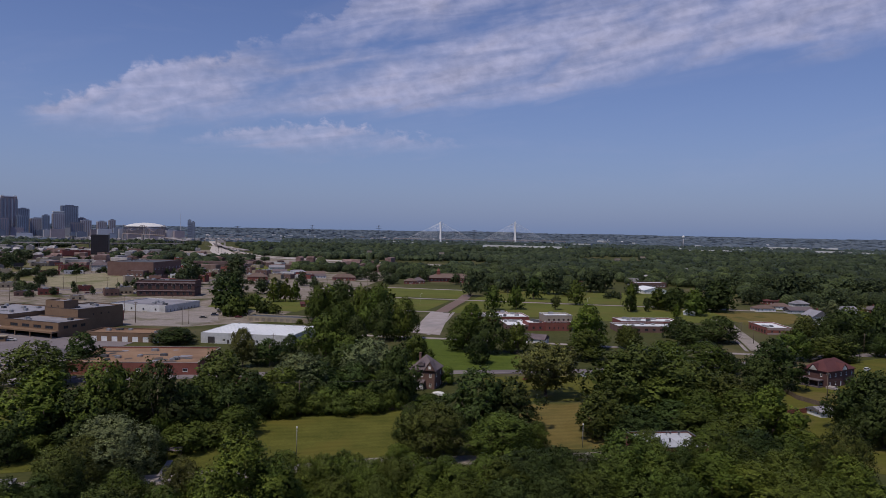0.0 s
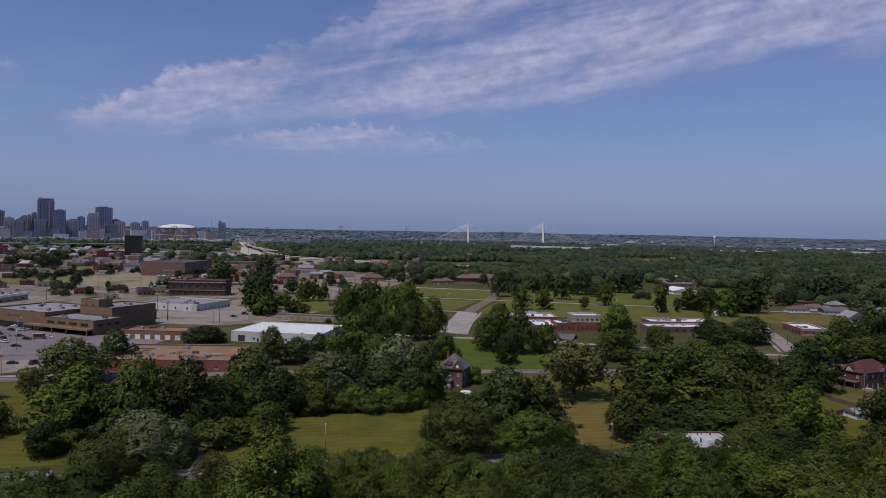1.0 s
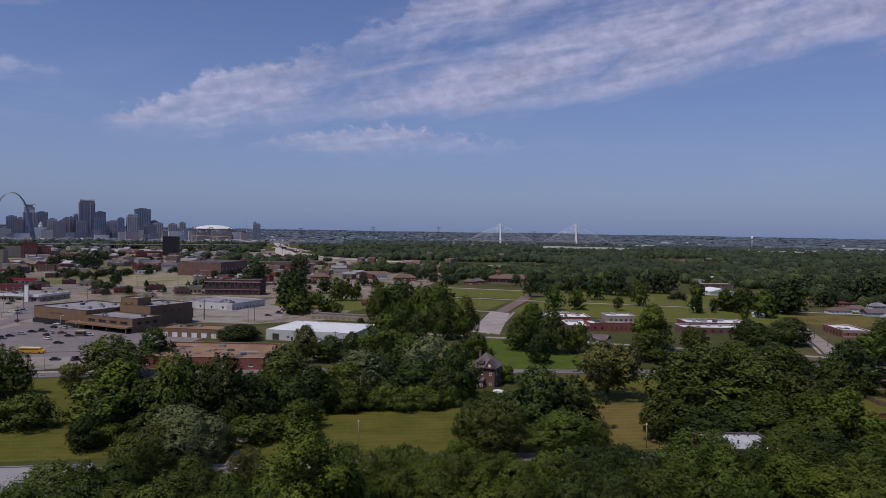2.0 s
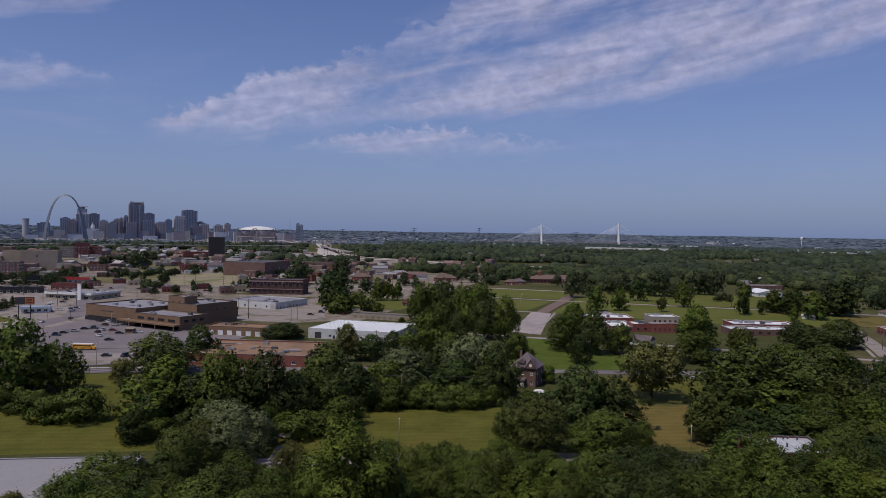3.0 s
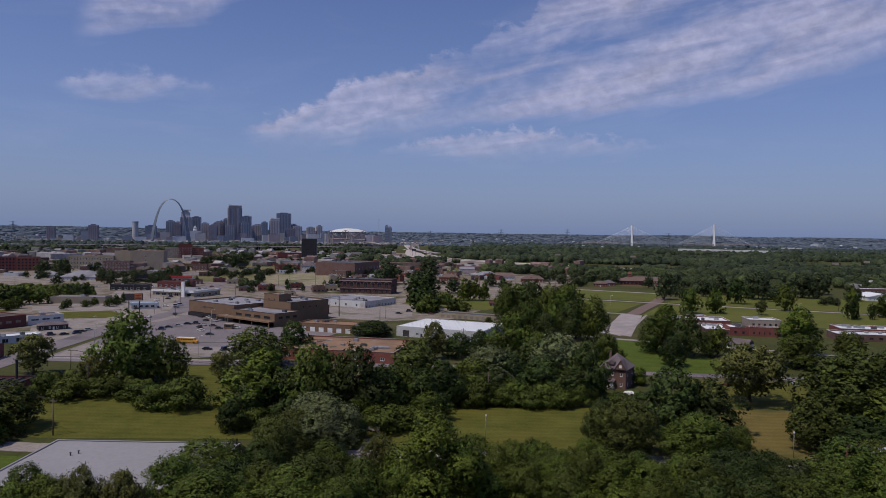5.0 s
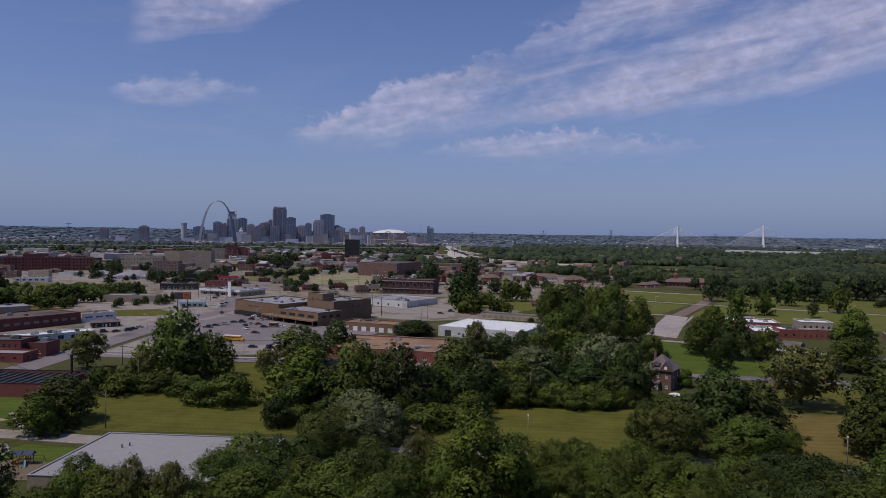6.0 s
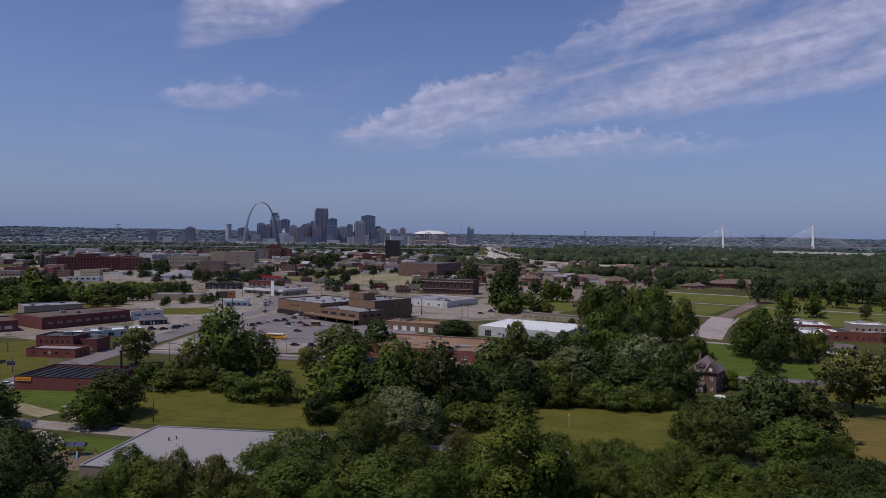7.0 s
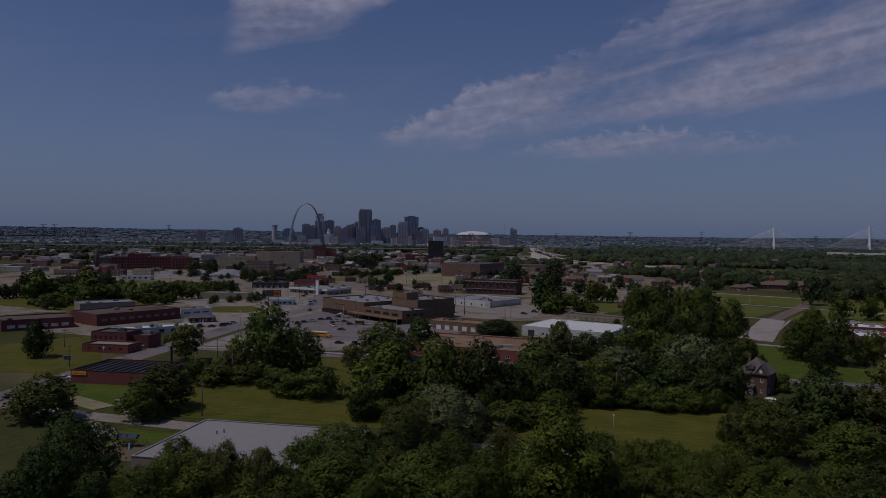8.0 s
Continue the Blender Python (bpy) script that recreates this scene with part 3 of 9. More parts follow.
street("sidewalk", [(-262, 258), (-196, 275), (-150, 288)], 3.0, 0.14, CONCRETE, "pale concrete sidewalk along the parking lot")
patch("parking_lot", [(-285, 350), (-296, 422), (-211, 390), (-165, 376), (-168, 300), (-194, 281), (-258, 262)], 0.12, ASPHALT, "grey asphalt parking lot with worn bays", "parking lot")
patch("parking_apron", [(-256, 264), (-196, 283), (-171, 302), (-172, 320), (-246, 299), (-268, 297)], 0.15, OLD_CONCRETE, "pale worn concrete apron of the parking lot", "parking lot")
patch("pavement", [(-438, 432), (-408, 457), (-488, 590), (-409, 582), (-291, 417), (-272, 357), (-286, 321), (-273, 282), (-317, 310), (-350, 345)], 0.07, OLD_CONCRETE, "broad pale concrete junction and forecourt", "pavement")
patch("pavement", [(-235, 478), (-196, 562), (-172, 542), (-150, 470), (-160, 440), (-212, 445)], 0.08, OLD_CONCRETE, "cracked concrete lot with weeds", "pavement")
patch("pavement", [(-20, 434), (-10, 546), (5, 540), (-2, 425)], 0.10, CONCRETE, "pale concrete lot at the street end", "pavement")
street("road", [(-70, 422), (-18, 413), (2, 410), (60, 400), (180, 372)], 5, 0.09, CONCRETE, "pale concrete street")
street("road", [(-2, 544), (6, 590), (16, 642), (24, 700)], 10, 0.11, BRICK_ROAD, "reddish brick-paved street")
street("road", [(-120, 672), (-41, 657), (22, 643), (89, 631), (179, 615), (250, 600), (400, 570)], 4.5, 0.12, CONCRETE, "pale concrete lane between fields")
street("road", [(-110, 566), (-40, 552), (0, 545)], 4, 0.09, CONCRETE, "pale concrete lane")
street("road", [(-230, 745), (-140, 730), (-60, 770), (20, 752)], 6, 0.09, CONCRETE, "pale concrete lane behind the fields")
street("road", [(208, 531), (201, 500), (190, 455), (181, 415), (173, 385)], 9, 0.10, OLD_CONCRETE, "grey concrete street beside the corner store")
street("sidewalk", [(201, 531), (194, 500), (183, 455), (174, 415), (166, 385)], 1.8, 0.14, CONCRETE, "pale concrete sidewalk")
street("sidewalk", [(-9, 424), (-3, 458), (2, 492), (8, 545)], 1.8, 0.14, CONCRETE, "pale concrete walk")
street("driveway", [(-182, 141), (-171, 139), (-166, 136), (-160, 124)], 5, 0.10, OLD_CONCRETE, "broken concrete driveway")
street("driveway", [(-214, 160), (-205, 158), (-192, 156)], 7, 0.10, WEEDY, "broken concrete slabs overgrown with grass")
street("sidewalk", [(-176, 152), (-190, 161), (-198, 166)], 1.5, 0.12, CONCRETE, "concrete walk to the street")
street("highway", [(-1080, 3300), (-931, 2850), (-701, 2209), (-588, 1870), (-503, 1637), (-440, 1500), (-350, 1462), (-273, 1433), (-206, 1383), (-60, 1310), (60, 1250)], 34, 0.6, HIGHWAY_SLAB, "pale concrete highway on a low bank")
street("highway", [(-760, 2280), (-717, 2195), (-600, 1830), (-530, 1640), (-470, 1500)], 13, 0.9, HIGHWAY_SLAB, "pale concrete highway ramp")
street("highway", [(-682, 2240), (-532, 1815), (-447, 1630), (-399, 1552), (-330, 1490), (-250, 1450)], 16, 1.0, HIGHWAY_SLAB, "pale concrete highway ramp")
patch("town_ground", [(-430, 1502), (-180, 1302), (-60, 1052), (10, 1060), (0, 1250), (-200, 1400), (-420, 1620), (-600, 1900), (-900, 1900), (-900, 1502)], 0.02, TOWN_EARTH, "pale gravelly ground beside the highway", "ground")
patch("parking_lot", [(-330, 1300), (-235, 1225), (-150, 1150), (-60, 1150), (-40, 1230), (-200, 1330), (-310, 1390)], 0.06, OLD_CONCRETE, "wide cracked concrete yard before the highway", "parking lot")
patch("water", [(-2500, 2250), (-1700, 2720), (-1000, 3010), (-200, 3060), (900, 3060), (900, 3300), (-200, 3280), (-1100, 3250), (-1850, 2950), (-2700, 2500)], 0.05, WATER, "brown river between wooded banks", "river")
patch("riverside_field", [(-2000, 2450), (-1500, 2600), (-1380, 2750), (-1900, 2700)], 0.3, DRY, "straw-coloured park ground by the river", "field")


# ---- trees ----
def leaf_cards(points, normals, size, rng):
    """Leaf sprays, a pointed blade at each point, roughly facing its normal. Returns an array of corners."""
    n = len(points)
    nrm = normals + rng.normal(0, 0.42, (n, 3))
    nrm /= np.linalg.norm(nrm, axis=1)[:, None] + 1e-9
    ref = rng.normal(0, 1, (n, 3))
    u = np.cross(nrm, ref)
    u /= np.linalg.norm(u, axis=1)[:, None] + 1e-9
    v = np.cross(nrm, u)
    s = (size * rng.uniform(0.6, 1.3, n))[:, None]
    a = points - u * s * 0.52 - v * s * 0.42
    b = points + u * s * 0.5 - v * s * rng.uniform(0.2, 0.5, (n, 1))
    c = points + u * s * rng.uniform(-0.3, 0.3, (n, 1)) + v * s * 0.66
    return np.stack([a, b, c], 1).reshape(-1, 3)


def leaf_mesh(name, verts, facing, mat):
    """Blades as one mesh; each is shaded by the way its clump faces, as a mass of leaves is."""
    n = len(verts) // 3
    verts = verts.reshape(n, 3, 3).copy()
    away = np.einsum("ij,ij->i", np.cross(verts[:, 1] - verts[:, 0], verts[:, 2] - verts[:, 0]), facing) < 0
    verts[away] = verts[away][:, ::-1]
    verts = verts.reshape(-1, 3)
    me = bpy.data.meshes.new(name)
    me.vertices.add(len(verts)), me.loops.add(3 * n), me.polygons.add(n)
    me.vertices.foreach_set("co", verts.astype(np.float32).ravel())
    me.loops.foreach_set("vertex_index", np.arange(3 * n, dtype=np.int32))
    me.polygons.foreach_set("loop_start", np.arange(0, 3 * n, 3, dtype=np.int32))
    me.materials.append(mat)
    me.update(calc_edges=True)
    facing = facing / (np.linalg.norm(facing, axis=1)[:, None] + 1e-9)
    me.attributes.new("custom_normal", "FLOAT_VECTOR", "POINT").data.foreach_set("vector", np.repeat(facing, 3, 0).astype(np.float32).ravel())
    return me


# crown bottom, tuft size and number of boughs, by the kind of tree
HABIT = {"r": (0.03, 0.060, 12), "t": (0.04, 0.055, 11), "d": (0.03, 0.056, 13), "o": (0.03, 0.058, 13), "w": (0.14, 0.058, 15), "s": (0.03, 0.062, 11), "b": (0.0, 0.085, 8)}


def crown_points(kind, tufts, leaves, rng):
    """Leaf sprays in small tufts over the skin of a crown's boughs, with a sparser layer inside. Height 1, radius 0.5."""
    low, size, n = HABIT[kind]
    boughs = []
    for i in range(n):
        h = 0.97 if i == 0 else ((i - 0.5 + rng.uniform(-0.3, 0.3)) / (n - 1)) ** (1.25 if kind != "w" else 0.85)
        wide = math.sin(math.pi * min(1, 0.27 + h * 0.73)) ** (0.5 if kind != "t" else 0.75)
        if kind == "w":
            wide = (0.45 + 0.55 * h) * math.sqrt(max(0, 1 - max(0, h - 0.6) ** 2 / 0.17))
        if kind == "b":
            wide = math.sqrt(max(0, 1 - h * h))
        big = rng.uniform(0.30, 0.60) * (0.74 if kind == "w" else 0.85 if kind == "t" else 1.0) * (0.8 if i == 0 else 1)
        a = i * 2.4 + rng.uniform(-0.5, 0.5)
        r = max(0.5 * max(wide, 0.1) * rng.uniform(0.62, 1.22) - 0.42 * big, 0) if i else 0.05
        boughs.append((math.cos(a) * r, math.sin(a) * r, low + 0.34 * big + h * (1 - low - 0.74 * big), big * 0.5))
    boughs = np.array(boughs)
    share = boughs[:, 3] ** 2
    pick = rng.choice(n, tufts * 3, p=share / share.sum())
    o = rng.normal(0, 1, (tufts * 3, 3))
    o[:, 2] = o[:, 2] * 0.85 + 0.22
    o /= np.linalg.norm(o, axis=1)[:, None]
    k = rng.random(tufts * 3)
    reach = np.where(k < 0.17, rng.uniform(0.45, 0.8, tufts * 3), np.where(k > 0.93, rng.uniform(1.03, 1.13, tufts * 3), rng.uniform(0.84, 1.04, tufts * 3)))
    # shallow lobes and hollows on each bough
    reach *= 1 + 0.10 * np.sin(o[:, 0] * 6 + pick * 1.7) * np.sin(o[:, 1] * 6 + pick * 2.9) + 0.07 * np.sin(o[:, 2] * 9 + pick)
    c = boughs[pick, :3] + o * (boughs[pick, 3] * reach)[:, None] * np.array([1, 1, 0.92])
    gap = np.linalg.norm((c[:, None, :] - boughs[None, :, :3]) / np.array([1, 1, 0.92]), axis=2) / boughs[None, :, 3]
    gap[np.arange(len(c)), pick] = 9
    fit = np.nonzero((gap.min(1) > 0.70) | (rng.random(len(c)) < 0.06))[0][:tufts]
    c, o, inner = c[fit], o[fit], k[fit] < 0.17
    m = len(c)
    d = rng.normal(0, 1, (m, leaves, 3))
    d /= np.linalg.norm(d, axis=2)[:, :, None]
    s = size * rng.uniform(0.55, 1.25, (m, 1, 1)) * rng.uniform(0.3, 1.15, (m, leaves, 1))
    p = c[:, None, :] + d * s * np.array([0.9, 0.9, 1.0]) + o[:, None, :] * s * 0.5
    p[:, :, 2] -= s[:, :, 0] * (0.55 if kind == "w" else 0.3)
    nrm = d * 1.0 + o[:, None, :] * 0.5 + np.array([0, 0, 0.1])
    out = (c - np.array([0, 0, 0.40])) * np.array([1, 1, 0.9])
    face = o[:, None, :] * 0.8 + d * 0.22 + out[:, None, :] * 0.6 + rng.normal(0, 0.13, (m, leaves, 3))
    grow = np.where(inner, 1.7, 1.0)[:, None] * np.ones((1, leaves))
    p, nrm, face, grow = p.reshape(-1, 3), nrm.reshape(-1, 3), face.reshape(-1, 3), grow.ravel()
    keep = p[:, 2] > (0.01 if kind == "b" else low * 0.6)
    return p[keep], nrm[keep], face[keep], grow[keep]


def crown_heart(p, q, face, grow, rng):
    """Fills the inside of a crown that is seen from far off with a few large sprays."""
    pick = rng.choice(len(p), 120)
    middle = np.array([0, 0, p[:, 2].mean()])
    heart = middle + (p[pick] - middle) * rng.uniform(0.55, 0.86, (120, 1))
    return np.concatenate([p, heart]), np.concatenate([q, face[pick]]), np.concatenate([face, face[pick]]), np.concatenate([grow, np.full(120, 2.5)])


def trunk_mesh(kind, height, radius, rng, plain=False):
    low = HABIT[kind][0]
    s = Solid()
    r = height * 0.018 + 0.08
    fork = height * max(low, 0.08) * 1.15
    lean = Vector((rng.uniform(-0.03, 0.03) * height, rng.uniform(-0.03, 0.03) * height, fork))
    s.tube((0, 0, -0.4), lean * 0.5, r * 1.25, r, 9)
    s.tube(lean * 0.5, lean, r, r * 0.85, 9)
    for k in range(3 if plain else 5 if kind != "b" else 4):
        a = 2 * math.pi * (k + rng.uniform(-0.25, 0.25)) / 5
        reach = radius * rng.uniform(0.4, 0.62)
        mid = lean + Vector((math.cos(a) * reach * 0.45, math.sin(a) * reach * 0.45, height * rng.uniform(0.16, 0.24)))
        tip = lean + Vector((math.cos(a) * reach, math.sin(a) * reach, height * rng.uniform(0.36, 0.52)))
        s.tube(lean, mid, r * 0.6, r * 0.4, 6)
        s.tube(mid, tip, r * 0.4, r * 0.12, 6)
        if plain:
            continue
        side = mid + Vector((math.cos(a + 0.9) * reach * 0.5, math.sin(a + 0.9) * reach * 0.5, height * 0.16))
        s.tube(mid, side, r * 0.26, r * 0.08, 5)
    s.tube(lean, lean + Vector((0, 0, height * 0.5)), r * 0.7, r * 0.12, 7)
    return s.mesh("trunk", BARK, True)


TREE_SIZE = {"o": (18, 7.5), "r": (18, 7.5), "t": (17, 5.6), "d": (17, 7.5), "w": (15, 7.5), "s": (16, 7.5), "b": (6, 5.2)}
TREE_WORDS = {"o": ("full-crowned olive green broadleaf tree", "tree"), "r": ("leafy green broadleaf tree in full summer leaf", "tree"), "t": ("tall narrow bright green broadleaf tree", "tree"),
              "d": ("dense dark green broadleaf tree", "tree"), "w": ("open spreading olive green tree with visible limbs", "tree"),
              "s": ("pale silvery green broadleaf tree", "tree"), "b": ("dense rounded green shrub at the lawn's edge", "shrub")}
TREE_NAME = {"b": "shrub"}
MODELS, FAR_CROWNS = {}, {}
for kind, (tall, rad) in TREE_SIZE.items():
    for level, (count, tufts, leaves, card) in {"near": (4, 1250, 13, 0.0275), "mid": (4, 780, 8, 0.0425), "far": (4, 200, 6, 0.080)}.items():
        for k in range(count):
            rng = np.random.default_rng(100 * (ord(kind) % 31) + 10 * k + len(level))
            p, q, face, grow = crown_points(kind, int(tufts * (0.8 if kind == "w" else 0.7 if kind == "b" else 1)), leaves, rng)
            scale = np.array([2 * rad, 2 * rad, tall])
            if level == "far" or (level == "mid" and kind != "w"):
                p, q, face, grow = crown_heart(p, q, face, grow, rng)
            v = leaf_cards(p * scale, q, grow * card * (2 * rad + tall) * 0.38 * (1.35 if kind == "b" else 1), rng)
            if level == "far":
                FAR_CROWNS[kind, k] = (v, face / scale * rad)
            MODELS[kind, level, k] = (trunk_mesh(kind, tall, rad, rng, level == "far"), leaf_mesh("crown", v, face / scale * rad, LEAF[kind]))


def tree(kind, x, y, tall, rad, seed):
    """One tree: trunk with limbs, and a crown of leaf sprays."""
    away = math.hypot(x, y)
    level = "near" if away < 205 else "mid" if away < 480 else "far"
    pick = random.Random(seed)
    trunk, crown = MODELS[kind, level, pick.randrange(4)]
    t0, r0 = TREE_SIZE[kind]
    ob = base(TREE_NAME.get(kind, "tree"), x, y, pick.uniform(0, 360), 0, *TREE_WORDS[kind], group="shrubs" if kind == "b" else "trees")
    ob.scale = (rad / r0, rad / r0 * pick.uniform(0.82, 1.18), tall / t0)
    child("trunk", trunk, ob)
    child("crown", crown, ob)
    return ob


NEAR_TREES = [
    ("t", -69.3, 114.1, 10.1, 5.9), ("r", -82.7, 106.9, 10.6, 6.8), ("r", -54.2, 124.7, 11.5, 7.4), ("r", -89.8, 105.9, 10.4, 7.6),
    ("r", -63.6, 123.9, 12.9, 9.1), ("w", -89.1, 107.4, 14.9, 5.3), ("d", -88.8, 110.4, 10.8, 6), ("r", -78.6, 118.5, 12.7, 9.7),
    ("w", -96, 105.6, 15.6, 5.1), ("r", -98.8, 104.5, 12.2, 7.9), ("r", -70.9, 125.4, 12.3, 7), ("r", -44.7, 137.6, 12.5, 6.4),
    ("r", -53.6, 134.8, 12.1, 6.1), ("o", -63.2, 130.7, 13.1, 7), ("t", -39.2, 140, 21.9, 9.2), ("r", -33.9, 141.5, 16.4, 7),
    ("d", -76.9, 124.2, 13, 7.1), ("d", -115.2, 90.3, 10.9, 4.6), ("r", 5, 146.7, 10.4, 6.5), ("r", -109.8, 97.7, 10.7, 6.5),
    ("t", -4.3, 147.1, 10.8, 6.5), ("t", -29.8, 144.2, 10.3, 5.9)]
NEAR_TREES_B = [
    ("r", -12.8, 146.7, 10.8, 6.5), ("d", 14.6, 148.1, 10.8, 6.9), ("r", -22.3, 147.3, 10.9, 7.2), ("r", -105.4, 106.7, 12.9, 5.7),
    ("r", -88.2, 121.4, 13.5, 7.3), ("r", -108.7, 103.5, 12, 5.4), ("r", -114.4, 97.4, 9, 4.4), ("d", 24.3, 149.5, 11, 7.3),
    ("d", -124.1, 87.2, 15.8, 7.3), ("r", -110.6, 107.4, 13.7, 5.8), ("r", -9.5, 154.1, 12.1, 6.8), ("r", 42.2, 148.6, 10.7, 7.5),
    ("r", 32.8, 151, 11.5, 7.5), ("r", 4.2, 154.6, 11.4, 6.5), ("r", -15.8, 154.8, 11.8, 5.9), ("t", -2.3, 155.9, 12.1, 6.9),
    ("r", 14, 156, 12, 7.3), ("r", -29, 154.2, 12.1, 5.9), ("t", -13, 156.4, 11.7, 5.6), ("r", -6.1, 156.9, 12.4, 6),
    ("r", 0.8, 157.2, 12.2, 6), ("r", -19.4, 156.7, 12.2, 5.7)]
NEAR_TREES_C = [
    ("r", 51.5, 149.6, 11.5, 7), ("r", 10.6, 158.1, 12.1, 7), ("d", -127, 94.8, 19.4, 9.2), ("r", -26.3, 156.4, 12.3, 5.7),
    ("r", -34.9, 155.6, 13, 6.4), ("d", 23.1, 157.8, 13.5, 7.7), ("r", -22.2, 158.3, 12.8, 5.4), ("d", 19.4, 159.3, 13.6, 8.8),
    ("d", 32, 157.9, 13, 7.8), ("r", -66.5, 146.8, 11.4, 6.9), ("w", -55.8, 152.6, 12.4, 5.2), ("r", 39.8, 158.7, 13.5, 9),
    ("d", 27.8, 161.9, 13.6, 8), ("r", -91.8, 136.6, 12, 9.4), ("d", -82.8, 143.6, 10.7, 6.4), ("b", 78.9, 148, 9.5, 7.1),
    ("r", 49.4, 161, 14.3, 8.2), ("r", 75.8, 151.4, 11.6, 9.3), ("r", 43.9, 163.6, 16.7, 10.3), ("t", 69.1, 155.1, 12.4, 8.2),
    ("o", -81.9, 149.6, 14.4, 7.3), ("r", 83.3, 149.6, 11.1, 7.2)]
NEAR_TREES_D = [
    ("t", 62.2, 159.8, 13.6, 9.4), ("r", 78.9, 161.7, 13.3, 8.3), ("t", 90.6, 155.5, 14.2, 8.7), ("o", 92.6, 161.9, 19.4, 7.5),
    ("o", -84.9, 166.4, 12.3, 6.9), ("r", -11.2, 187.2, 5.8, 4.5), ("s", -82.4, 175.1, 14.7, 11.1), ("r", 75, 179.2, 10.7, 8.3),
    ("o", -1.3, 194.7, 14.8, 9.7), ("d", -75.9, 181.7, 8.7, 6.2), ("r", 17, 196.4, 11.6, 11.3), ("d", -8.7, 200.9, 13.1, 4.8),
    ("d", 82, 184.8, 12.1, 9.4), ("r", 27.2, 202.1, 8.6, 4.9), ("r", 75.2, 190.2, 12.8, 7.6), ("r", 90.6, 184.2, 10.9, 6.8),
    ("b", -71.4, 197.9, 7.7, 9.2), ("b", -64.8, 201, 6.5, 6.1), ("d", -112.8, 182.4, 9.6, 5.2), ("b", -91.5, 194.3, 5.1, 5.1),
    ("b", -80.4, 201.3, 9.1, 3.8), ("t", 99.7, 192.8, 10.2, 5.2)]
NEAR_TREES_E = [
    ("r", 86.2, 200.7, 11.8, 9.1), ("b", -109.5, 189.6, 5.4, 4.9), ("r", -61.5, 210.2, 9.3, 7.3), ("d", -82.8, 203.5, 23.1, 10.6),
    ("d", 57.9, 212.6, 10.7, 10.2), ("d", -97.1, 197.9, 14.4, 9.2), ("d", -112.9, 191.9, 11.7, 7), ("o", 49.7, 217.3, 14.6, 9.1),
    ("d", 11.4, 222.9, 18.9, 11.2), ("d", -103.9, 197.6, 16.5, 9.3), ("b", -104.1, 197.9, 7.5, 5.4), ("d", -78.1, 209.9, 16.7, 8.3),
    ("r", -97.6, 203, 23.7, 9.4), ("d", -92.8, 205.4, 14.4, 9.4), ("d", 22, 224.8, 16, 9.6), ("d", -75.7, 212.9, 14.6, 7.3),
    ("t", -168.8, 150.5, 11.1, 6.9), ("t", -111.3, 198, 22.2, 13), ("r", 78.7, 213.5, 10.9, 9.5), ("d", -66.6, 218.2, 13.6, 8.9),
    ("r", -93.9, 210, 19, 8.5), ("d", -112, 201.2, 13, 8.9)]
NEAR_TREES_F = [
    ("r", -73, 220.2, 15.5, 8.2), ("d", 73.1, 222.8, 10.2, 11.9), ("t", 100, 214.4, 17.9, 8.8), ("o", -194.1, 137.4, 14, 10.6),
    ("d", -62.5, 230.2, 14.8, 7.5), ("o", -174.6, 162.7, 14.4, 10.6), ("b", -56.4, 232.8, 7.2, 5.7), ("b", -50.2, 234.5, 8.8, 5.4),
    ("r", 82.9, 225.3, 13.5, 8.9), ("b", -33, 238.8, 6.3, 5.8), ("b", -42.3, 237.4, 6.6, 5.8), ("r", 100.4, 219.9, 13.2, 8.1),
    ("b", -23.6, 241, 6.3, 5.8), ("b", -27.6, 242.6, 7.5, 6.6), ("r", 95.4, 224.8, 13.8, 9), ("b", -37.3, 241.8, 7.4, 6.6),
    ("b", -141.6, 199.9, 10.1, 9), ("d", -59.7, 238.4, 9.7, 7.7), ("b", -17.3, 245.2, 7.1, 3.9), ("r", 72.6, 235.9, 14.3, 12.8),
    ("b", -150.7, 197.4, 7.9, 5.9), ("d", 132.7, 211, 15.9, 9.2)]
NEAR_TREES_G = [
    ("d", -46.6, 244.9, 6.6, 8.3), ("o", 94.1, 233.1, 16.6, 10.7), ("b", -4.9, 251.4, 4.3, 5.2), ("o", -75.8, 241, 20, 12.2),
    ("r", -56.9, 246.8, 13.9, 9.4), ("o", 68.2, 244.2, 24.6, 16.9), ("d", -19.9, 255, 13, 8.5), ("o", 84.2, 242.2, 19.4, 14.7),
    ("r", 63.5, 249, 17.8, 11.4), ("d", -16, 258, 21.2, 9.1), ("d", -41.5, 255.7, 10.4, 8.4), ("d", -31.8, 257.2, 13.4, 10.1),
    ("d", -44.6, 255.9, 14.4, 9.6), ("d", 137.3, 222, 20.6, 11.1), ("s", -52.3, 256.4, 17.3, 12.1), ("o", 93.2, 245.7, 16, 11.2),
    ("b", -165.4, 208.3, 5.5, 7.6), ("d", 136.3, 228.9, 19.2, 9.9), ("s", -27.3, 266.8, 21.4, 11.4), ("r", 81.8, 256.3, 20.9, 12.9),
    ("w", 39.6, 269, 21.6, 13.4), ("b", -177.3, 207, 6.3, 8.7)]
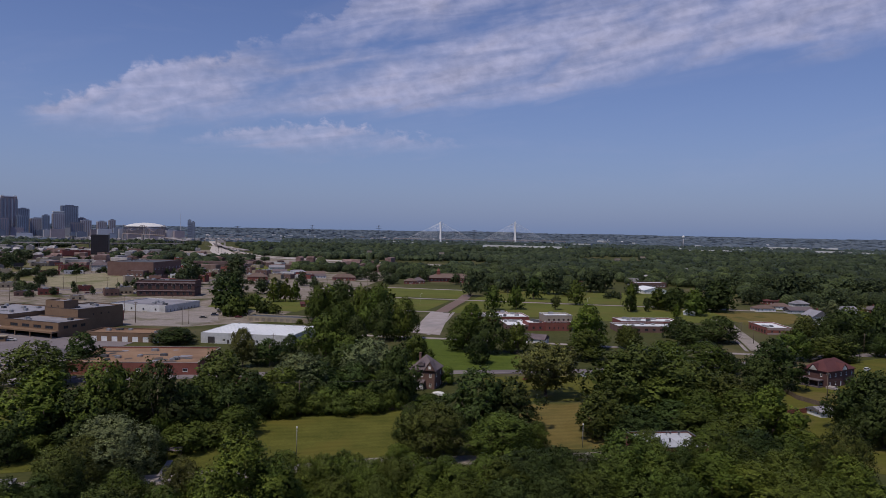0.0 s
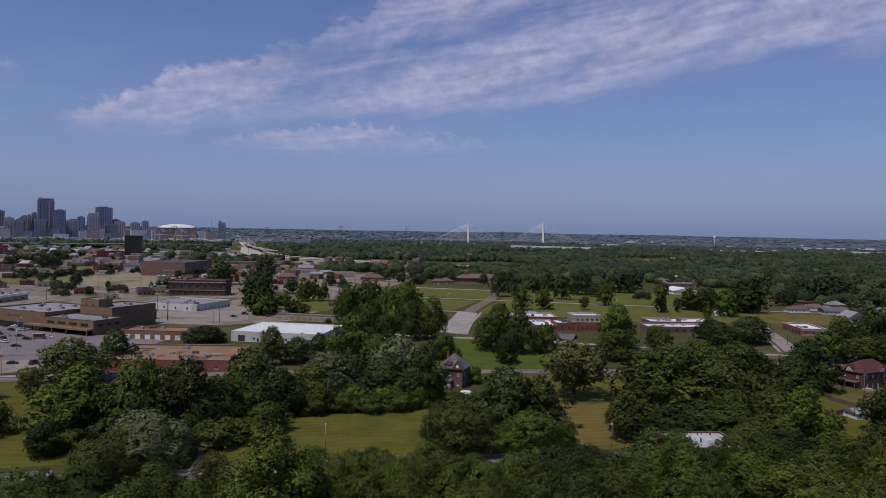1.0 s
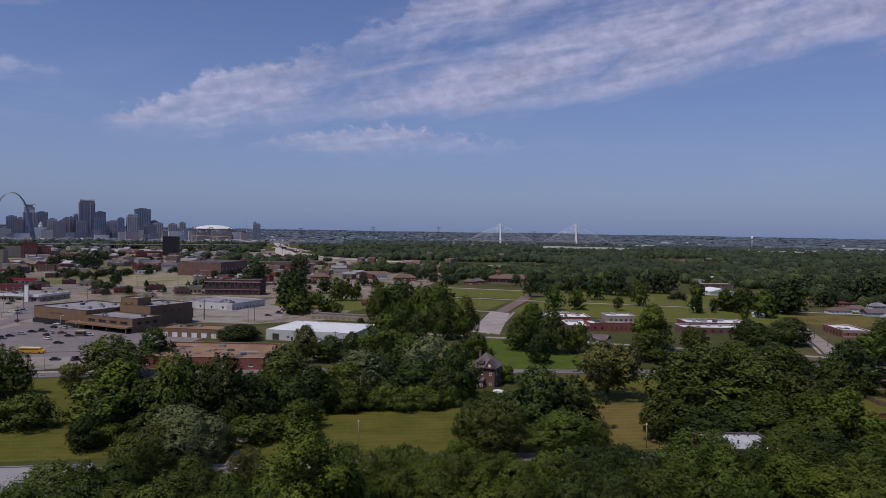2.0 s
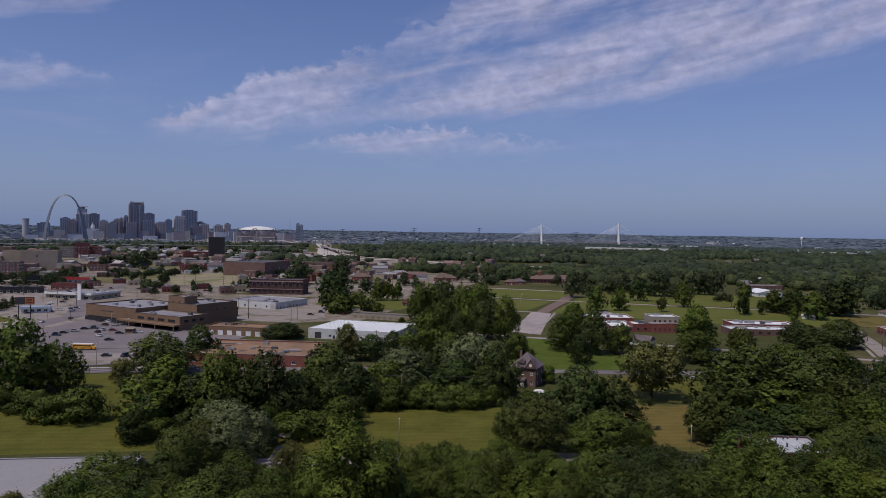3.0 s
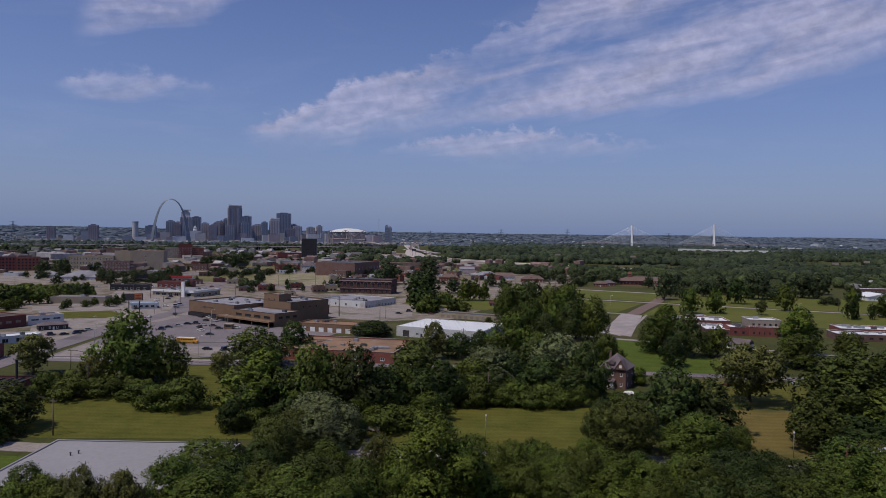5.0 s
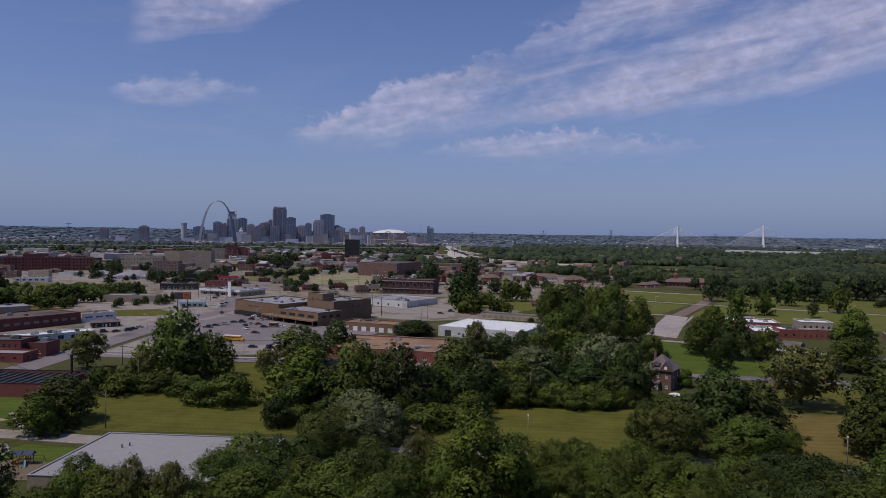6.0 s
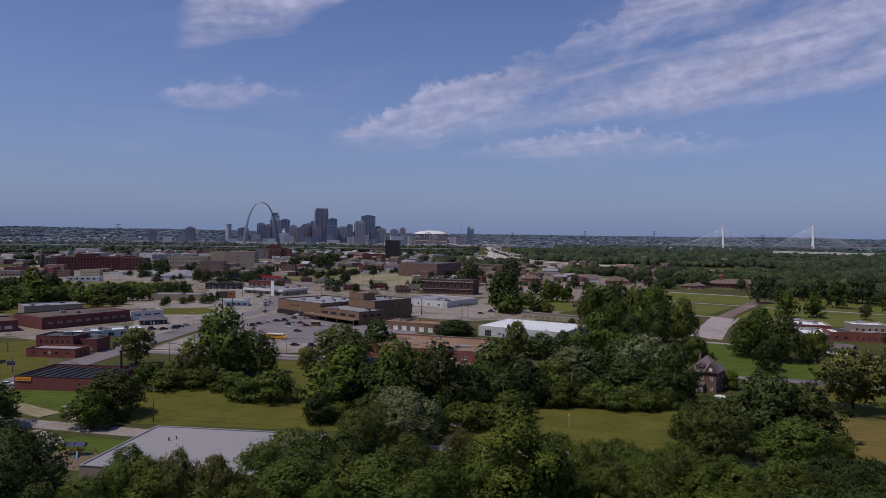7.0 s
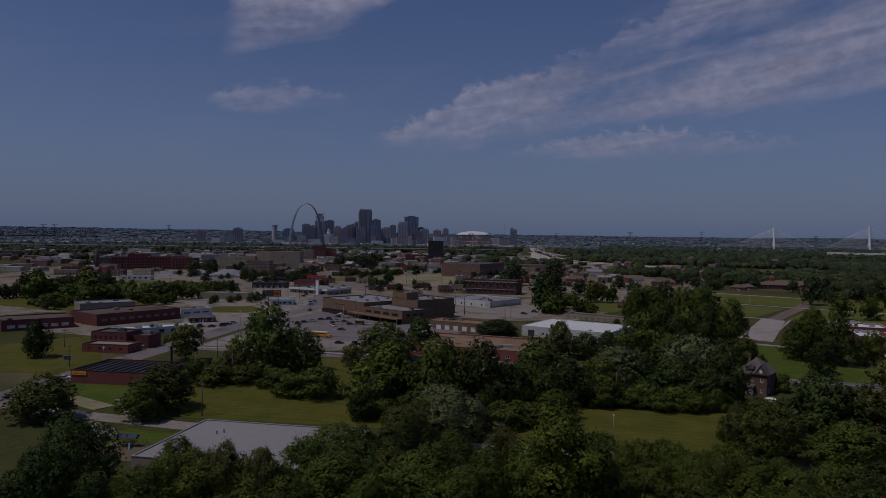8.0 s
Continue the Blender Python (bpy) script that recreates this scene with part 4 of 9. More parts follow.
NEAR_TREES_H = [
    ("b", -187, 200.1, 7, 9.2), ("b", -197.3, 199.5, 8.3, 5.6), ("d", -38.7, 279.4, 17, 10.4), ("w", -153.5, 239.4, 12, 5.9),
    ("t", 2.1, 288.1, 7.6, 3.4), ("w", -194.1, 218.4, 11.8, 6.1), ("r", -175.8, 235.6, 18.2, 8), ("r", -187.3, 228.1, 27.4, 12.7),
    ("d", 129.6, 286.1, 13.3, 10), ("o", -157.5, 272.1, 16.9, 14.6), ("d", 138.1, 294.6, 20.2, 11.9), ("w", -231.6, 229, 16, 10.9),
    ("w", -89.5, 315.7, 17.3, 7.3), ("d", -80, 323.3, 11.7, 9), ("d", 16.5, 334.7, 13.2, 6.4), ("b", -12.4, 340.4, 11.8, 6.5),
    ("r", 120.3, 321.9, 14.5, 12.6), ("r", -57, 338, 22, 10.5), ("d", 129.8, 320, 9.8, 5.5), ("d", -157.5, 307.5, 15.2, 8.3),
    ("d", -294.1, 203.6, 16.2, 6.3), ("r", 71.5, 351.1, 14.6, 11.4)]
NEAR_TREES_I = [
    ("d", -76.8, 356.3, 9.1, 5.2), ("d", 24.6, 364.3, 22.1, 9.3), ("r", 38.5, 366.8, 15.3, 7.6), ("b", 111.8, 352.3, 10.1, 11.8),
    ("r", 10.8, 372.8, 19.1, 8.9), ("t", 78.9, 382.1, 24.2, 13.1), ("o", 100.7, 386.2, 13.3, 8.6), ("r", 177.4, 358.6, 15.6, 11.5),
    ("d", -142.8, 375.7, 8.6, 15.4), ("d", -34, 400, 22, 8), ("o", 198.3, 361.3, 12.7, 13.3), ("d", 140.2, 406.9, 13, 11),
    ("r", -40.4, 432.5, 28.8, 10.4), ("d", 161.5, 414, 15.8, 12.4), ("r", -51.3, 442.7, 27.8, 9.2), ("d", 217.9, 391.5, 22.7, 12.9),
    ("r", -79, 450, 27, 10), ("d", 232.8, 398.4, 18.4, 12.5), ("o", 216.7, 419.7, 14.5, 11), ("d", 276.4, 448.3, 21, 9.2),
    ("d", -159.8, 526, 27.5, 14.2), ("d", -272.2, 762, 25.1, 12.9)]
TOWN_TREES = [
    ("d", 233, 376, 12, 5.9), ("t", 18, 445, 18, 9.8), ("d", 143, 429, 12.6, 8.7), ("b", -94, 462, 3.15, 2.9),
    ("b", -93, 471, 3.5, 2.9), ("t", 251, 423, 17.4, 7.3), ("b", -124, 480, 2.7, 3), ("r", -53, 495, 21.6, 11),
    ("d", 250, 437, 19.8, 10.2), ("b", -123, 489, 3, 3), ("r", -43, 506, 24, 11), ("t", -90, 507, 19.8, 9.2),
    ("b", -148, 500, 13.9, 11.1), ("t", -83, 518, 22, 9.2), ("w", 239, 468, 11.9, 7.4), ("d", -133, 518, 8.37, 5.6),
    ("d", 264, 468, 12.6, 8.7), ("d", 282, 469, 14, 8.7), ("d", -463, 330, 10.7, 6.3), ("t", 178, 540, 10.9, 3.5),
    ("r", 40, 569, 19.9, 7.3), ("r", 293, 494, 15.8, 6.2)]
TOWN_TREES_B = [
    ("d", -397, 419, 6.12, 3.3), ("r", 59, 575, 20.6, 6.6), ("r", -469, 343, 6.39, 4.4), ("b", -156, 560, 8.1, 6.4),
    ("r", -426, 400, 8.19, 5), ("d", -380, 446, 7.11, 4.4), ("w", 92, 579, 11.6, 5.5), ("d", -402, 429, 6.8, 3.3),
    ("r", -394, 437, 5.67, 3.9), ("r", -438, 394, 8.1, 5), ("r", 198, 556, 20.1, 10.3), ("b", -178, 564, 8.1, 8),
    ("d", 151, 572, 16.4, 4.8), ("r", -474, 354, 7.1, 4.4), ("b", -153, 572, 9, 6.4), ("r", -431, 411, 9.1, 5),
    ("t", 153, 576, 25.4, 4.8), ("d", -384, 457, 7.9, 4.4), ("s", 288, 525, 12.6, 6.4), ("r", -397, 449, 6.3, 3.9),
    ("r", -443, 405, 9, 5), ("d", 166, 577, 12.4, 3.2)]
TOWN_TREES_C = [
    ("b", -174, 577, 9, 8), ("r", -477, 370, 13.4, 9.1), ("r", -454, 401, 11.2, 6.9), ("r", 201, 572, 18.3, 9.7),
    ("r", -460, 398, 8.37, 4.6), ("d", 189, 581, 19.5, 8.2), ("d", -390, 472, 8.1, 2.5), ("d", -449, 418, 15.5, 9.3),
    ("r", -480, 384, 14.9, 9.1), ("d", -477, 388, 11.1, 7), ("t", -144, 598, 19.6, 6.6), ("r", -458, 413, 12.4, 6.9),
    ("t", -135, 603, 19.6, 6.6), ("r", -465, 408, 9.3, 4.6), ("t", -127, 606, 18, 5.8), ("r", 180, 594, 17.5, 7.5),
    ("r", -500, 373, 13.8, 8.8), ("r", -441, 442, 11.2, 6.9), ("d", -481, 400, 12.3, 7), ("d", -451, 435, 13.6, 7.8),
    ("d", 226, 586, 24.5, 14.4), ("d", 193, 599, 18.2, 8.4)]
TOWN_TREES_D = [
    ("r", 116, 620, 22.5, 8.5), ("r", 184, 606, 16.8, 8.4), ("r", -504, 387, 15.3, 8.8), ("r", -512, 399, 26.7, 11.6),
    ("r", -453, 468, 8.1, 5.6), ("s", 308, 575, 11.2, 6), ("t", -542, 379, 11.7, 8.1),
    ("r", -454, 483, 9, 5.6), ("t", -473, 465, 9.3, 6.1), ("t", -483, 455, 9, 6.1), ("s", 319, 582, 12.4, 6),
    ("r", -544, 381, 21.8, 12.8), ("r", -463, 478, 10.3, 7.1), ("d", -553, 377, 12.1, 7.4), ("d", -563, 363, 11.7, 7.4),
    ("d", 85, 666, 22.4, 10), ("t", -545, 395, 13, 8.1), ("t", -487, 468, 10, 6.1),
    ("r", -465, 493, 11.4, 7.1), ("d", -550, 402, 15.7, 7.7)]
TOWN_TREES_E = [
    ("d", -568, 377, 13, 7.4), ("d", -464, 502, 9.81, 6.8), ("d", 26, 684, 24.8, 10.1), ("r", -172, 668, 16.5, 7.4),
    ("d", -555, 416, 17.4, 7.7), ("d", -467, 516, 10.9, 6.8),
    ("d", 159, 685, 6.66, 4.3), ("d", 169, 683, 6.88, 4.3), ("d", 351, 610, 13, 7.5), ("t", -159, 688, 12, 7.3),
    ("d", 279, 651, 14.3, 6.9), ("r", -104, 702, 13, 7.7),
    ("r", 345, 624, 18.3, 9.5), ("r", 122, 705, 13.2, 7.7), ("d", 167, 696, 7.4, 4.3),
    ("r", -582, 422, 12.6, 7.9), ("r", -571, 437, 13, 7.9)]
TOWN_TREES_F = [
    ("d", 290, 660, 15.9, 6.9), ("d", 44, 720, 16.4, 6.8), ("r", -587, 437, 14, 7.9),
    ("d", 112, 724, 25.2, 12.8), ("r", -184, 710, 10.8, 5.4), ("t", 356, 642, 16.2, 9.9), ("d", 64, 735, 16.8, 9.9),
    ("r", 103, 733, 22.6, 9), ("b", -383, 639, 6.3, 7), ("d", 318, 675, 24.1, 11.7),
    ("d", -224, 712, 15.3, 10.5), ("r", 192, 732, 10.7, 5.5), ("r", -137, 746, 12, 5.5),
    ("b", -383, 655, 7, 7), ("b", -383, 655, 5.13, 4.3), ("d", 334, 682, 26.8, 11.7), ("d", -214, 729, 17, 10.5),
    ("d", 341, 682, 11.6, 7), ]
TOWN_TREES_G = [
    ("d", 318, 696, 13.6, 8.4), ("d", 83, 763, 18.5, 10.3), ("r", -598, 486, 14, 8.5), ("r", 201, 744, 11.9, 5.5),
    ("r", -611, 470, 13.5, 8.5), ("d", 166, 753, 16.6, 7.3), ("b", -397, 662, 5.4, 6), ("b", -397, 662, 9.5, 7.4),
    ("b", -386, 669, 5.7, 4.3), ("r", 157, 758, 26.3, 11.5), ("r", -264, 728, 22.7, 12.4), ("d", 353, 691, 12.9, 7),
    ("d", 331, 706, 15.1, 8.4), ("d", -646, 439, 16.7, 8.8), ("r", -616, 486, 15, 8.5),
    ("b", -397, 678, 6, 6), ("r", -155, 773, 15.2, 7.2), ("d", 362, 705, 17.2, 8.8), ("r", 40, 793, 18.1, 10.7),
    ("d", -653, 454, 18.6, 8.8), ("d", -618, 504, 13.7, 7.7)]
TOWN_TREES_H = [
    ("r", 358, 713, 20.9, 8.6), ("b", -322, 736, 6, 5.7), ("d", 376, 714, 19.1, 8.8),
    ("r", 327, 739, 18, 9), ("r", -325, 745, 7.8, 4.5), ("d", -64, 813, 10.8, 6.7), ("d", 343, 741, 15.8, 8.8),
    ("d", -406, 711, 13.4, 5.1), ("r", -522, 634, 7.02, 3.9), ("d", -533, 626, 15.2, 6.8), ("r", 341, 749, 20, 9),
    ("d", 283, 774, 13.2, 6.9), ("d", 14, 828, 14.5, 6.7), ("d", -288, 777, 15.3, 10.2), ("r", -503, 659, 8.1, 5.5),
    ("r", -493, 667, 8.37, 5.5), ("d", -59, 828, 12, 6.7), ("d", -576, 599, 10.7, 5.7), ("t", -414, 722, 8.1, 4.1),
    ("d", 186, 814, 21.8, 11.2), ("r", -523, 651, 8.1, 5.5)]
TOWN_TREES_I = [
    ("r", -512, 660, 8.37, 5.5), ("d", 399, 734, 15.1, 10), ("r", -529, 647, 7.8, 3.9), ("d", 324, 771, 16.4, 9),
    ("d", 295, 786, 14.7, 6.9), ("r", 310, 782, 20, 11.7), ("d", -284, 795, 17, 10.2), ("r", -507, 676, 9, 5.5),
    ("t", -418, 737, 9, 4.1), ("d", -517, 673, 10.8, 7), ("d", 415, 742, 16.8, 10), ("d", -516, 676, 11.4, 7),
    ("r", -527, 668, 9, 5.5), ("d", -36, 851, 12.6, 8.7), ("d", -83, 849, 11.7, 8.1), ("d", -534, 666, 11.4, 5.6),
    ("d", 430, 739, 16.2, 11), ("d", -562, 646, 15.7, 7.1), ("r", 326, 792, 22.2, 11.7), ("t", -428, 743, 8.1, 4.2),
    ("d", -254, 819, 14.4, 9.9), ("r", -292, 810, 15.3, 10.5)]
TOWN_TREES_J = [
    ("d", -521, 689, 12, 7), ("d", 406, 765, 22.4, 13.9), ("t", -431, 752, 7.2, 4), ("d", -26, 867, 14, 8.7),
    ("d", -73, 866, 13, 8.1), ("d", -539, 682, 12.7, 5.6), ("d", 447, 747, 18, 11), ("d", -565, 663, 7.2, 5),
    ("t", -432, 758, 9, 4.2), ("r", -679, 548, 9.81, 4.9), ("d", -245, 838, 16, 9.9), ("r", -593, 641, 6.3, 4.3),
    ("r", -288, 829, 17, 10.5), ("d", 438, 763, 14.8, 9.8), ("d", 380, 797, 13.6, 9.4), ("t", -436, 768, 8, 4),
    ("d", -468, 752, 8.4, 3.6), ("d", -570, 679, 8, 5), ("r", -545, 700, 7.2, 5),
    ("r", -688, 562, 10.9, 4.9), ("d", 348, 818, 13.9, 9.5)]
TOWN_TREES_K = [
    ("r", -598, 658, 7, 4.3), ("d", -108, 887, 12.6, 8.7), ("d", 454, 772, 16.5, 9.8), ("d", 396, 808, 15.1, 9.4),
    ("r", -119, 892, 12, 7.4), ("r", -548, 719, 8, 5), ("d", 368, 827, 15.4, 9.5), ("d", -595, 683, 8.1, 5.6),
    ("d", 294, 857, 10.4, 5.9), ("d", -544, 725, 9, 6.2), ("d", -531, 735, 9.3, 6.2), ("d", -543, 727, 8.91, 5.1),
    ("d", -99, 905, 14, 8.7), ("r", -55, 912, 12.6, 8.7), ("d", 256, 878, 10.7, 6.8), ("d", -575, 713, 7.2, 5),
    ("d", -565, 721, 7.44, 5), ("d", -583, 707, 9, 6.2), ("d", -570, 718, 9.3, 6.2), ("d", -651, 652, 8.64, 5.2),
    ("d", -599, 701, 9, 5.6), ("d", -548, 742, 12.6, 8.6)]
TOWN_TREES_L = [
    ("d", -547, 743, 10, 6.2), ("d", 305, 871, 11.6, 5.9), ("d", -549, 743, 9.9, 5.1), ("r", -47, 929, 14, 8.7),
    ("d", 267, 892, 11.9, 6.8), ("r", -493, 790, 7.2, 5), ("d", -580, 730, 8, 5), ("d", -587, 726, 10, 6.2),
    ("d", -660, 667, 9.6, 5.2), ("d", -551, 761, 14, 8.6), ("d", -663, 676, 8.1, 5.4), ("d", -654, 685, 8.37, 5.4),
    ("r", -496, 808, 8, 5), ("d", -512, 799, 9.45, 5.4), ("d", -571, 759, 8.1, 5.6), ("r", -489, 816, 8.28, 5.4),
    ("r", -465, 831, 8.37, 5.4), ("d", -267, 916, 25.4, 15.2), ("d", -688, 670, 8.6, 4), ("d", -670, 693, 9, 5.4),
    ("d", -517, 816, 10.5, 5.4), ("d", -574, 779, 9, 5.6)]
TOWN_TREES_M = [
    ("r", -494, 833, 9.2, 5.4), ("r", -469, 849, 9.3, 5.4), ("d", -534, 810, 8.46, 5.5), ("b", -483, 851, 6.3, 7),
    ("b", -500, 842, 6.3, 7), ("r", -455, 868, 6.3, 3.8), ("d", -26, 986, 13.5, 9.3),
    ("d", -539, 827, 9.4, 5.5), ("b", -485, 870, 7, 7), ("b", -502, 861, 7, 7), ("r", -460, 885, 7, 3.8),
    ("d", -693, 723, 17.8, 8.5), ("d", -13, 1005, 15, 9.3), ("b", -513, 872, 6.3, 7),
    ("r", -445, 910, 6.3, 4.3), ("d", 267, 982, 14.4, 8.2), ("d", -700, 742, 19.8, 8.5), ("d", -719, 727, 18.4, 11.2),
    ("b", -516, 892, 7, 7), ("r", -448, 930, 7, 4.3)]
TOWN_TREES_Q = [
    ("b", -477, 933, 7.2, 7.2), ("d", -458, 948, 7.2, 4.3), ("r", -492, 932, 9.27, 6), ("r", -158, 1049, 9, 6.2),
    ("d", -714, 800, 10.8, 7.4), ("r", -496, 952, 10.3, 6), ("b", -509, 959, 6.3, 7),
    ("d", -720, 821, 12, 7.4), ("d", -317, 1051, 10.8, 7.4), ("b", -510, 981, 7, 7),
    ("r", -311, 1074, 12, 7.4), ("d", -629, 935, 18.2, 8.5),
    ("d", -594, 962, 22.6, 11.7), ("d", -817, 801, 11.7, 7.5), ("d", -805, 814, 12.1, 7.5), ("d", -634, 957, 20.2, 8.5),
    ("r", -292, 1112, 11, 6.5), ("d", -621, 969, 21.8, 12.6)]
TOWN_TREES_R = [
    ("d", -596, 986, 25.1, 11.7), ("d", -826, 822, 13, 7.5), ("d", -371, 1106, 10.8, 7.4), ("d", -350, 1113, 11.2, 7.4),
    ("r", -405, 1112, 12.6, 8.7), ("r", -382, 1121, 13, 8.7), ("d", -367, 1130, 12, 7.4), ("r", -401, 1137, 14, 8.7),
    ("d", -840, 870, 10.8, 7.4), ("d", -826, 884, 11.2, 7.4), ("d", -964, 753, 10.9, 7.5), ("d", -848, 893, 12, 7.4),
    ("d", -976, 774, 12.1, 7.5), ("r", -703, 1044, 11.7, 8.1), ("r", -704, 1071, 13, 8.1), ("d", -582, 1150, 9.72, 4.9),
    ("d", -714, 1097, 12.6, 8.7), ("d", -589, 1173, 10.8, 4.9), ("d", -616, 1175, 9.99, 6.3), ("d", -713, 1127, 14, 8.7),
    ("d", -622, 1199, 11.1, 6.3), ("d", -746, 1185, 13.5, 9.2)]
TOWN_TREES_S = [
    ("d", -727, 1197, 14, 9.2), ("d", -729, 1198, 13.5, 8.7), ("d", -711, 1209, 14, 8.7), ("d", -750, 1213, 15, 9.2),
    ("d", -733, 1225, 15, 8.7), ("d", -774, 1365, 9.81, 6.8), ("d", -781, 1394, 10.9, 6.8), ("d", -1141, 1141, 12.6, 7.9),
    ("d", -1128, 1154, 13, 7.9), ("d", -823, 1402, 10.2, 7), ("d", -1155, 1169, 14, 7.9), ("d", -827, 1434, 11.3, 7),
    ("d", -802, 1727, 14.3, 9.9), ("d", -805, 1764, 15.9, 9.9)]
GARDEN_TREES = [("d", 235.1, 606.1, 24.6, 13), ("r", 217.8, 606.5, 15.6, 10.3), ("d", 202.7, 612, 18.2, 8.2), ("d", 346.4, 698.3, 24.2, 24.9), ("d", 327.6, 708.4, 20.4, 15.6), ("r", 297.5, 678.3, 16.4, 9.5), ("o", 346.6, 628.7, 17.1, 11.5), ("w", 238.6, 464.8, 11.9, 6.7), ("d", 204.7, 363.3, 13.4, 8.6), ("d", 257.7, 419.5, 21, 8.6), ("d", 424.4, 739.5, 20.1, 17.7), ("d", 428.2, 710.5, 21, 16.5), ("s", 333.2, 625.1, 10.2, 7.9)]
YARD_TREES = [("d", -87, 140.5, 11.5, 4.3), ("d", -41, 336, 21, 9), ("r", -50, 350, 27, 9.5), ("d", -63, 452, 29, 10), ("r", -22, 404, 24, 8.5), ("r", -44, 328, 13, 8), ("r", 65, 169, 16.3, 8), ("r", 48.8, 168.2, 15.8, 8.1), ("d", 56.1, 164.6, 13, 5.5), ("d", -148, 512, 11, 7), ("d", -131, 515, 10, 8), ("r", -122, 508, 8, 6)]
TREE_GROUPS = [YARD_TREES, GARDEN_TREES, NEAR_TREES, NEAR_TREES_B, NEAR_TREES_C, NEAR_TREES_D, NEAR_TREES_E, NEAR_TREES_F, NEAR_TREES_G, NEAR_TREES_H, NEAR_TREES_I, TOWN_TREES, TOWN_TREES_B, TOWN_TREES_C, TOWN_TREES_D, TOWN_TREES_E, TOWN_TREES_F, TOWN_TREES_G, TOWN_TREES_H, TOWN_TREES_I, TOWN_TREES_J, TOWN_TREES_K, TOWN_TREES_L, TOWN_TREES_M, TOWN_TREES_Q, TOWN_TREES_R, TOWN_TREES_S]
ALL_TREES = sorted([row for some in TREE_GROUPS for row in some], key=lambda row: math.hypot(row[1], row[2]))
for number, row in enumerate(ALL_TREES[:298]):
    tree(*row, number)


def far_trees(rows):
    """The trees past those nearest ones, in one mesh: crowns of leaf sprays on short trunks."""
    verts, facing, bark = [], [], []
    for k, (kind, x, y, tall, rad) in enumerate(rows):
        v, f = FAR_CROWNS[kind, k % 4]
        t0, r0 = TREE_SIZE[kind]
        c, n = math.cos(k * 2.4), math.sin(k * 2.4)
        turn = np.array([[c, n, 0], [-n, c, 0], [0, 0, 1]])
        size = np.array([rad / r0, rad / r0, tall / t0])
        verts.append((v * size) @ turn + np.array([x, y, 0])), facing.append((f / size) @ turn)
        bark.append(np.zeros(len(f), np.int32))
        ring = [(math.cos(i * 1.2566), math.sin(i * 1.2566)) for i in range(6)]
        w = 0.1 + tall * 0.018
        for (ax, ay), (bx, by) in zip(ring, ring[1:]):
            low = [(x + ax * w, y + ay * w, -0.2), (x + bx * w, y + by * w, -0.2)]
            top = [(x + ax * w * 0.4, y + ay * w * 0.4, tall * 0.5), (x + bx * w * 0.4, y + by * w * 0.4, tall * 0.5)]
            verts.append(np.array([low[0], low[1], top[1], low[0], top[1], top[0]]))
            facing.append(np.array([(ax, ay, 0.1), (ax, ay, 0.1)])), bark.append(np.ones(2, np.int32))
    me = leaf_mesh("distant_trees", np.concatenate(verts), np.concatenate(facing), LEAF["f"])
    me.materials.append(BARK)
    me.polygons.foreach_set("material_index", np.concatenate(bark))
    tagged(new("distant_trees", me), "green broadleaf trees along far streets and fields", "trees", kind="stuff")



def canopy(spots, rings, sides, rng):
    """Uneven closed crowns, one at each spot: corners and triangles."""
    n = len(spots)
    tilt = np.radians(np.linspace(0, 128, rings + 1)[1:])
    turn = np.arange(sides) * 2 * math.pi / sides
    d = [np.array([[0.0, 0.0, 1.0]])]
    for k, t in enumerate(tilt):
        a = turn + k * math.pi / sides
        d.append(np.stack([np.sin(t) * np.cos(a), np.sin(t) * np.sin(a), np.full(sides, np.cos(t))], 1))
    d = np.concatenate(d)
    m = len(d)
    grow = rng.uniform(0.74, 1.16, (n, m, 1))
    size = np.stack([spots[:, 3], spots[:, 3], spots[:, 4] * 0.58], 1)[:, None, :] * rng.uniform(0.85, 1.15, (n, 1, 3))
    v = spots[:, None, :3] + d[None] * grow * size
    v[:, :, 2] += spots[:, None, 4] * 0.42
    f = [(0, 1 + i, 1 + (i + 1) % sides) for i in range(sides)]
    for k in range(rings - 1):
        o, p = 1 + k * sides, 1 + (k + 1) * sides
        for i in range(sides):
            j = (i + 1) % sides
            f += [(o + i, p + i, o + j), (o + j, p + i, p + j)]
    f = np.array(f)
    return v.reshape(-1, 3), (f[None] + (np.arange(n) * m)[:, None, None]).reshape(-1, 3)


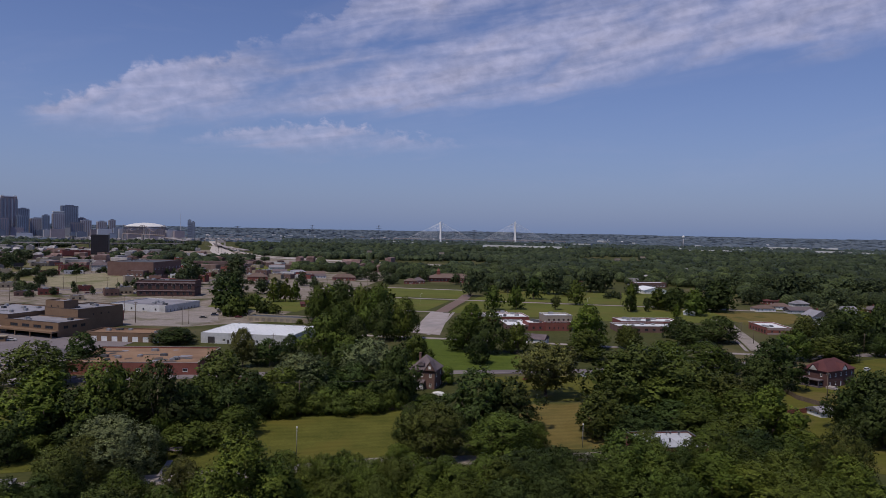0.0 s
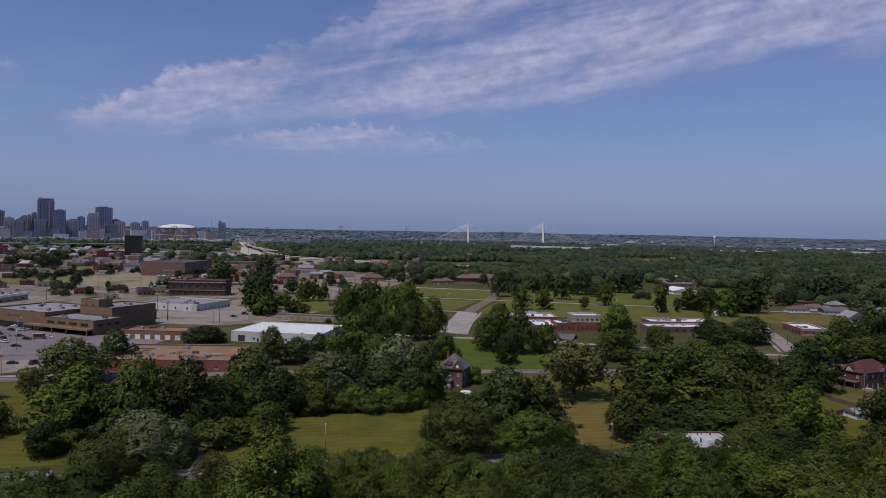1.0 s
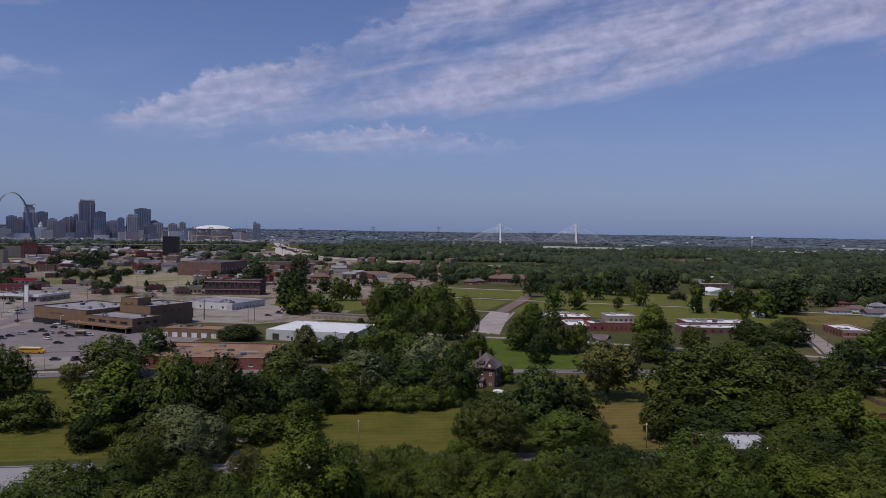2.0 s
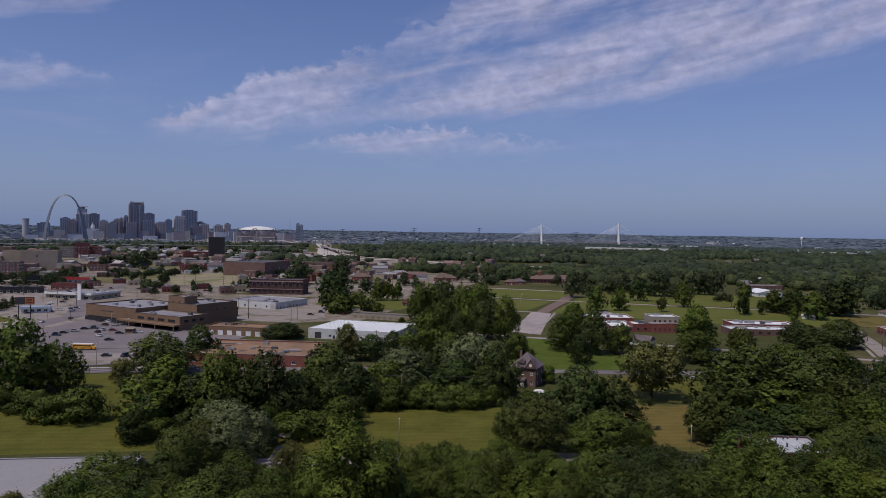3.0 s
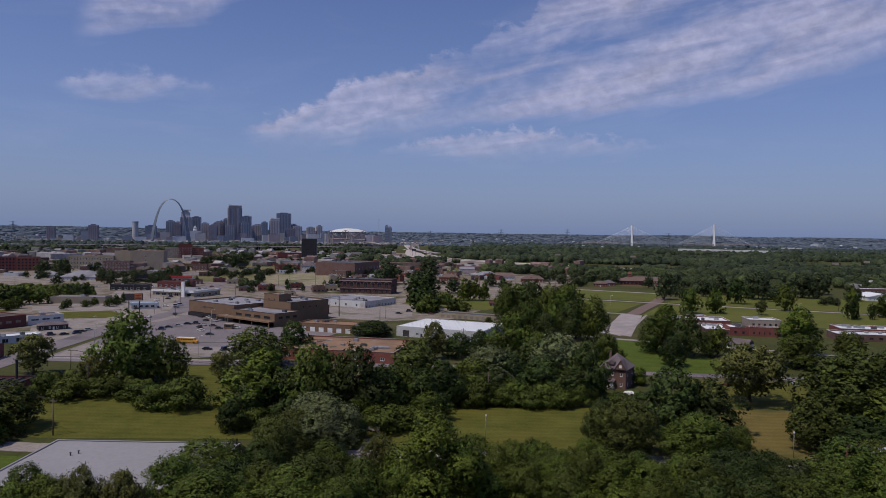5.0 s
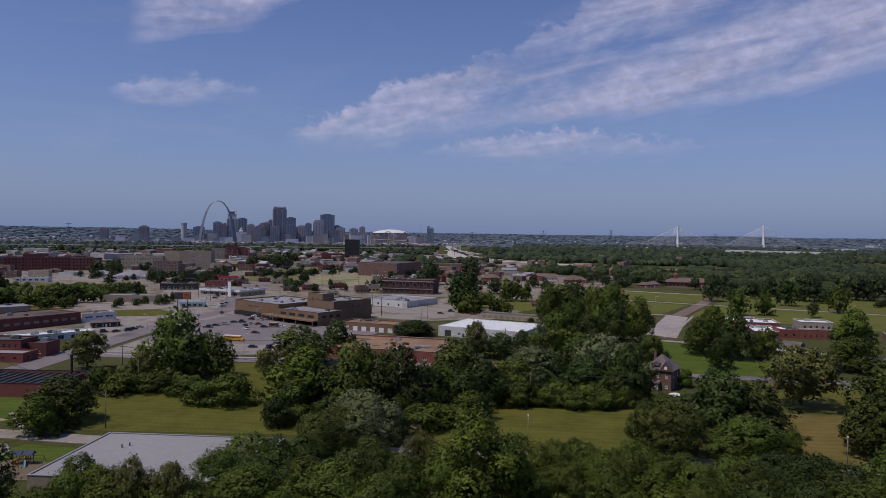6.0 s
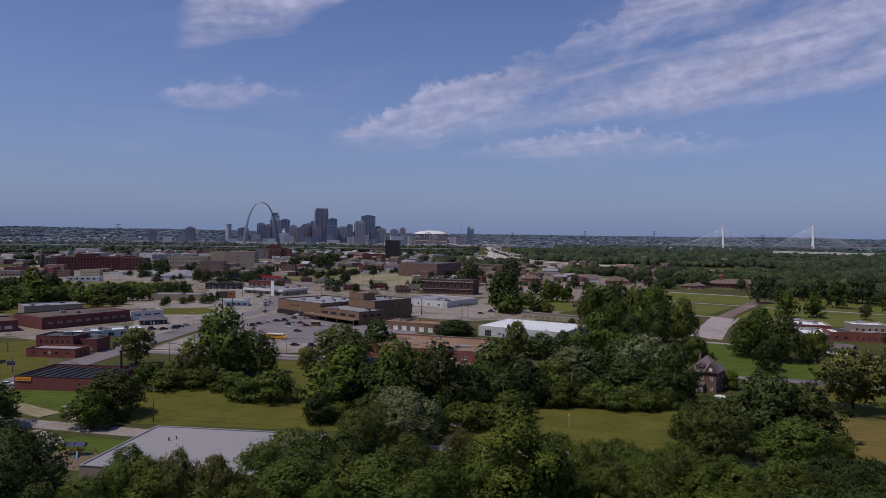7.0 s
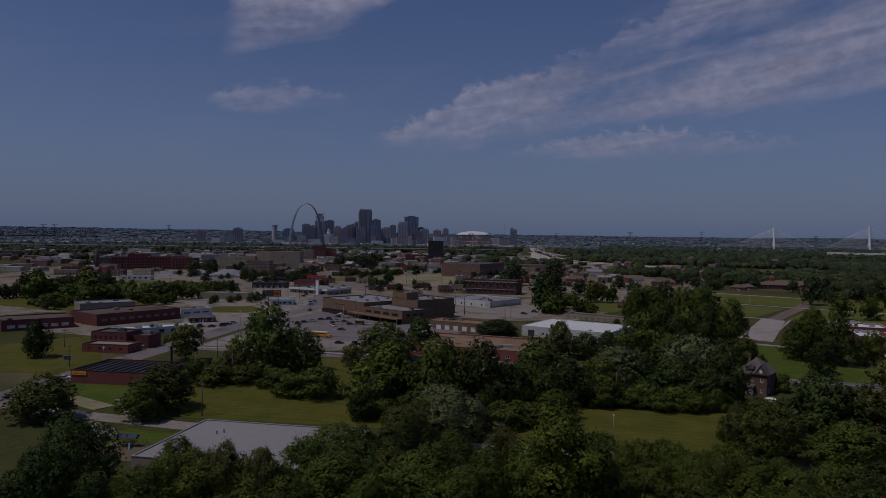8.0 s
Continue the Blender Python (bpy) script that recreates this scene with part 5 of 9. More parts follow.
def forest(name, spots, label, seed, cards=26, card=0.62, mat=None, rings=3, sides=7):
    """Far woodland, too many trees to count: uneven crowns with leaf sprays on them."""
    rng = np.random.default_rng(seed)
    n = len(spots)
    v, f = canopy(spots, rings, sides, rng)
    me = bpy.data.meshes.new(name)
    me.vertices.add(len(v)), me.loops.add(3 * len(f)), me.polygons.add(len(f))
    me.vertices.foreach_set("co", v.astype(np.float32).ravel())
    me.loops.foreach_set("vertex_index", f.astype(np.int32).ravel())
    me.polygons.foreach_set("loop_start", np.arange(0, 3 * len(f), 3, dtype=np.int32))
    me.polygons.foreach_set("use_smooth", np.ones(len(f), dtype=bool))
    me.materials.append(mat or FOREST)
    me.update(calc_edges=True)
    tagged(new(name, me), label, "woods", kind="stuff")
    if not cards:
        return
    rad, tall = np.repeat(spots[:, 3], cards), np.repeat(spots[:, 4], cards)
    d = rng.normal(0, 1, (n * cards, 3))
    d[:, 2] = np.abs(d[:, 2]) * 0.9 + 0.05
    d /= np.linalg.norm(d, axis=1)[:, None]
    k = rng.uniform(0.86, 1.1, n * cards)
    pts = np.repeat(spots[:, :3], cards, 0) + d * k[:, None] * np.stack([rad, rad, tall * 0.58], 1) + np.stack([0 * rad, 0 * rad, tall * 0.42], 1)
    w = leaf_cards(pts, d, 1.0, rng)
    centre = np.repeat(pts, 3, 0)
    w = centre + (w - centre) * np.repeat(rad * card, 3)[:, None]
    tagged(new(name, leaf_mesh(name, w, d * 0.8 + np.array([0, 0, 0.25]) + rng.normal(0, 0.15, d.shape), mat or FOREST)), "leaf sprays of the " + label, "woods", kind="stuff")


def scatter(rng, step, r0, r1, a0, a1, keep):
    """Spots over a sector, r0 to r1 metres out, a0 to a1 degrees of azimuth, about step metres apart."""
    area = 0.5 * (r1 * r1 - r0 * r0) * radians(a1 - a0)
    n = int(area / (step * step))
    r, a = np.sqrt(rng.uniform(r0 * r0, r1 * r1, n)), np.radians(rng.uniform(a0, a1, n))
    p = np.stack([-np.sin(a) * r, np.cos(a) * r], 1)
    p = p[[keep(x, y) for x, y in p]]
    z = np.array([ground_height(x, y) for x, y in p])
    tall = rng.uniform(7, 13, len(p)) * np.where(rng.random(len(p)) < 0.12, 1.45, 1.0)
    return np.column_stack([p, z, tall * rng.uniform(0.55, 0.8, len(p)), tall])


def azimuth(x, y):
    return math.degrees(math.atan2(-x, y))


HIGHWAY = [(-1080, 3300), (-701, 2209), (-588, 1870), (-503, 1637), (-440, 1500), (-350, 1462), (-273, 1433), (-206, 1383), (-60, 1310), (60, 1250)]


def off_highway(x, y, gap=45):
    for (ax, ay), (bx, by) in zip(HIGHWAY, HIGHWAY[1:]):
        t = min(max(((x - ax) * (bx - ax) + (y - ay) * (by - ay)) / ((bx - ax) ** 2 + (by - ay) ** 2), 0), 1)
        if math.hypot(x - ax - t * (bx - ax), y - ay - t * (by - ay)) < gap:
            return False
    return True


def woods_here(x, y):
    a, r = azimuth(x, y), math.hypot(x, y)
    if (r < 1120 + 25 * a and a > -12) or (a > 7 and r < 1400 + 21 * (a - 8.4)):
        return False
    if a > 14 + (r - 1300) * 0.004 and r < 2500:
        return False
    if not off_highway(x, y, 60):
        return False
    return noise.noise((x * 0.004, y * 0.004, 1.7)) > -0.28 or r > 2300


def suburb_here(x, y):
    a, r = azimuth(x, y), math.hypot(x, y)
    if r < 640 - 3.2 * a or (a > -12 and r > 1130):
        return False
    if -70 < x < 262 and y < 775:
        return False
    if (-95 < x < 50 and y < 905) or (x < -60 and y < 1010):
        return False
    if 190 < x < 300 and y < 860:
        return False
    return noise.noise((x * 0.008, y * 0.008, 9.2)) > -0.22


def town_trees_here(x, y):
    a, r = azimuth(x, y), math.hypot(x, y)
    if -960 < x < -600 and 640 < y - (x + 780) * 0.3 < 800:
        return False
    return off_highway(x, y, 70) and noise.noise((x * 0.005, y * 0.005, 5.5)) > (-0.1 if 15 < a < 20.7 and r < 1180 else 0.2 if r < 1900 else 0.02)


rng = np.random.default_rng(7)
forest("woods", scatter(rng, 10.4, 1050, 1700, -40, 20, woods_here), "dense green river-flat woods", 1, 8, 0.3, rings=3, sides=6)
forest("woods", scatter(rng, 14.5, 1700, 2700, -42, 32, woods_here), "dense green woods towards the river", 2, 0, 0.4, rings=2, sides=6)
forest("woods", scatter(rng, 13, 560, 1250, -44, 12, suburb_here), "tree-filled blocks behind the fields", 3, 30, 0.24, SUBURB, 4, 8)
forest("woods", scatter(rng, 20, 1000, 2200, 14, 66, town_trees_here), "scattered trees among the town blocks", 4, 16, 0.34)
# riverside and farther woods carry haze in their leaf colour
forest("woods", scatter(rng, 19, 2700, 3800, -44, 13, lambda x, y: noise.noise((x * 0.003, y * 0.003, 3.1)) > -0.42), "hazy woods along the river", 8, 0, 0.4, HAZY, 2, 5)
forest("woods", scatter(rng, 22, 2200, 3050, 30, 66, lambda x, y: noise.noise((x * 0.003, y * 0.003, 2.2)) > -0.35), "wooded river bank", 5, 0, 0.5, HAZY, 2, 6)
forest("woods", scatter(rng, 26, 3050, 3900, 13, 66, lambda x, y: noise.noise((x * 0.003, y * 0.003, 4.2)) > 0.0) * np.array([1, 1, 1, 2.6, 0.5]), "far wooded blocks", 6, 0, 0.5, DISTANT_HAZED, 2, 6)
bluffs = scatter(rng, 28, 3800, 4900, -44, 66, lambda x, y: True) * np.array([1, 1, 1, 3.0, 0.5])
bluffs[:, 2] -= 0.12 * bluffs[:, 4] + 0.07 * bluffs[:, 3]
forest("woods", bluffs, "distant wooded bluffs on the horizon", 7, 0, 0.5, DISTANT_HAZED, 2, 6)


def thicket(outline, step, low, high, label, seed, cards, card):
    """Undergrowth over an area, grown into one mass."""
    rng = np.random.default_rng(seed)
    xs, ys = [p[0] for p in outline], [p[1] for p in outline]
    n = int((max(xs) - min(xs)) * (max(ys) - min(ys)) / (step * step))
    spots = [(x, y) for x, y in zip(rng.uniform(min(xs), max(xs), n), rng.uniform(min(ys), max(ys), n)) if inside(outline, x, y)]
    tall = rng.uniform(low, high, len(spots))
    forest("thicket", np.column_stack([np.array(spots), np.zeros(len(spots)), tall * rng.uniform(0.4, 0.6, len(spots)), tall]), label, seed, cards, card, LEAF["b"], 4, 9)


thicket([(-490, 335), (-461, 340), (-488, 378), (-479, 415), (-600, 525), (-720, 560), (-700, 470)], 7.5, 2, 6, "dense overgrown thicket behind the brick factory", 31, 90, 0.27)
thicket([(-470, 425), (-455, 470), (-450, 512), (-535, 600), (-600, 550), (-560, 480)], 7.0, 2, 5, "overgrown thicket round the low hall", 32, 100, 0.29)
thicket([(-62, 238), (-16, 249), (-20, 280), (-66, 268)], 4.6, 5, 9, "dense undergrowth behind the lawn fence", 33, 210, 0.22)
thicket([(-215, 212), (-165, 214), (-176, 226), (-215, 224)], 4.2, 3, 5.5, "overgrown hedge along the lawn", 34, 170, 0.24)
thicket([(-22, 252), (-13, 252), (-13, 276), (-30, 284)], 4.2, 5, 9, "undergrowth beside the brick house", 35, 190, 0.22)


# ---- buildings ----
WINDOWS = {}


def window_mesh(w, h, frame_mat, glass):
    key = (round(w, 2), round(h, 2), frame_mat.name, glass.name)
    if key not in WINDOWS:
        f, t, q = Solid(), min(0.12, w * 0.12), 0.12
        o, i = [(0, 0), (w, 0), (w, h), (0, h)], [(t, t), (w - t, t), (w - t, h - t), (t, h - t)]
        f.add([(x, 0, z) for x, z in o] + [(x, 0, z) for x, z in i] + [(x, q, z) for x, z in o] + [(x, q, z) for x, z in i],
              [face for k in range(4) for face in ((k, (k + 1) % 4, 4 + (k + 1) % 4, 4 + k), (8 + k, 12 + k, 12 + (k + 1) % 4, 8 + (k + 1) % 4),
                                                  (4 + k, 4 + (k + 1) % 4, 12 + (k + 1) % 4, 12 + k), (k, 8 + k, 8 + (k + 1) % 4, (k + 1) % 4))])
        f.box(-0.08, -0.1, -0.1, w + 0.08, 0.1, 0)
        if w > 1.6:
            f.box(w * 0.5 - 0.05, 0.02, t, w * 0.5 + 0.05, 0.1, h - t)
        else:
            f.box(t, 0.02, h * 0.5 - 0.04, w - t, 0.1, h * 0.5 + 0.04)
        pane = Solid().box(t * 0.5, 0.13, t * 0.5, w - t * 0.5, 0.16, h - t * 0.5)
        WINDOWS[key] = (f.mesh("window", frame_mat), pane.mesh("pane", glass))
    return WINDOWS[key]


def facade(s, w, h, holes, turn, at, depth=0.22):
    """One wall face, w by h, with openings (x0, z0, x1, z1) that have reveals."""
    c, n = math.cos(radians(turn)), math.sin(radians(turn))

    def place(x, y, z):
        return (at[0] + x * c - y * n, at[1] + x * n + y * c, at[2] + z)

    xs = sorted({0.0, w, *[v for o in holes for v in (o[0], o[2])]})
    zs = sorted({0.0, h, *[v for o in holes for v in (o[1], o[3])]})
    for x0, x1 in zip(xs, xs[1:]):
        for z0, z1 in zip(zs, zs[1:]):
            cx, cz = (x0 + x1) / 2, (z0 + z1) / 2
            if not any(o[0] < cx < o[2] and o[1] < cz < o[3] for o in holes):
                s.add([place(x0, 0, z0), place(x1, 0, z0), place(x1, 0, z1), place(x0, 0, z1)], [(0, 1, 2, 3)])
    for x0, z0, x1, z1 in holes:
        a = [place(x0, 0, z0), place(x1, 0, z0), place(x1, 0, z1), place(x0, 0, z1)]
        b = [place(x0, depth, z0), place(x1, depth, z0), place(x1, depth, z1), place(x0, depth, z1)]
        s.add(a + b, [(0, 4, 5, 1), (1, 5, 6, 2), (2, 6, 7, 3), (3, 7, 4, 0)])


def row_of(w, n, ww, sill, hh, edge=0.0):
    """n evenly spaced openings along a wall of width w."""
    pitch = (w - 2 * edge) / n
    return [(edge + pitch * (k + 0.5) - ww / 2, sill, edge + pitch * (k + 0.5) + ww / 2, sill + hh) for k in range(n)]


def block(thing, x, y, w, d, h, wall, roof, front=(), right=(), left=(), back=(), z=0.0, parapet=0.6, doors=(), door_mat=None, frame_mat=None, glass=None, coping=None, units=0, seed=1):
    """A flat-roofed block of a building: walls with openings, parapet and coping, roof deck, windows, doors and roof units."""
    frame_mat, glass = frame_mat or WHITE, glass or GLASS
    sides = [(0, (x, y), w, list(front)), (90, (x + w, y), d, list(right)), (180, (x + w, y + d), w, list(back)), (270, (x, y + d), d, list(left))]
    s = Solid()
    for turn, (px, py), width, holes in sides:
        extra = [o for o in doors] if turn == 0 else []
        facade(s, width, h + parapet, holes + extra, turn, (px, py, z))
    t = 0.3
    s.add([(x, y, z + h + parapet), (x + w, y, z + h + parapet), (x + w, y + d, z + h + parapet), (x, y + d, z + h + parapet),
           (x + t, y + t, z + h + parapet), (x + w - t, y + t, z + h + parapet), (x + w - t, y + d - t, z + h + parapet), (x + t, y + d - t, z + h + parapet),
           (x + t, y + t, z + h - 0.1), (x + w - t, y + t, z + h - 0.1), (x + w - t, y + d - t, z + h - 0.1), (x + t, y + d - t, z + h - 0.1)],
          [(0, 1, 5, 4), (1, 2, 6, 5), (2, 3, 7, 6), (3, 0, 4, 7), (4, 5, 9, 8), (5, 6, 10, 9), (6, 7, 11, 10), (7, 4, 8, 11)])
    child("wall", s.mesh("wall", wall), thing)
    child("roof", Solid().box(x + t + 0.01, y + t + 0.01, z + h - 0.3, x + w - t - 0.01, y + d - t - 0.01, z + h).mesh("roof", roof), thing)
    if coping:
        c, top = Solid(), z + h + parapet
        c.box(x - 0.1, y - 0.1, top, x + w + 0.1, y + 0.36, top + 0.14).box(x - 0.1, y + d - 0.36, top, x + w + 0.1, y + d + 0.1, top + 0.14)
        c.box(x - 0.1, y + 0.36, top, x + 0.36, y + d - 0.36, top + 0.14).box(x + w - 0.36, y + 0.36, top, x + w + 0.1, y + d - 0.36, top + 0.14)
        child("coping", c.mesh("coping", coping), thing)
    for turn, (px, py), width, holes in sides:
        c, n = math.cos(radians(turn)), math.sin(radians(turn))
        for x0, z0, x1, z1 in holes:
            f, p = window_mesh(x1 - x0, z1 - z0, frame_mat, glass)
            win = child("window", f, thing, (px + x0 * c - 0.1 * n * 0 - n * 0.06, py + x0 * n + c * 0.06, z + z0), turn)
            child("pane", p, win)
    for x0, z0, x1, z1 in doors:
        m = Solid().box(x0, y + 0.1, z + z0, x1, y + 0.2, z + z1)
        for k in range(1, 4):
            zz = z + z0 + (z1 - z0) * k / 4
            m.box(x0 + 0.1, y + 0.07, zz - 0.03, x1 - 0.1, y + 0.1, zz + 0.03)
        child("door", m.mesh("door", door_mat or WHITE), thing)
    pick = random.Random(seed)
    for k in range(units):
        ux, uy = x + w * pick.uniform(0.12, 0.85), y + d * pick.uniform(0.2, 0.85)
        a, b, hh = pick.uniform(0.8, 1.7), pick.uniform(0.7, 1.3), pick.uniform(0.7, 1.5)
        u = Solid().box(ux - a, uy - b, z + h, ux + a, uy + b, z + h + hh).box(ux - a * 0.7, uy - b * 0.7, z + h + hh, ux + a * 0.7, uy + b * 0.7, z + h + hh + 0.15)
        child("roof_unit", u.mesh("roof_unit", STEEL if pick.random() > 0.4 else ROOF_DARK), thing)


def roof_shape(w, d, eave, ridge, style, over=0.5):
    """A pitched roof over a w by d plan, with thickness."""
    x0, y0, x1, y1, z = -over, -over, w + over, d + over, eave - over * 0.35
    if style == "hip":
        k = min(w, d) / 2 + over
        a, b = ((x0 + k, (y0 + y1) / 2), (x1 - k, (y0 + y1) / 2)) if w >= d else (((x0 + x1) / 2, y0 + k), ((x0 + x1) / 2, y1 - k))
    elif style == "gable_front":
        a, b = ((x0 + x1) / 2, y0), ((x0 + x1) / 2, y1)
    else:
        a, b = (x0, (y0 + y1) / 2), (x1, (y0 + y1) / 2)
    v = [(x0, y0, z), (x1, y0, z), (x1, y1, z), (x0, y1, z), (*a, ridge), (*b, ridge)]
    along = w >= d if style == "hip" else style != "gable_front"
    f = [(0, 1, 5, 4), (2, 3, 4, 5), (1, 2, 5), (3, 0, 4)] if along else [(0, 1, 4), (2, 3, 5), (1, 2, 5, 4), (3, 0, 4, 5)]
    low = [(p[0], p[1], p[2] - 0.18) for p in v]
    under = [tuple(i + 6 for i in reversed(q)) for q in f]
    rim = [(0, 6, 7, 1), (1, 7, 8, 2), (2, 8, 9, 3), (3, 9, 6, 0)]
    return Solid().add(v + low, f + under + rim)


def house(name, x, y, turn, w, d, eave, ridge, style, wall, roof, label, floors=1, chimney=True, porch=False, category="house", group=""):
    """A pitched-roof house with windows, door and chimney."""
    thing = base(name, x, y, turn, 0, label, category, group)
    holes_f, holes_s = [], []
    for k in range(floors):
        z0 = 0.9 + k * (eave / floors)
        holes_f += row_of(w, max(2, int(w / 3.4)), 1.0, z0, 1.35)
        holes_s += row_of(d, max(2, int(d / 3.8)), 1.0, z0, 1.35)
    door = (w * 0.5 - 0.5, 0.05, w * 0.5 + 0.5, 2.1)
    holes_f = [o for o in holes_f if o[1] > 2.3 or o[2] < door[0] - 0.2 or o[0] > door[2] + 0.2]
    s = Solid()
    sides = [(0, (0, 0), w, holes_f), (90, (w, 0), d, holes_s), (180, (w, d), w, []), (270, (0, d), d, holes_s)]
    for side, (px, py), width, holes in sides:
        facade(s, width, eave, holes + ([door] if side == 0 else []), side, (px, py, 0))
    if style == "gable":
        s.add([(0, 0, eave), (0, d, eave), (0, d / 2, ridge - 0.25), (w, 0, eave), (w, d, eave), (w, d / 2, ridge - 0.25)], [(0, 2, 1), (3, 4, 5)])
    elif style == "gable_front":
        s.add([(0, 0, eave), (w, 0, eave), (w / 2, 0, ridge - 0.25), (0, d, eave), (w, d, eave), (w / 2, d, ridge - 0.25)], [(0, 1, 2), (3, 5, 4)])
    child("wall", s.mesh("wall", wall), thing)
    child("roof", roof_shape(w, d, eave, ridge, style).mesh("roof", roof), thing)
    child("door", Solid().box(door[0], 0.1, 0.05, door[2], 0.18, 2.1).mesh("door", WHITE), thing)
    for side, (px, py), width, holes in sides:
        c, n = math.cos(radians(side)), math.sin(radians(side))
        for x0, z0, x1, z1 in holes:
            f, p = window_mesh(x1 - x0, z1 - z0, WHITE, GLASS)
            win = child("window", f, thing, (px + x0 * c - n * 0.06, py + x0 * n + c * 0.06, z0), side)
            child("pane", p, win)
    if chimney:
        cx, cy = w * 0.68, d * 0.62
        child("chimney", Solid().box(cx - 0.4, cy - 0.4, eave, cx + 0.4, cy + 0.4, ridge + 0.9).box(cx - 0.5, cy - 0.5, ridge + 0.9, cx + 0.5, cy + 0.5, ridge + 1.05).mesh("chimney", RED), thing)
    if porch:
        p = Solid().box(0.3, -2.4, 2.6, w - 0.3, -0.05, 2.8).box(0.3, -2.4, 0, w - 0.3, -0.05, 0.4)
        for k in range(4):
            px = 0.5 + (w - 1.0) * k / 3
            p.box(px - 0.1, -2.3, 0.4, px + 0.1, -2.1, 2.6)
        for k in range(15):
            px = 0.5 + (w - 1.0) * k / 14
            p.box(px - 0.03, -2.25, 0.4, px + 0.03, -2.2, 1.2)
        p.box(0.4, -2.28, 1.2, w - 0.4, -2.16, 1.28)
        child("porch", p.mesh("porch", WHITE), thing, label="white timber porch with railing")
    return thing


def shop(name, x, y, turn, w, d, h, wall, roof, label, category="building", group="", **more):
    thing = base(name, x, y, turn, 0, label, category, group)
    block(thing, 0, 0, w, d, h, wall, roof, **more)
    return thing


def roof_patches(thing, x0, y0, x1, y1, z, n, mats, seed):
    """Old repairs on a flat roof: thin uneven sheets of felt, each lying on the one below."""
    pick = random.Random(seed)
    for k in range(n):
        cx, cy, w, d = pick.uniform(x0, x1), pick.uniform(y0, y1), pick.uniform(1.2, 5.5), pick.uniform(0.8, 3.0)
        ring = [(cx + math.cos(a) * w * pick.uniform(0.7, 1.1), cy + math.sin(a) * d * pick.uniform(0.7, 1.1)) for a in (0.5, 1.3, 2.6, 3.7, 4.4, 5.8)]
        child("roof_patch", Solid().slab(ring, z, z + 0.02 + 0.004 * k).mesh("roof_patch", mats[k % len(mats)]), thing)


# the big brown store with its stepped blocks
store = base("department_store", -296, 423, -22, 0, "large tan-brown brick store with stepped flat roofs", "building")
# near-black panels built as doors stand in for the shaded ground-floor recess
block(store, 0, 0, 50, 42, 9.6, BROWN, ROOF_GREY, doors=[(1.5, 0.1, 49, 3.0)], door_mat=NEAR_BLACK, coping=CHARCOAL, units=7, seed=3)
block(store, 50, -1.5, 42, 21, 7.6, BROWN, ROOF_GREY, front=row_of(42, 4, 6.0, 4.6, 1.6, 2.5), right=row_of(21, 3, 3.0, 4.6, 1.6, 2), doors=[(1.0, 0.1, 41, 2.6)], door_mat=NEAR_BLACK, frame_mat=CHARCOAL, coping=CHARCOAL, units=3, seed=4)
block(store, 55, 19.6, 27, 33, 12.4, BROWN, ROOF_GREY, right=row_of(33, 3, 1.2, 8.6, 1.2, 8), frame_mat=BROWN, coping=CHARCOAL, units=5, seed=5)
block(store, 55.2, 20, 15, 10, 4.2, BROWN, ROOF_GREY, z=12.42, front=row_of(15, 2, 1.1, 0.8, 1.2, 2), frame_mat=BROWN, coping=BROWN, units=1, seed=6)
child("canopy", Solid().box(40, -6.5, 3.0, 93, -1.6, 3.9).mesh("canopy", BROWN), store, label="low brown entrance canopy on posts")
for px in (40.3, 52, 64, 76, 92.3):
    child("canopy_post", Solid().box(px - 0.25, -6.3, 0, px + 0.25, -5.8, 3.0).mesh("canopy_post", BROWN), store)
for k, px in enumerate((16, 20.5, 24)):
    child("sign_bar", Solid().box(px, -0.14, 6.6, px + 3.4, -0.02, 7.3).mesh("sign_bar", ROOF_BROWN), store)
shop("store_annex", -226, 437, -14, 9, 30, 6, DEEP_RED, ROOF_DARK, "dark red brick annex with pipes on the roof", front=row_of(9, 2, 1.2, 3, 1.6), units=4, seed=7)

shop("garage_row", -192, 379, -3, 43, 17, 4.4, BROWN, ROOF_TAN, "long low brown brick garage with pale roller doors", doors=row_of(43, 7, 3.2, 0.1, 2.8, 1.5), coping=BROWN, units=5, seed=8)
works = shop("workshop", -158, 293, 4, 55, 40, 4.6, RED, ROOF_TAN, "low red brick workshop with a rusty tan gravel roof", front=row_of(55, 8, 2.0, 1.4, 1.4, 2), coping=CONCRETE, units=9, seed=9)

roof_patches(works, 6, 5, 49, 35, 4.6, 16, (ROOF_BROWN, ROOF_DARK, ROOF_GREY, ROOF_BROWN), 41)
roof_patches(store, 5, 5, 45, 38, 9.6, 9, (ROOF_DARK, ROOF_GREY, ROOF_DARK), 42)
roof_patches(store, 58, 34, 78, 48, 12.4, 5, (ROOF_DARK, ROOF_BROWN), 43)

depot = base("warehouse", -130.5, 380, -8, 0, "pale warehouse with a bright white metal roof", "building")
block(depot, 0, 0, 51, 40, 5.6, PALE, ROOF_WHITE, right=row_of(40, 3, 1.4, 1.2, 1.4, 4), front=row_of(51, 5, 1.6, 1.2, 1.4, 10), left=row_of(40, 3, 1.4, 1.2, 1.4, 4), doors=[(4, 0.1, 8, 3.6), (15, 0.1, 16.2, 2.3)], door_mat=CHARCOAL, parapet=0.15, units=0)
ribs = Solid()
for k in range(25):
    ribs.box(1 + k * 2, 0.4, 5.6, 1.12 + k * 2, 39.6, 5.68)
child("roof_seams", ribs.mesh("roof_seams", ROOF_WHITE), depot)
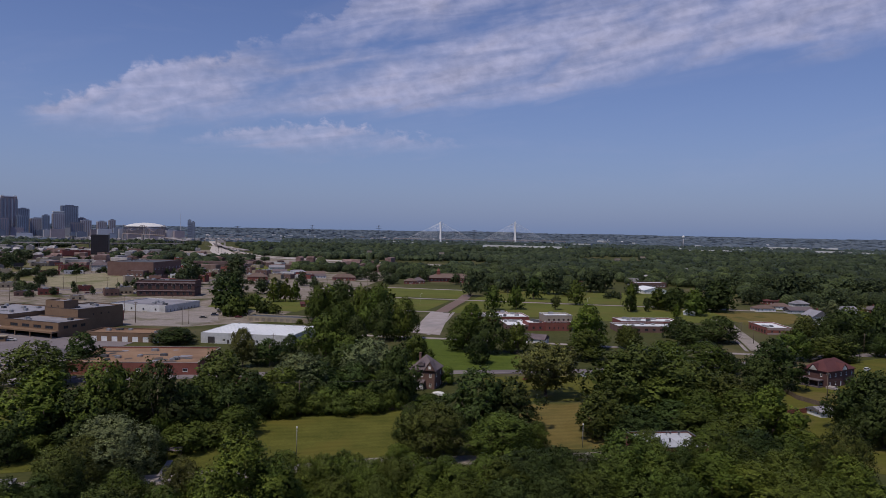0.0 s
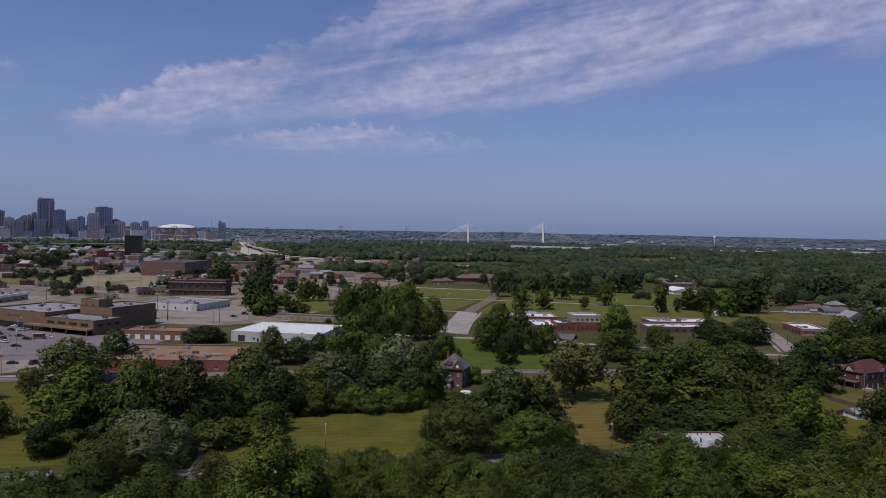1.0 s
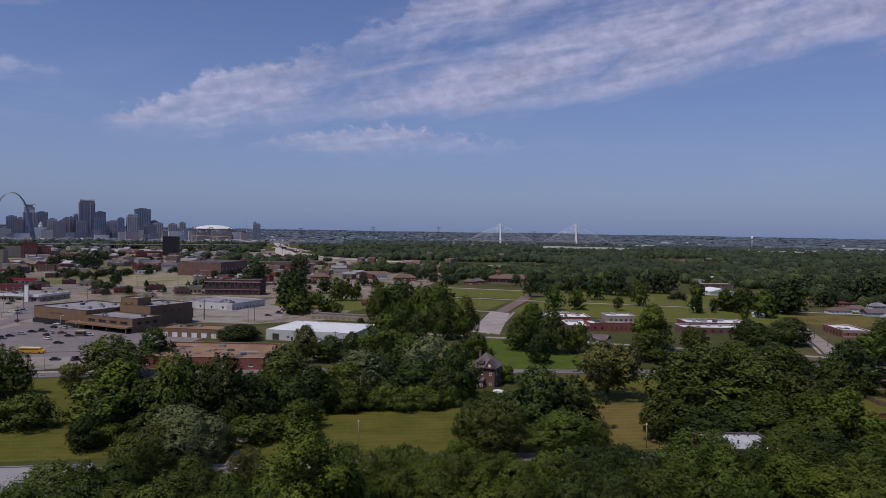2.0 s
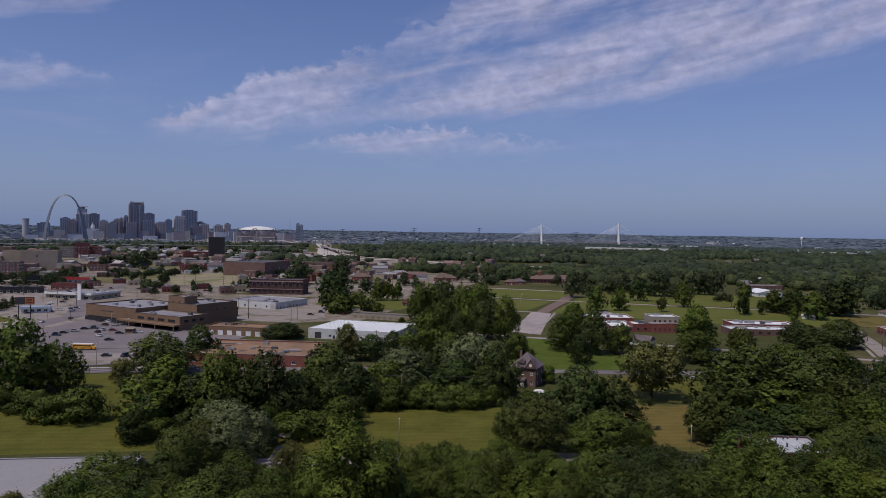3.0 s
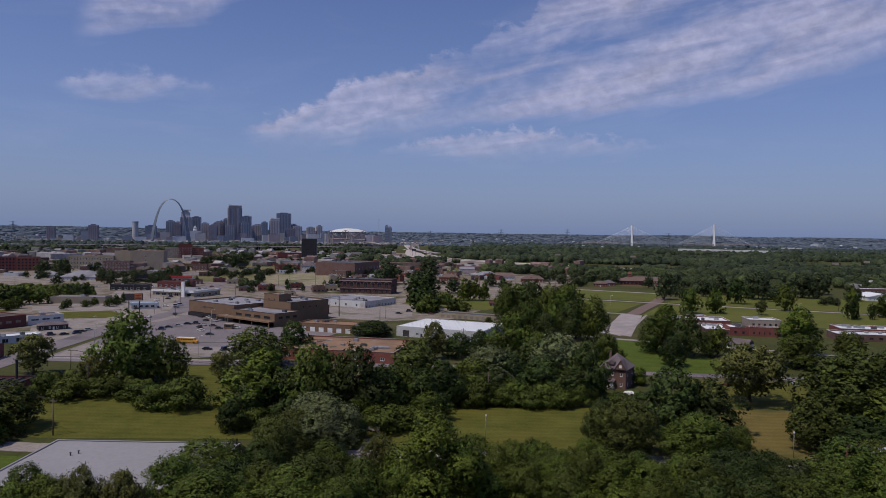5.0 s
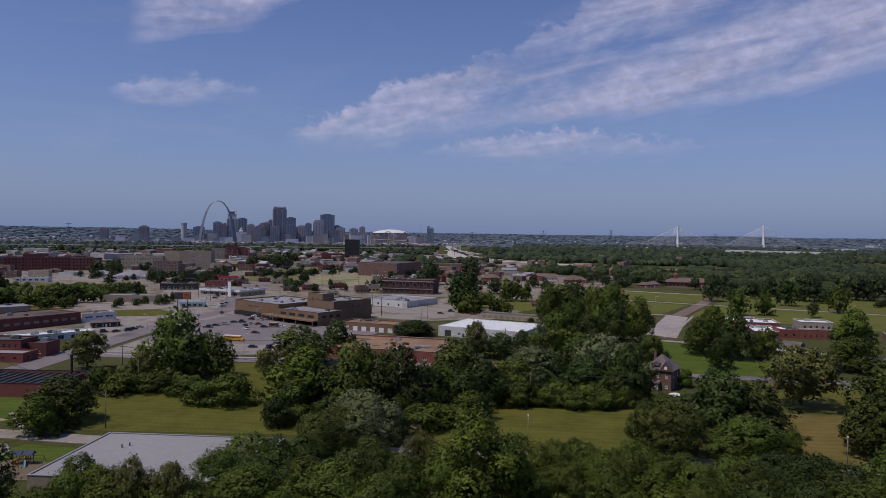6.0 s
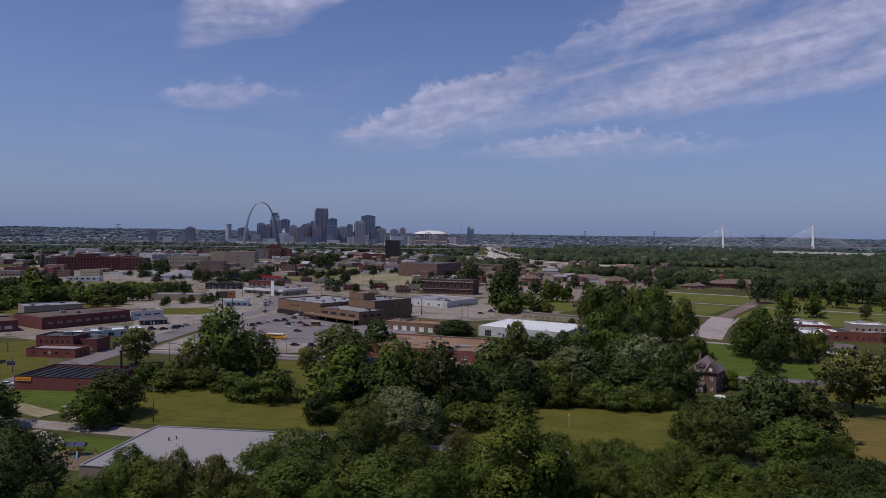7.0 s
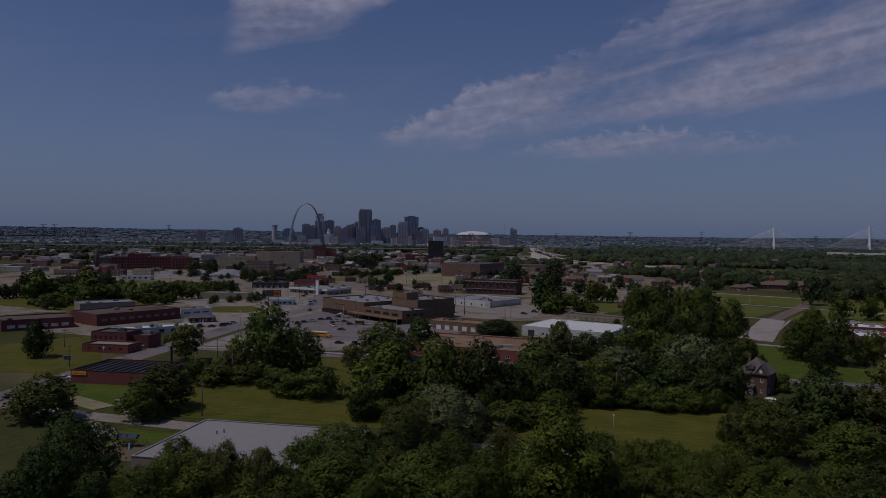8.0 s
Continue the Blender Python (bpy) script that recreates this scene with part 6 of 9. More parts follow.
for k in range(8):
    child("roof_vent", Solid().tube((5 + k * 5.6, 37.5, 5.6), (5 + k * 5.6, 37.5, 6.3), 0.35, 0.35, 8).tube((5 + k * 5.6, 37.5, 6.3), (5 + k * 5.6, 37.5, 6.45), 0.5, 0.2, 8).mesh("roof_vent", STEEL), depot)

shop("pale_store", -246, 521, -15, 47, 42, 4.6, PALE, ROOF_GREY, "pale blue-grey painted flat-roofed store", front=row_of(47, 4, 1.4, 1.3, 1.4, 3), right=row_of(42, 10, 0.7, 0.3, 1.6), frame_mat=BLACK, units=4, seed=10)
arcade = shop("arcaded_building", -273, 628, 5, 50, 22, 13.2, DARK_BRICK, ROOF_DARK, "ornate dark red brick block with arched windows", front=row_of(50, 7, 3.2, 6.2, 3.8, 1) + row_of(50, 9, 3.0, 1, 2.8, 1), right=row_of(22, 5, 1.6, 6, 2.4), frame_mat=PURPLE, coping=PURPLE, units=3, seed=11)
child("cornice", Solid().box(-0.9, -0.9, 11.6, 50.9, -0.02, 12.4).box(-0.5, -0.5, 4.6, 50.5, -0.02, 5.1).mesh("cornice", PINK), arcade)
for k in range(7):
    px = 1 + 48 / 7 * (k + 0.5)
    hood = Solid()
    for i in range(6):
        a0, a1 = math.pi * i / 6, math.pi * (i + 1) / 6
        hood.add([(px + math.cos(q) * r, y, 9.4 + math.sin(q) * r) for y in (-0.35, -0.02) for q, r in ((a0, 1.7), (a1, 1.7), (a1, 2.2), (a0, 2.2))], [(0, 1, 2, 3), (4, 7, 6, 5), (3, 2, 6, 7), (0, 4, 5, 1), (1, 5, 6, 2), (0, 3, 7, 4)])
    child("arch_hood", hood.mesh("arch_hood", PINK), arcade)
big = shop("brick_warehouse", -415, 871, -3, 58, 80, 17, PURPLE, ROOF_DARK, "large windowless weathered brick warehouse", right=row_of(80, 8, 2, 8, 2.4), units=6, seed=12)
block(big, 30, -14, 22, 13.9, 7, PURPLE, ROOF_GREY, front=row_of(22, 4, 2, 2, 2))
shop("dark_apartment_tower", -732, 1463, 20, 33, 26, 41, NEAR_BLACK, ROOF_DARK, "dark brown high-rise block with rows of small windows", front=[o for k in range(11) for o in row_of(33, 8, 2.2, 2.0 + k * 3.55, 1.6)], frame_mat=NEAR_BLACK, units=3, seed=13)
house("brick_hall", -474, 948, 22, 20, 15, 8, 15, "hip", PALE, SHINGLE, "pale hall with a steep grey hipped roof", 2, False, category="building")
inst = base("brick_hospital", -913, 1224, 34, 0, "red brick institution with tan wing", "building")
block(inst, 0, 0, 26, 28, 21, GREY_TAN, ROOF_GREY, front=[o for k in range(5) for o in row_of(26, 7, 2.2, 1.6 + k * 3.8, 1.9)])
block(inst, 26.02, -2, 26, 30, 28, MAROON, ROOF_DARK, front=[o for k in range(5) for o in row_of(26, 5, 2, 2 + k * 4.6, 2.2)])
block(inst, 52.04, 10, 22, 28, 21, DEEP_RED, ROOF_DARK, front=[o for k in range(5) for o in row_of(22, 5, 1.8, 1.6 + k * 3.8, 1.9)])
bank = base("tan_office_block", -702, 864, 28, 0, "tall windowless tan masonry block with a paler wing", "building")
block(bank, 0, 0, 45, 34, 26.5, GREY_TAN, ROOF_TAN, front=[(19, 6, 21.5, 8.5), (19, 12, 21.5, 14.5), (19, 18, 21.5, 20.5)], units=3, seed=14)
block(bank, -23, 9, 22.9, 30, 26, TAN, ROOF_TAN, units=2, seed=15)
shop("old_brick_block", -649, 748, 26, 32, 20, 16.8, PURPLE, ROOF_GREY, "weathered four-storey brick block with many windows", front=[o for k in range(4) for o in row_of(32, 9, 1.7, 1.5 + k * 4, 2.1)], right=[o for k in range(4) for o in row_of(20, 5, 1.7, 1.5 + k * 4, 2.1)], units=3, seed=16)
shop("stone_school", -775, 825, 28, 60, 18, 19, TAN, ROOF_GREY, "pale tan stone building with tall windows", front=[o for k in range(3) for o in row_of(60, 16, 1.7, 1.5 + k * 6, 3.6)], units=2, seed=17)
shop("dark_store", -480, 563, 23, 34, 14, 5.2, NEAR_BLACK, ROOF_DARK, "low black-fronted store with a flat roof", front=row_of(34, 6, 3, 0.8, 2.2), units=3, seed=18)
market = shop("market_store", -412, 536, -4, 44, 36, 5.0, TAN, ROOF_GREY, "low store with a pale white fascia band", front=row_of(44, 6, 4.5, 0.6, 2.4, 2), right=row_of(36, 4, 3.6, 0.5, 2, 2), units=7, seed=19)
child("fascia", Solid().box(-0.5, -1.2, 4.0, 44.6, -0.05, 5.8).box(44.05, -0.05, 4.0, 45.2, 36, 5.8).mesh("fascia", WHITE), market, label="white fascia band")
shop("red_store", -465, 612, 20, 34, 14, 5.6, DEEP_RED, ROOF_DARK, "dark red brick store behind the market", front=row_of(34, 6, 2.4, 1, 2), units=4, seed=20)
diner = shop("red_roofed_diner", -508, 686, 25, 26, 15, 4.4, PALE, BRIGHT_RED, "small building with a bright red roof band", front=row_of(26, 5, 2.6, 0.9, 2), units=2, seed=21)
child("fascia", Solid().box(-0.6, -0.9, 3.6, 26.6, -0.05, 6.0).mesh("fascia", BRIGHT_RED), diner)
sign = base("sign_pylon", -377, 530, -4, 0, "tall white sign pylon", "sign")
child("slab", Solid().box(-1.6, -0.4, 0, 1.6, 0.4, 13.5).mesh("slab", WHITE), sign)
child("cap", Solid().box(-1.9, -0.6, 13.5, 1.9, 0.6, 14.0).mesh("cap", STEEL), sign)
gas = shop("gas_station", -357, 440, 30, 18, 9, 3.6, WHITE, PALE_BLUE, "small pale blue and white filling station", front=row_of(18, 4, 2.4, 0.8, 1.8, 1), units=1, seed=22)
child("fascia", Solid().box(-0.6, -2.2, 3.2, 18.6, -0.05, 4.6).mesh("fascia", PALE_BLUE), gas)
shop("low_shed_row", -132, 474, -12, 46, 13, 2.8, TAN, ROOF_DARK, "long low tan shed with a dark roof", doors=row_of(46, 10, 2.6, 0.1, 2.1, 1), door_mat=GREY_TAN)
house("brick_shed", -114, 564, 14, 9, 6, 2.4, 4.0, "gable", RED, SHINGLE_RED, "small red brick shed with gable", 1, False, category="shed")

# school and brick blocks beyond the brick-paved street
school = base("school", 22, 489, 6, 0, "low school with pale roofs and red brick walls", "building")
block(school, 0, 0, 38, 24, 3.4, DEEP_RED, ROOF_WHITE, front=row_of(38, 8, 2.2, 1.0, 1.4, 1), frame_mat=PURPLE, coping=PALE, units=8, seed=23)
block(school, 14, 24.05, 14, 9, 3.4, DEEP_RED, ROOF_WHITE, coping=PALE, units=2, seed=23)
block(school, 15, -40, 15, 30, 2.8, PURPLE, ROOF_WHITE, front=row_of(15, 4, 1.6, 0.9, 1.3, 1), frame_mat=PURPLE, coping=PALE, units=4, seed=24)
gym = base("gymnasium", 66, 457, 8, 0, "red and tan brick gymnasium with arched windows", "building")
block(gym, 0, 0, 18, 15, 8.8, GREY_TAN, ROOF_WHITE, front=row_of(18, 5, 1.4, 5.9, 1.3, 1), right=row_of(15, 4, 1.4, 5.9, 1.3, 1), frame_mat=PURPLE, coping=PALE, units=1, seed=25)
block(gym, -1, -5.05, 17, 5, 5.0, RED, ROOF_WHITE, front=row_of(17, 5, 0.9, 1.2, 1.5, 1), frame_mat=PURPLE, coping=PALE)
block(gym, -12, -4, 10.9, 16, 4.6, DEEP_RED, ROOF_WHITE, front=row_of(11, 2, 1.6, 1.2, 1.5, 1), frame_mat=PURPLE, units=4, seed=22)
east = base("school_wing", 112, 452, 4, 0, "long low school wing with pale white roof", "building")
block(east, 0, 0, 52, 17, 3.4, PURPLE, ROOF_WHITE, front=row_of(52, 10, 2.2, 1.0, 1.4, 1), frame_mat=PURPLE, coping=PALE, units=9, seed=26)
block(east, 8, 18, 40, 20, 4.4, DEEP_RED, ROOF_WHITE, coping=PALE, units=9, seed=27)
house("garage", 46, 402, -25, 12, 9, 2.8, 5.0, "gable", WHITE, SHINGLE, "white garage with a grey gable roof", 1, False, category="shed")
home = house("brick_house", -13, 281, -16, 10.4, 11, 7.6, 12.8, "hip", PURPLE, SHINGLE, "two-storey brick house with a steep grey-purple hipped roof", 2, False)
child("porch_roof", Solid().add([(-0.4, -3.0, 2.7), (6.6, -3.0, 2.7), (6.6, -0.03, 3.7), (-0.4, -0.03, 3.7), (-0.4, -3.0, 2.5), (6.6, -3.0, 2.5), (6.6, -0.03, 3.5), (-0.4, -0.03, 3.5)], [(0, 1, 2, 3), (7, 6, 5, 4), (4, 5, 1, 0), (5, 6, 2, 1), (7, 4, 0, 3)]).mesh("porch_roof", SHINGLE), home)
child("porch_floor", Solid().box(-0.2, -2.8, 0, 6.4, -0.04, 0.5).mesh("porch_floor", CONCRETE), home)
for px in (-0.1, 2.1, 4.2, 6.2):
    child("porch_post", Solid().box(px, -2.75, 0.5, px + 0.16, -2.59, 2.52).mesh("porch_post", WHITE), home)
child("porch_wall", Solid().box(2.2, -2.6, 0.5, 4.1, -2.5, 1.7).box(4.4, -2.6, 0.5, 6.1, -2.5, 2.4).box(-0.05, -2.5, 0.5, 0.05, -0.05, 2.5).mesh("porch_wall", WHITE), home, label="white panelled porch wall")
child("railing", Solid().box(0.08, -2.7, 1.2, 6.2, -2.62, 1.3).box(0.08, -2.7, 0.6, 6.2, -2.62, 0.68).box(0.08, -2.68, 0.68, 6.2, -2.65, 1.2).mesh("railing", WHITE), home, label="white timber porch railing")
child("dormer", Solid().add([(3.4, 0.2, 9.0), (5.8, 0.2, 9.0), (5.8, 0.2, 10.0), (3.4, 0.2, 10.0), (4.6, 0.2, 10.8), (3.4, 3.2, 10.0), (5.8, 3.2, 10.0), (4.6, 3.2, 10.8), (3.4, 2.0, 9.0), (5.8, 2.0, 9.0)], [(0, 1, 2, 4, 3), (3, 4, 7, 5), (4, 2, 6, 7), (0, 3, 5, 8), (1, 9, 6, 2)]).mesh("dormer", SHINGLE), home)
gable = Solid().add([(6.4, -0.6, 7.4), (10.6, -0.6, 7.4), (8.5, -0.6, 10.6)], [(0, 1, 2)])
child("gable", gable.mesh("gable", PURPLE), home)
child("gable_window", Solid().box(8.0, -0.68, 8.0, 9.0, -0.62, 9.1).mesh("gable_window", WHITE), home)
child("gable_roof", Solid().add([(6.0, -0.8, 7.2), (8.5, -0.8, 11.0), (11.0, -0.8, 7.2), (8.5, 4.4, 11.0), (6.0, 1.2, 7.5), (11.0, 1.2, 7.5)], [(0, 1, 3, 4), (1, 2, 5, 3)]).mesh("gable_roof", SHINGLE), home)
child("chimney", Solid().box(1.8, 6.5, 9.0, 2.6, 7.3, 12.9).box(1.7, 6.4, 12.9, 2.7, 7.4, 13.1).mesh("chimney", PURPLE), home)
rest = base("nursing_home", -18, 872, 6, 0, "low red brick building with a brown hipped roof", "building")
block(rest, 0, 0, 54, 22, 4.4, RED, SHINGLE_BROWN, front=row_of(54, 12, 1.6, 1.1, 1.7, 1))
child("roof", roof_shape(56, 24, 4.8, 9.5, "hip").mesh("roof", SHINGLE_BROWN), rest, (-1, -1, 0.2))
block(rest, 26, -12, 24, 11.9, 3.6, DEEP_RED, ROOF_WHITE, front=row_of(24, 5, 1.6, 1.0, 1.6, 1))
child("cupola", Solid().box(10, 8, 8, 14, 12, 12.5).add([(9.6, 7.6, 12.5), (14.4, 7.6, 12.5), (14.4, 12.4, 12.5), (9.6, 12.4, 12.5), (12, 10, 16)], [(0, 1, 4), (1, 2, 4), (2, 3, 4), (3, 0, 4)]).mesh("cupola", RED), rest)
house("brick_cottage", -136, 862, 8, 28, 13, 4, 8, "hip", RED, SHINGLE_BROWN, "low brick cottage with a brown hipped roof", 1, False)
house("brick_cottage", -46, 826, 8, 15, 11, 3.6, 6.5, "hip", RED, SHINGLE_BROWN, "low brick cottage with a brown hipped roof", 1, False)
house("hangar", 212, 750, 14, 27, 26, 4.0, 7.0, "gable_front", WHITE, ROOF_WHITE, "white metal shed with a low gable", 1, False, category="shed")
shop("brick_depot", 227, 836, 14, 40, 15, 5.4, PURPLE, ROOF_WHITE, "long weathered brick depot with a white roof", front=row_of(40, 9, 2, 1.4, 2, 1))
shop("brick_school_block", 130, 818, 10, 34, 15, 6, DEEP_RED, ROOF_DARK, "dark brick block behind trees", front=row_of(34, 8, 1.8, 1.4, 2, 1))
house("white_cottage", 189, 557, -18, 9, 8, 2.6, 4.4, "gable_front", WHITE, ROOF_WHITE, "small white cottage with a white roof", 1, False)
corner = shop("corner_store", 208, 454, -2, 16, 30, 4.0, RED, ROOF_WHITE, "brick corner store with a white flat roof", front=row_of(16, 3, 1.2, 1.4, 1.4, 1), left=row_of(30, 6, 2.4, 0.6, 2.2, 1), frame_mat=PURPLE, coping=PALE, units=3, seed=28)
child("render_coat", Solid().box(0.3, -0.06, 0.1, 15.7, -0.012, 1.2).box(0.3, -0.06, 3.0, 15.7, -0.012, 4.5).mesh("render_coat", PINK), corner)
house("bungalow", 285, 614, -8, 16, 10, 3.0, 5.6, "hip", WHITE, SHINGLE_BROWN, "white bungalow with a brown roof", 1, False)
house("bungalow", 285, 582, 4, 21, 11, 3.0, 5.4, "gable", PALE, SHINGLE, "long bungalow with a dark grey roof", 1, False)
house("white_house", 266, 509, 8, 13, 13, 6.2, 10.2, "gable_front", PALE, ROOF_GREY, "two-storey white house with a grey gable roof", 2, True)
house("bungalow", 300, 660, 0, 18, 12, 3.2, 6.0, "hip", RED, SHINGLE_RED, "brick bungalow with a reddish roof", 1, True)
for k, (x, y, w, d) in enumerate(((262, 592, 17, 10), (330, 590, 19, 12), (362, 600, 14, 10), (345, 545, 16, 11), (318, 640, 15, 10), (395, 590, 15, 11))):
    house("bungalow", x, y, 6 + 5 * (k % 3), w, d, 3.0, 5.6, ("hip", "gable")[k % 2], (WHITE, PALE, RED)[k % 3], (SHINGLE_BROWN, ROOF_GREY, SHINGLE)[k % 3], ("white sided", "pale sided", "red brick")[k % 3] + " bungalow with a " + ("brown", "pale grey", "dark grey")[k % 3] + " roof among trees", 1, k % 2 == 0, group="bungalows")
villa = house("red_roofed_house", 161, 295, 31, 20, 11, 7.0, 11.0, "hip", DARK_BRICK, SHINGLE_RED, "dark brick house with a deep red hipped roof", 2, False)
front_gable = Solid().add([(9.4, -0.72, 6.8), (13.4, -0.72, 6.8), (11.4, -0.72, 9.0)], [(0, 1, 2)])
child("gable", front_gable.box(10.9, -0.8, 7.2, 11.9, -0.74, 8.1).mesh("gable", PALE), villa)
child("gable_roof", Solid().add([(8.9, -0.9, 6.6), (11.4, -0.9, 9.5), (13.9, -0.9, 6.6), (11.4, 3.6, 9.5), (8.9, 1.0, 6.9), (13.9, 1.0, 6.9)], [(0, 1, 3, 4), (1, 2, 5, 3)]).mesh("gable_roof", SHINGLE_RED), villa)
side_gable = Solid().add([(-0.72, 4.0, 6.8), (-0.72, 8.0, 6.8), (-0.72, 6.0, 9.0)], [(0, 1, 2)])
child("gable", side_gable.box(-0.8, 5.5, 7.2, -0.74, 6.5, 8.1).mesh("gable", PALE), villa)
child("gable_roof", Solid().add([(-0.9, 3.5, 6.6), (-0.9, 6.0, 9.5), (-0.9, 8.5, 6.6), (3.6, 6.0, 9.5), (1.0, 3.5, 6.9), (1.0, 8.5, 6.9)], [(0, 1, 3, 4), (1, 2, 5, 3)]).mesh("gable_roof", SHINGLE_RED), villa)
child("porch", Solid().box(-3.6, 1.5, 2.9, -0.05, 10.6, 3.2).box(-3.6, 1.5, 0, -0.05, 10.6, 0.5).box(-3.5, 1.7, 0.5, -3.2, 2.0, 2.9).box(-3.5, 10.1, 0.5, -3.2, 10.4, 2.9).box(-3.5, 5.8, 0.5, -3.2, 6.1, 2.9).mesh("porch", SHINGLE), villa)
child("steps", Solid().box(-1.2, -3.0, 0, 2.4, -0.05, 0.9).box(-0.6, -4.2, 0, 1.8, -3.05, 0.45).mesh("steps", CONCRETE), villa)
house("garden_shed", 132.1, 245.5, 14, 5.6, 6.6, 2.3, 3.4, "gable", WHITE, ROOF_GREY, "small white garden shed with a grey roof", 1, False, category="shed")
flats = shop("flat_block", 53, 181, 6, 18, 15, 7.4, DEEP_RED, ROOF_DULL, "two-storey brick apartment block with a dull white roof", front=row_of(18, 4, 1.2, 4.6, 1.5, 1) + row_of(18, 4, 1.2, 1.2, 1.5, 1), right=row_of(15, 3, 1.2, 4.6, 1.5, 1), parapet=0.35, coping=ROOF_DARK)
for k, (ux, uy) in enumerate(((4.0, 13.4), (7.5, 13.6), (11.0, 13.4), (12.2, 13.6), (14.5, 13.2), (9.0, 6.5))):
    child("roof_vent", Solid().tube((ux, uy, 7.4), (ux, uy, 8.0 + 0.1 * (k % 3)), 0.22, 0.22, 8).tube((ux, uy, 8.0 + 0.1 * (k % 3)), (ux, uy, 8.2 + 0.1 * (k % 3)), 0.42, 0.16, 8).mesh("roof_vent", ROOF_DARK), flats)
child("roof_seams", Solid().box(3.5, 0.5, 7.4, 3.62, 14.5, 7.45).box(7.0, 0.5, 7.4, 7.12, 14.5, 7.45).box(10.5, 0.5, 7.4, 10.62, 14.5, 7.45).box(14.0, 0.5, 7.4, 14.12, 14.5, 7.45).mesh("roof_seams", ROOF_GREY), flats)
house("hidden_cottage", -78, 256, 12, 9, 9, 4.0, 7.0, "gable", DEEP_RED, SHINGLE_RED, "small red-roofed cottage deep among trees", 1, False)

for k, (x, y, w, d, eave, ridge) in enumerate(((-231, 830, 23, 14, 5.0, 9.0), (-234, 965, 19, 12, 3.6, 6.6), (-210, 957, 24, 12, 3.4, 6.2), (-180, 925, 23, 13, 3.8, 7.0), (-36, 836, 14, 11, 3.8, 7.0), (-261, 1056, 23, 13, 3.8, 7.0), (-242, 1087, 30, 14, 3.8, 7.0), (-164, 892, 15, 11, 3.2, 5.6))):
    house("row_house", x, y, 12 + k % 3 * 4, w, d, eave, ridge, ("hip", "gable")[k % 2], (RED, PALE, PURPLE, WHITE)[k % 4], (SHINGLE_BROWN, SHINGLE, ROOF_GREY)[k % 3], ("red brick", "pale sided", "weathered brick", "white sided")[k % 4] + " house with a " + ("brown shingle", "grey shingle", "pale grey")[k % 3] + " roof", 1, k % 2 == 0, group="town houses")

# the avenue's brick shops and sheds
shop("brick_factory", -360, 287, 78, 54, 32, 6.4, MAROON, ROOF_BROWN, "long low dark red brick factory", front=row_of(54, 9, 3.4, 2.6, 1.6, 2), frame_mat=PURPLE, glass=GREY_TAN, units=2, seed=30)
shop("brick_factory", -384, 246, 62, 36, 26, 5.6, MAROON, ROOF_BROWN, "low brick factory wing with boarded windows", front=row_of(36, 6, 3.6, 1.6, 1.6, 2), glass=PALE, units=1, seed=31)
shop("grey_workshop", -412, 316, 62, 34, 22, 7.6, GREY_TAN, ROOF_GREY, "grey workshop with white roof vents", front=row_of(34, 6, 2, 3, 1.6, 2), units=4, seed=32)
shop("glass_fronted_shop", -350, 342, 68, 21, 12, 5.0, PALE, ROOF_TAN, "pale shop with dark blue windows", front=row_of(21, 3, 4.6, 2.4, 1.3, 1), glass=GLASS_BLUE, units=1, seed=33)
house("black_shed", -326, 326, 52, 15, 9, 3.2, 4.6, "hip", BLACK, SHINGLE, "low black shed with a brown roof", 1, False, category="shed")
shop("white_roofed_garage", -316, 264, 62, 40, 12, 3.2, PALE, ROOF_WHITE, "low garage with a patched white roof", front=row_of(40, 6, 3, 0.4, 2.2, 1), units=6, seed=34)
chapel = base("brick_chapel", -296, 233, 17, 0, "two-storey dark red brick chapel with low red wing", "building")
block(chapel, 0, 0, 18, 13, 7.4, MAROON, ROOF_DARK, front=row_of(18, 6, 0.9, 4.6, 1.5, 1), right=row_of(13, 4, 0.9, 4.6, 1.5, 1) + row_of(13, 4, 0.9, 1.2, 1.5, 1), frame_mat=MAROON, coping=ROOF_DARK, units=3, seed=35)
block(chapel, 3, -11.05, 23, 11, 3.4, DEEP_RED, ROOF_PAVED, front=row_of(23, 4, 1.6, 1.6, 0.9, 1), right=row_of(11, 2, 1.6, 0.8, 1.8, 1.5), frame_mat=DEEP_RED, coping=RED)
block(chapel, 18.05, 4, 9, 11, 5.8, MAROON, ROOF_DARK, front=row_of(9, 2, 1, 1.4, 1.6, 1), units=1, seed=36)
child("cross", Solid().box(13.9, -11.25, 1.4, 14.2, -11.1, 3.0).box(13.3, -11.25, 2.2, 14.8, -11.1, 2.5).mesh("cross", WHITE), chapel)
bar = shop("low_brick_store", -234.5, 176, 17, 34, 23, 4.0, DEEP_RED, NEAR_BLACK, "low red brick store with a black ribbed roof", units=0, parapet=0.9, coping=BLACK)
for k in range(11):
    child("roof_joist", Solid().box(1 + k * 3.1, 0.5, 4.0, 1.3 + k * 3.1, 22.5, 4.45).mesh("roof_joist", ROOF_DARK), bar)
child("sign_panel", Solid().box(0.6, -0.25, 3.2, 6.4, -0.06, 4.6).mesh("sign_panel", YELLOW), bar, label="orange painted wall sign")
child("sign_bar", Solid().box(1.2, -0.31, 3.7, 3.0, -0.26, 4.1).box(3.4, -0.31, 3.7, 5.8, -0.26, 4.1).mesh("sign_bar", ORANGE), bar)
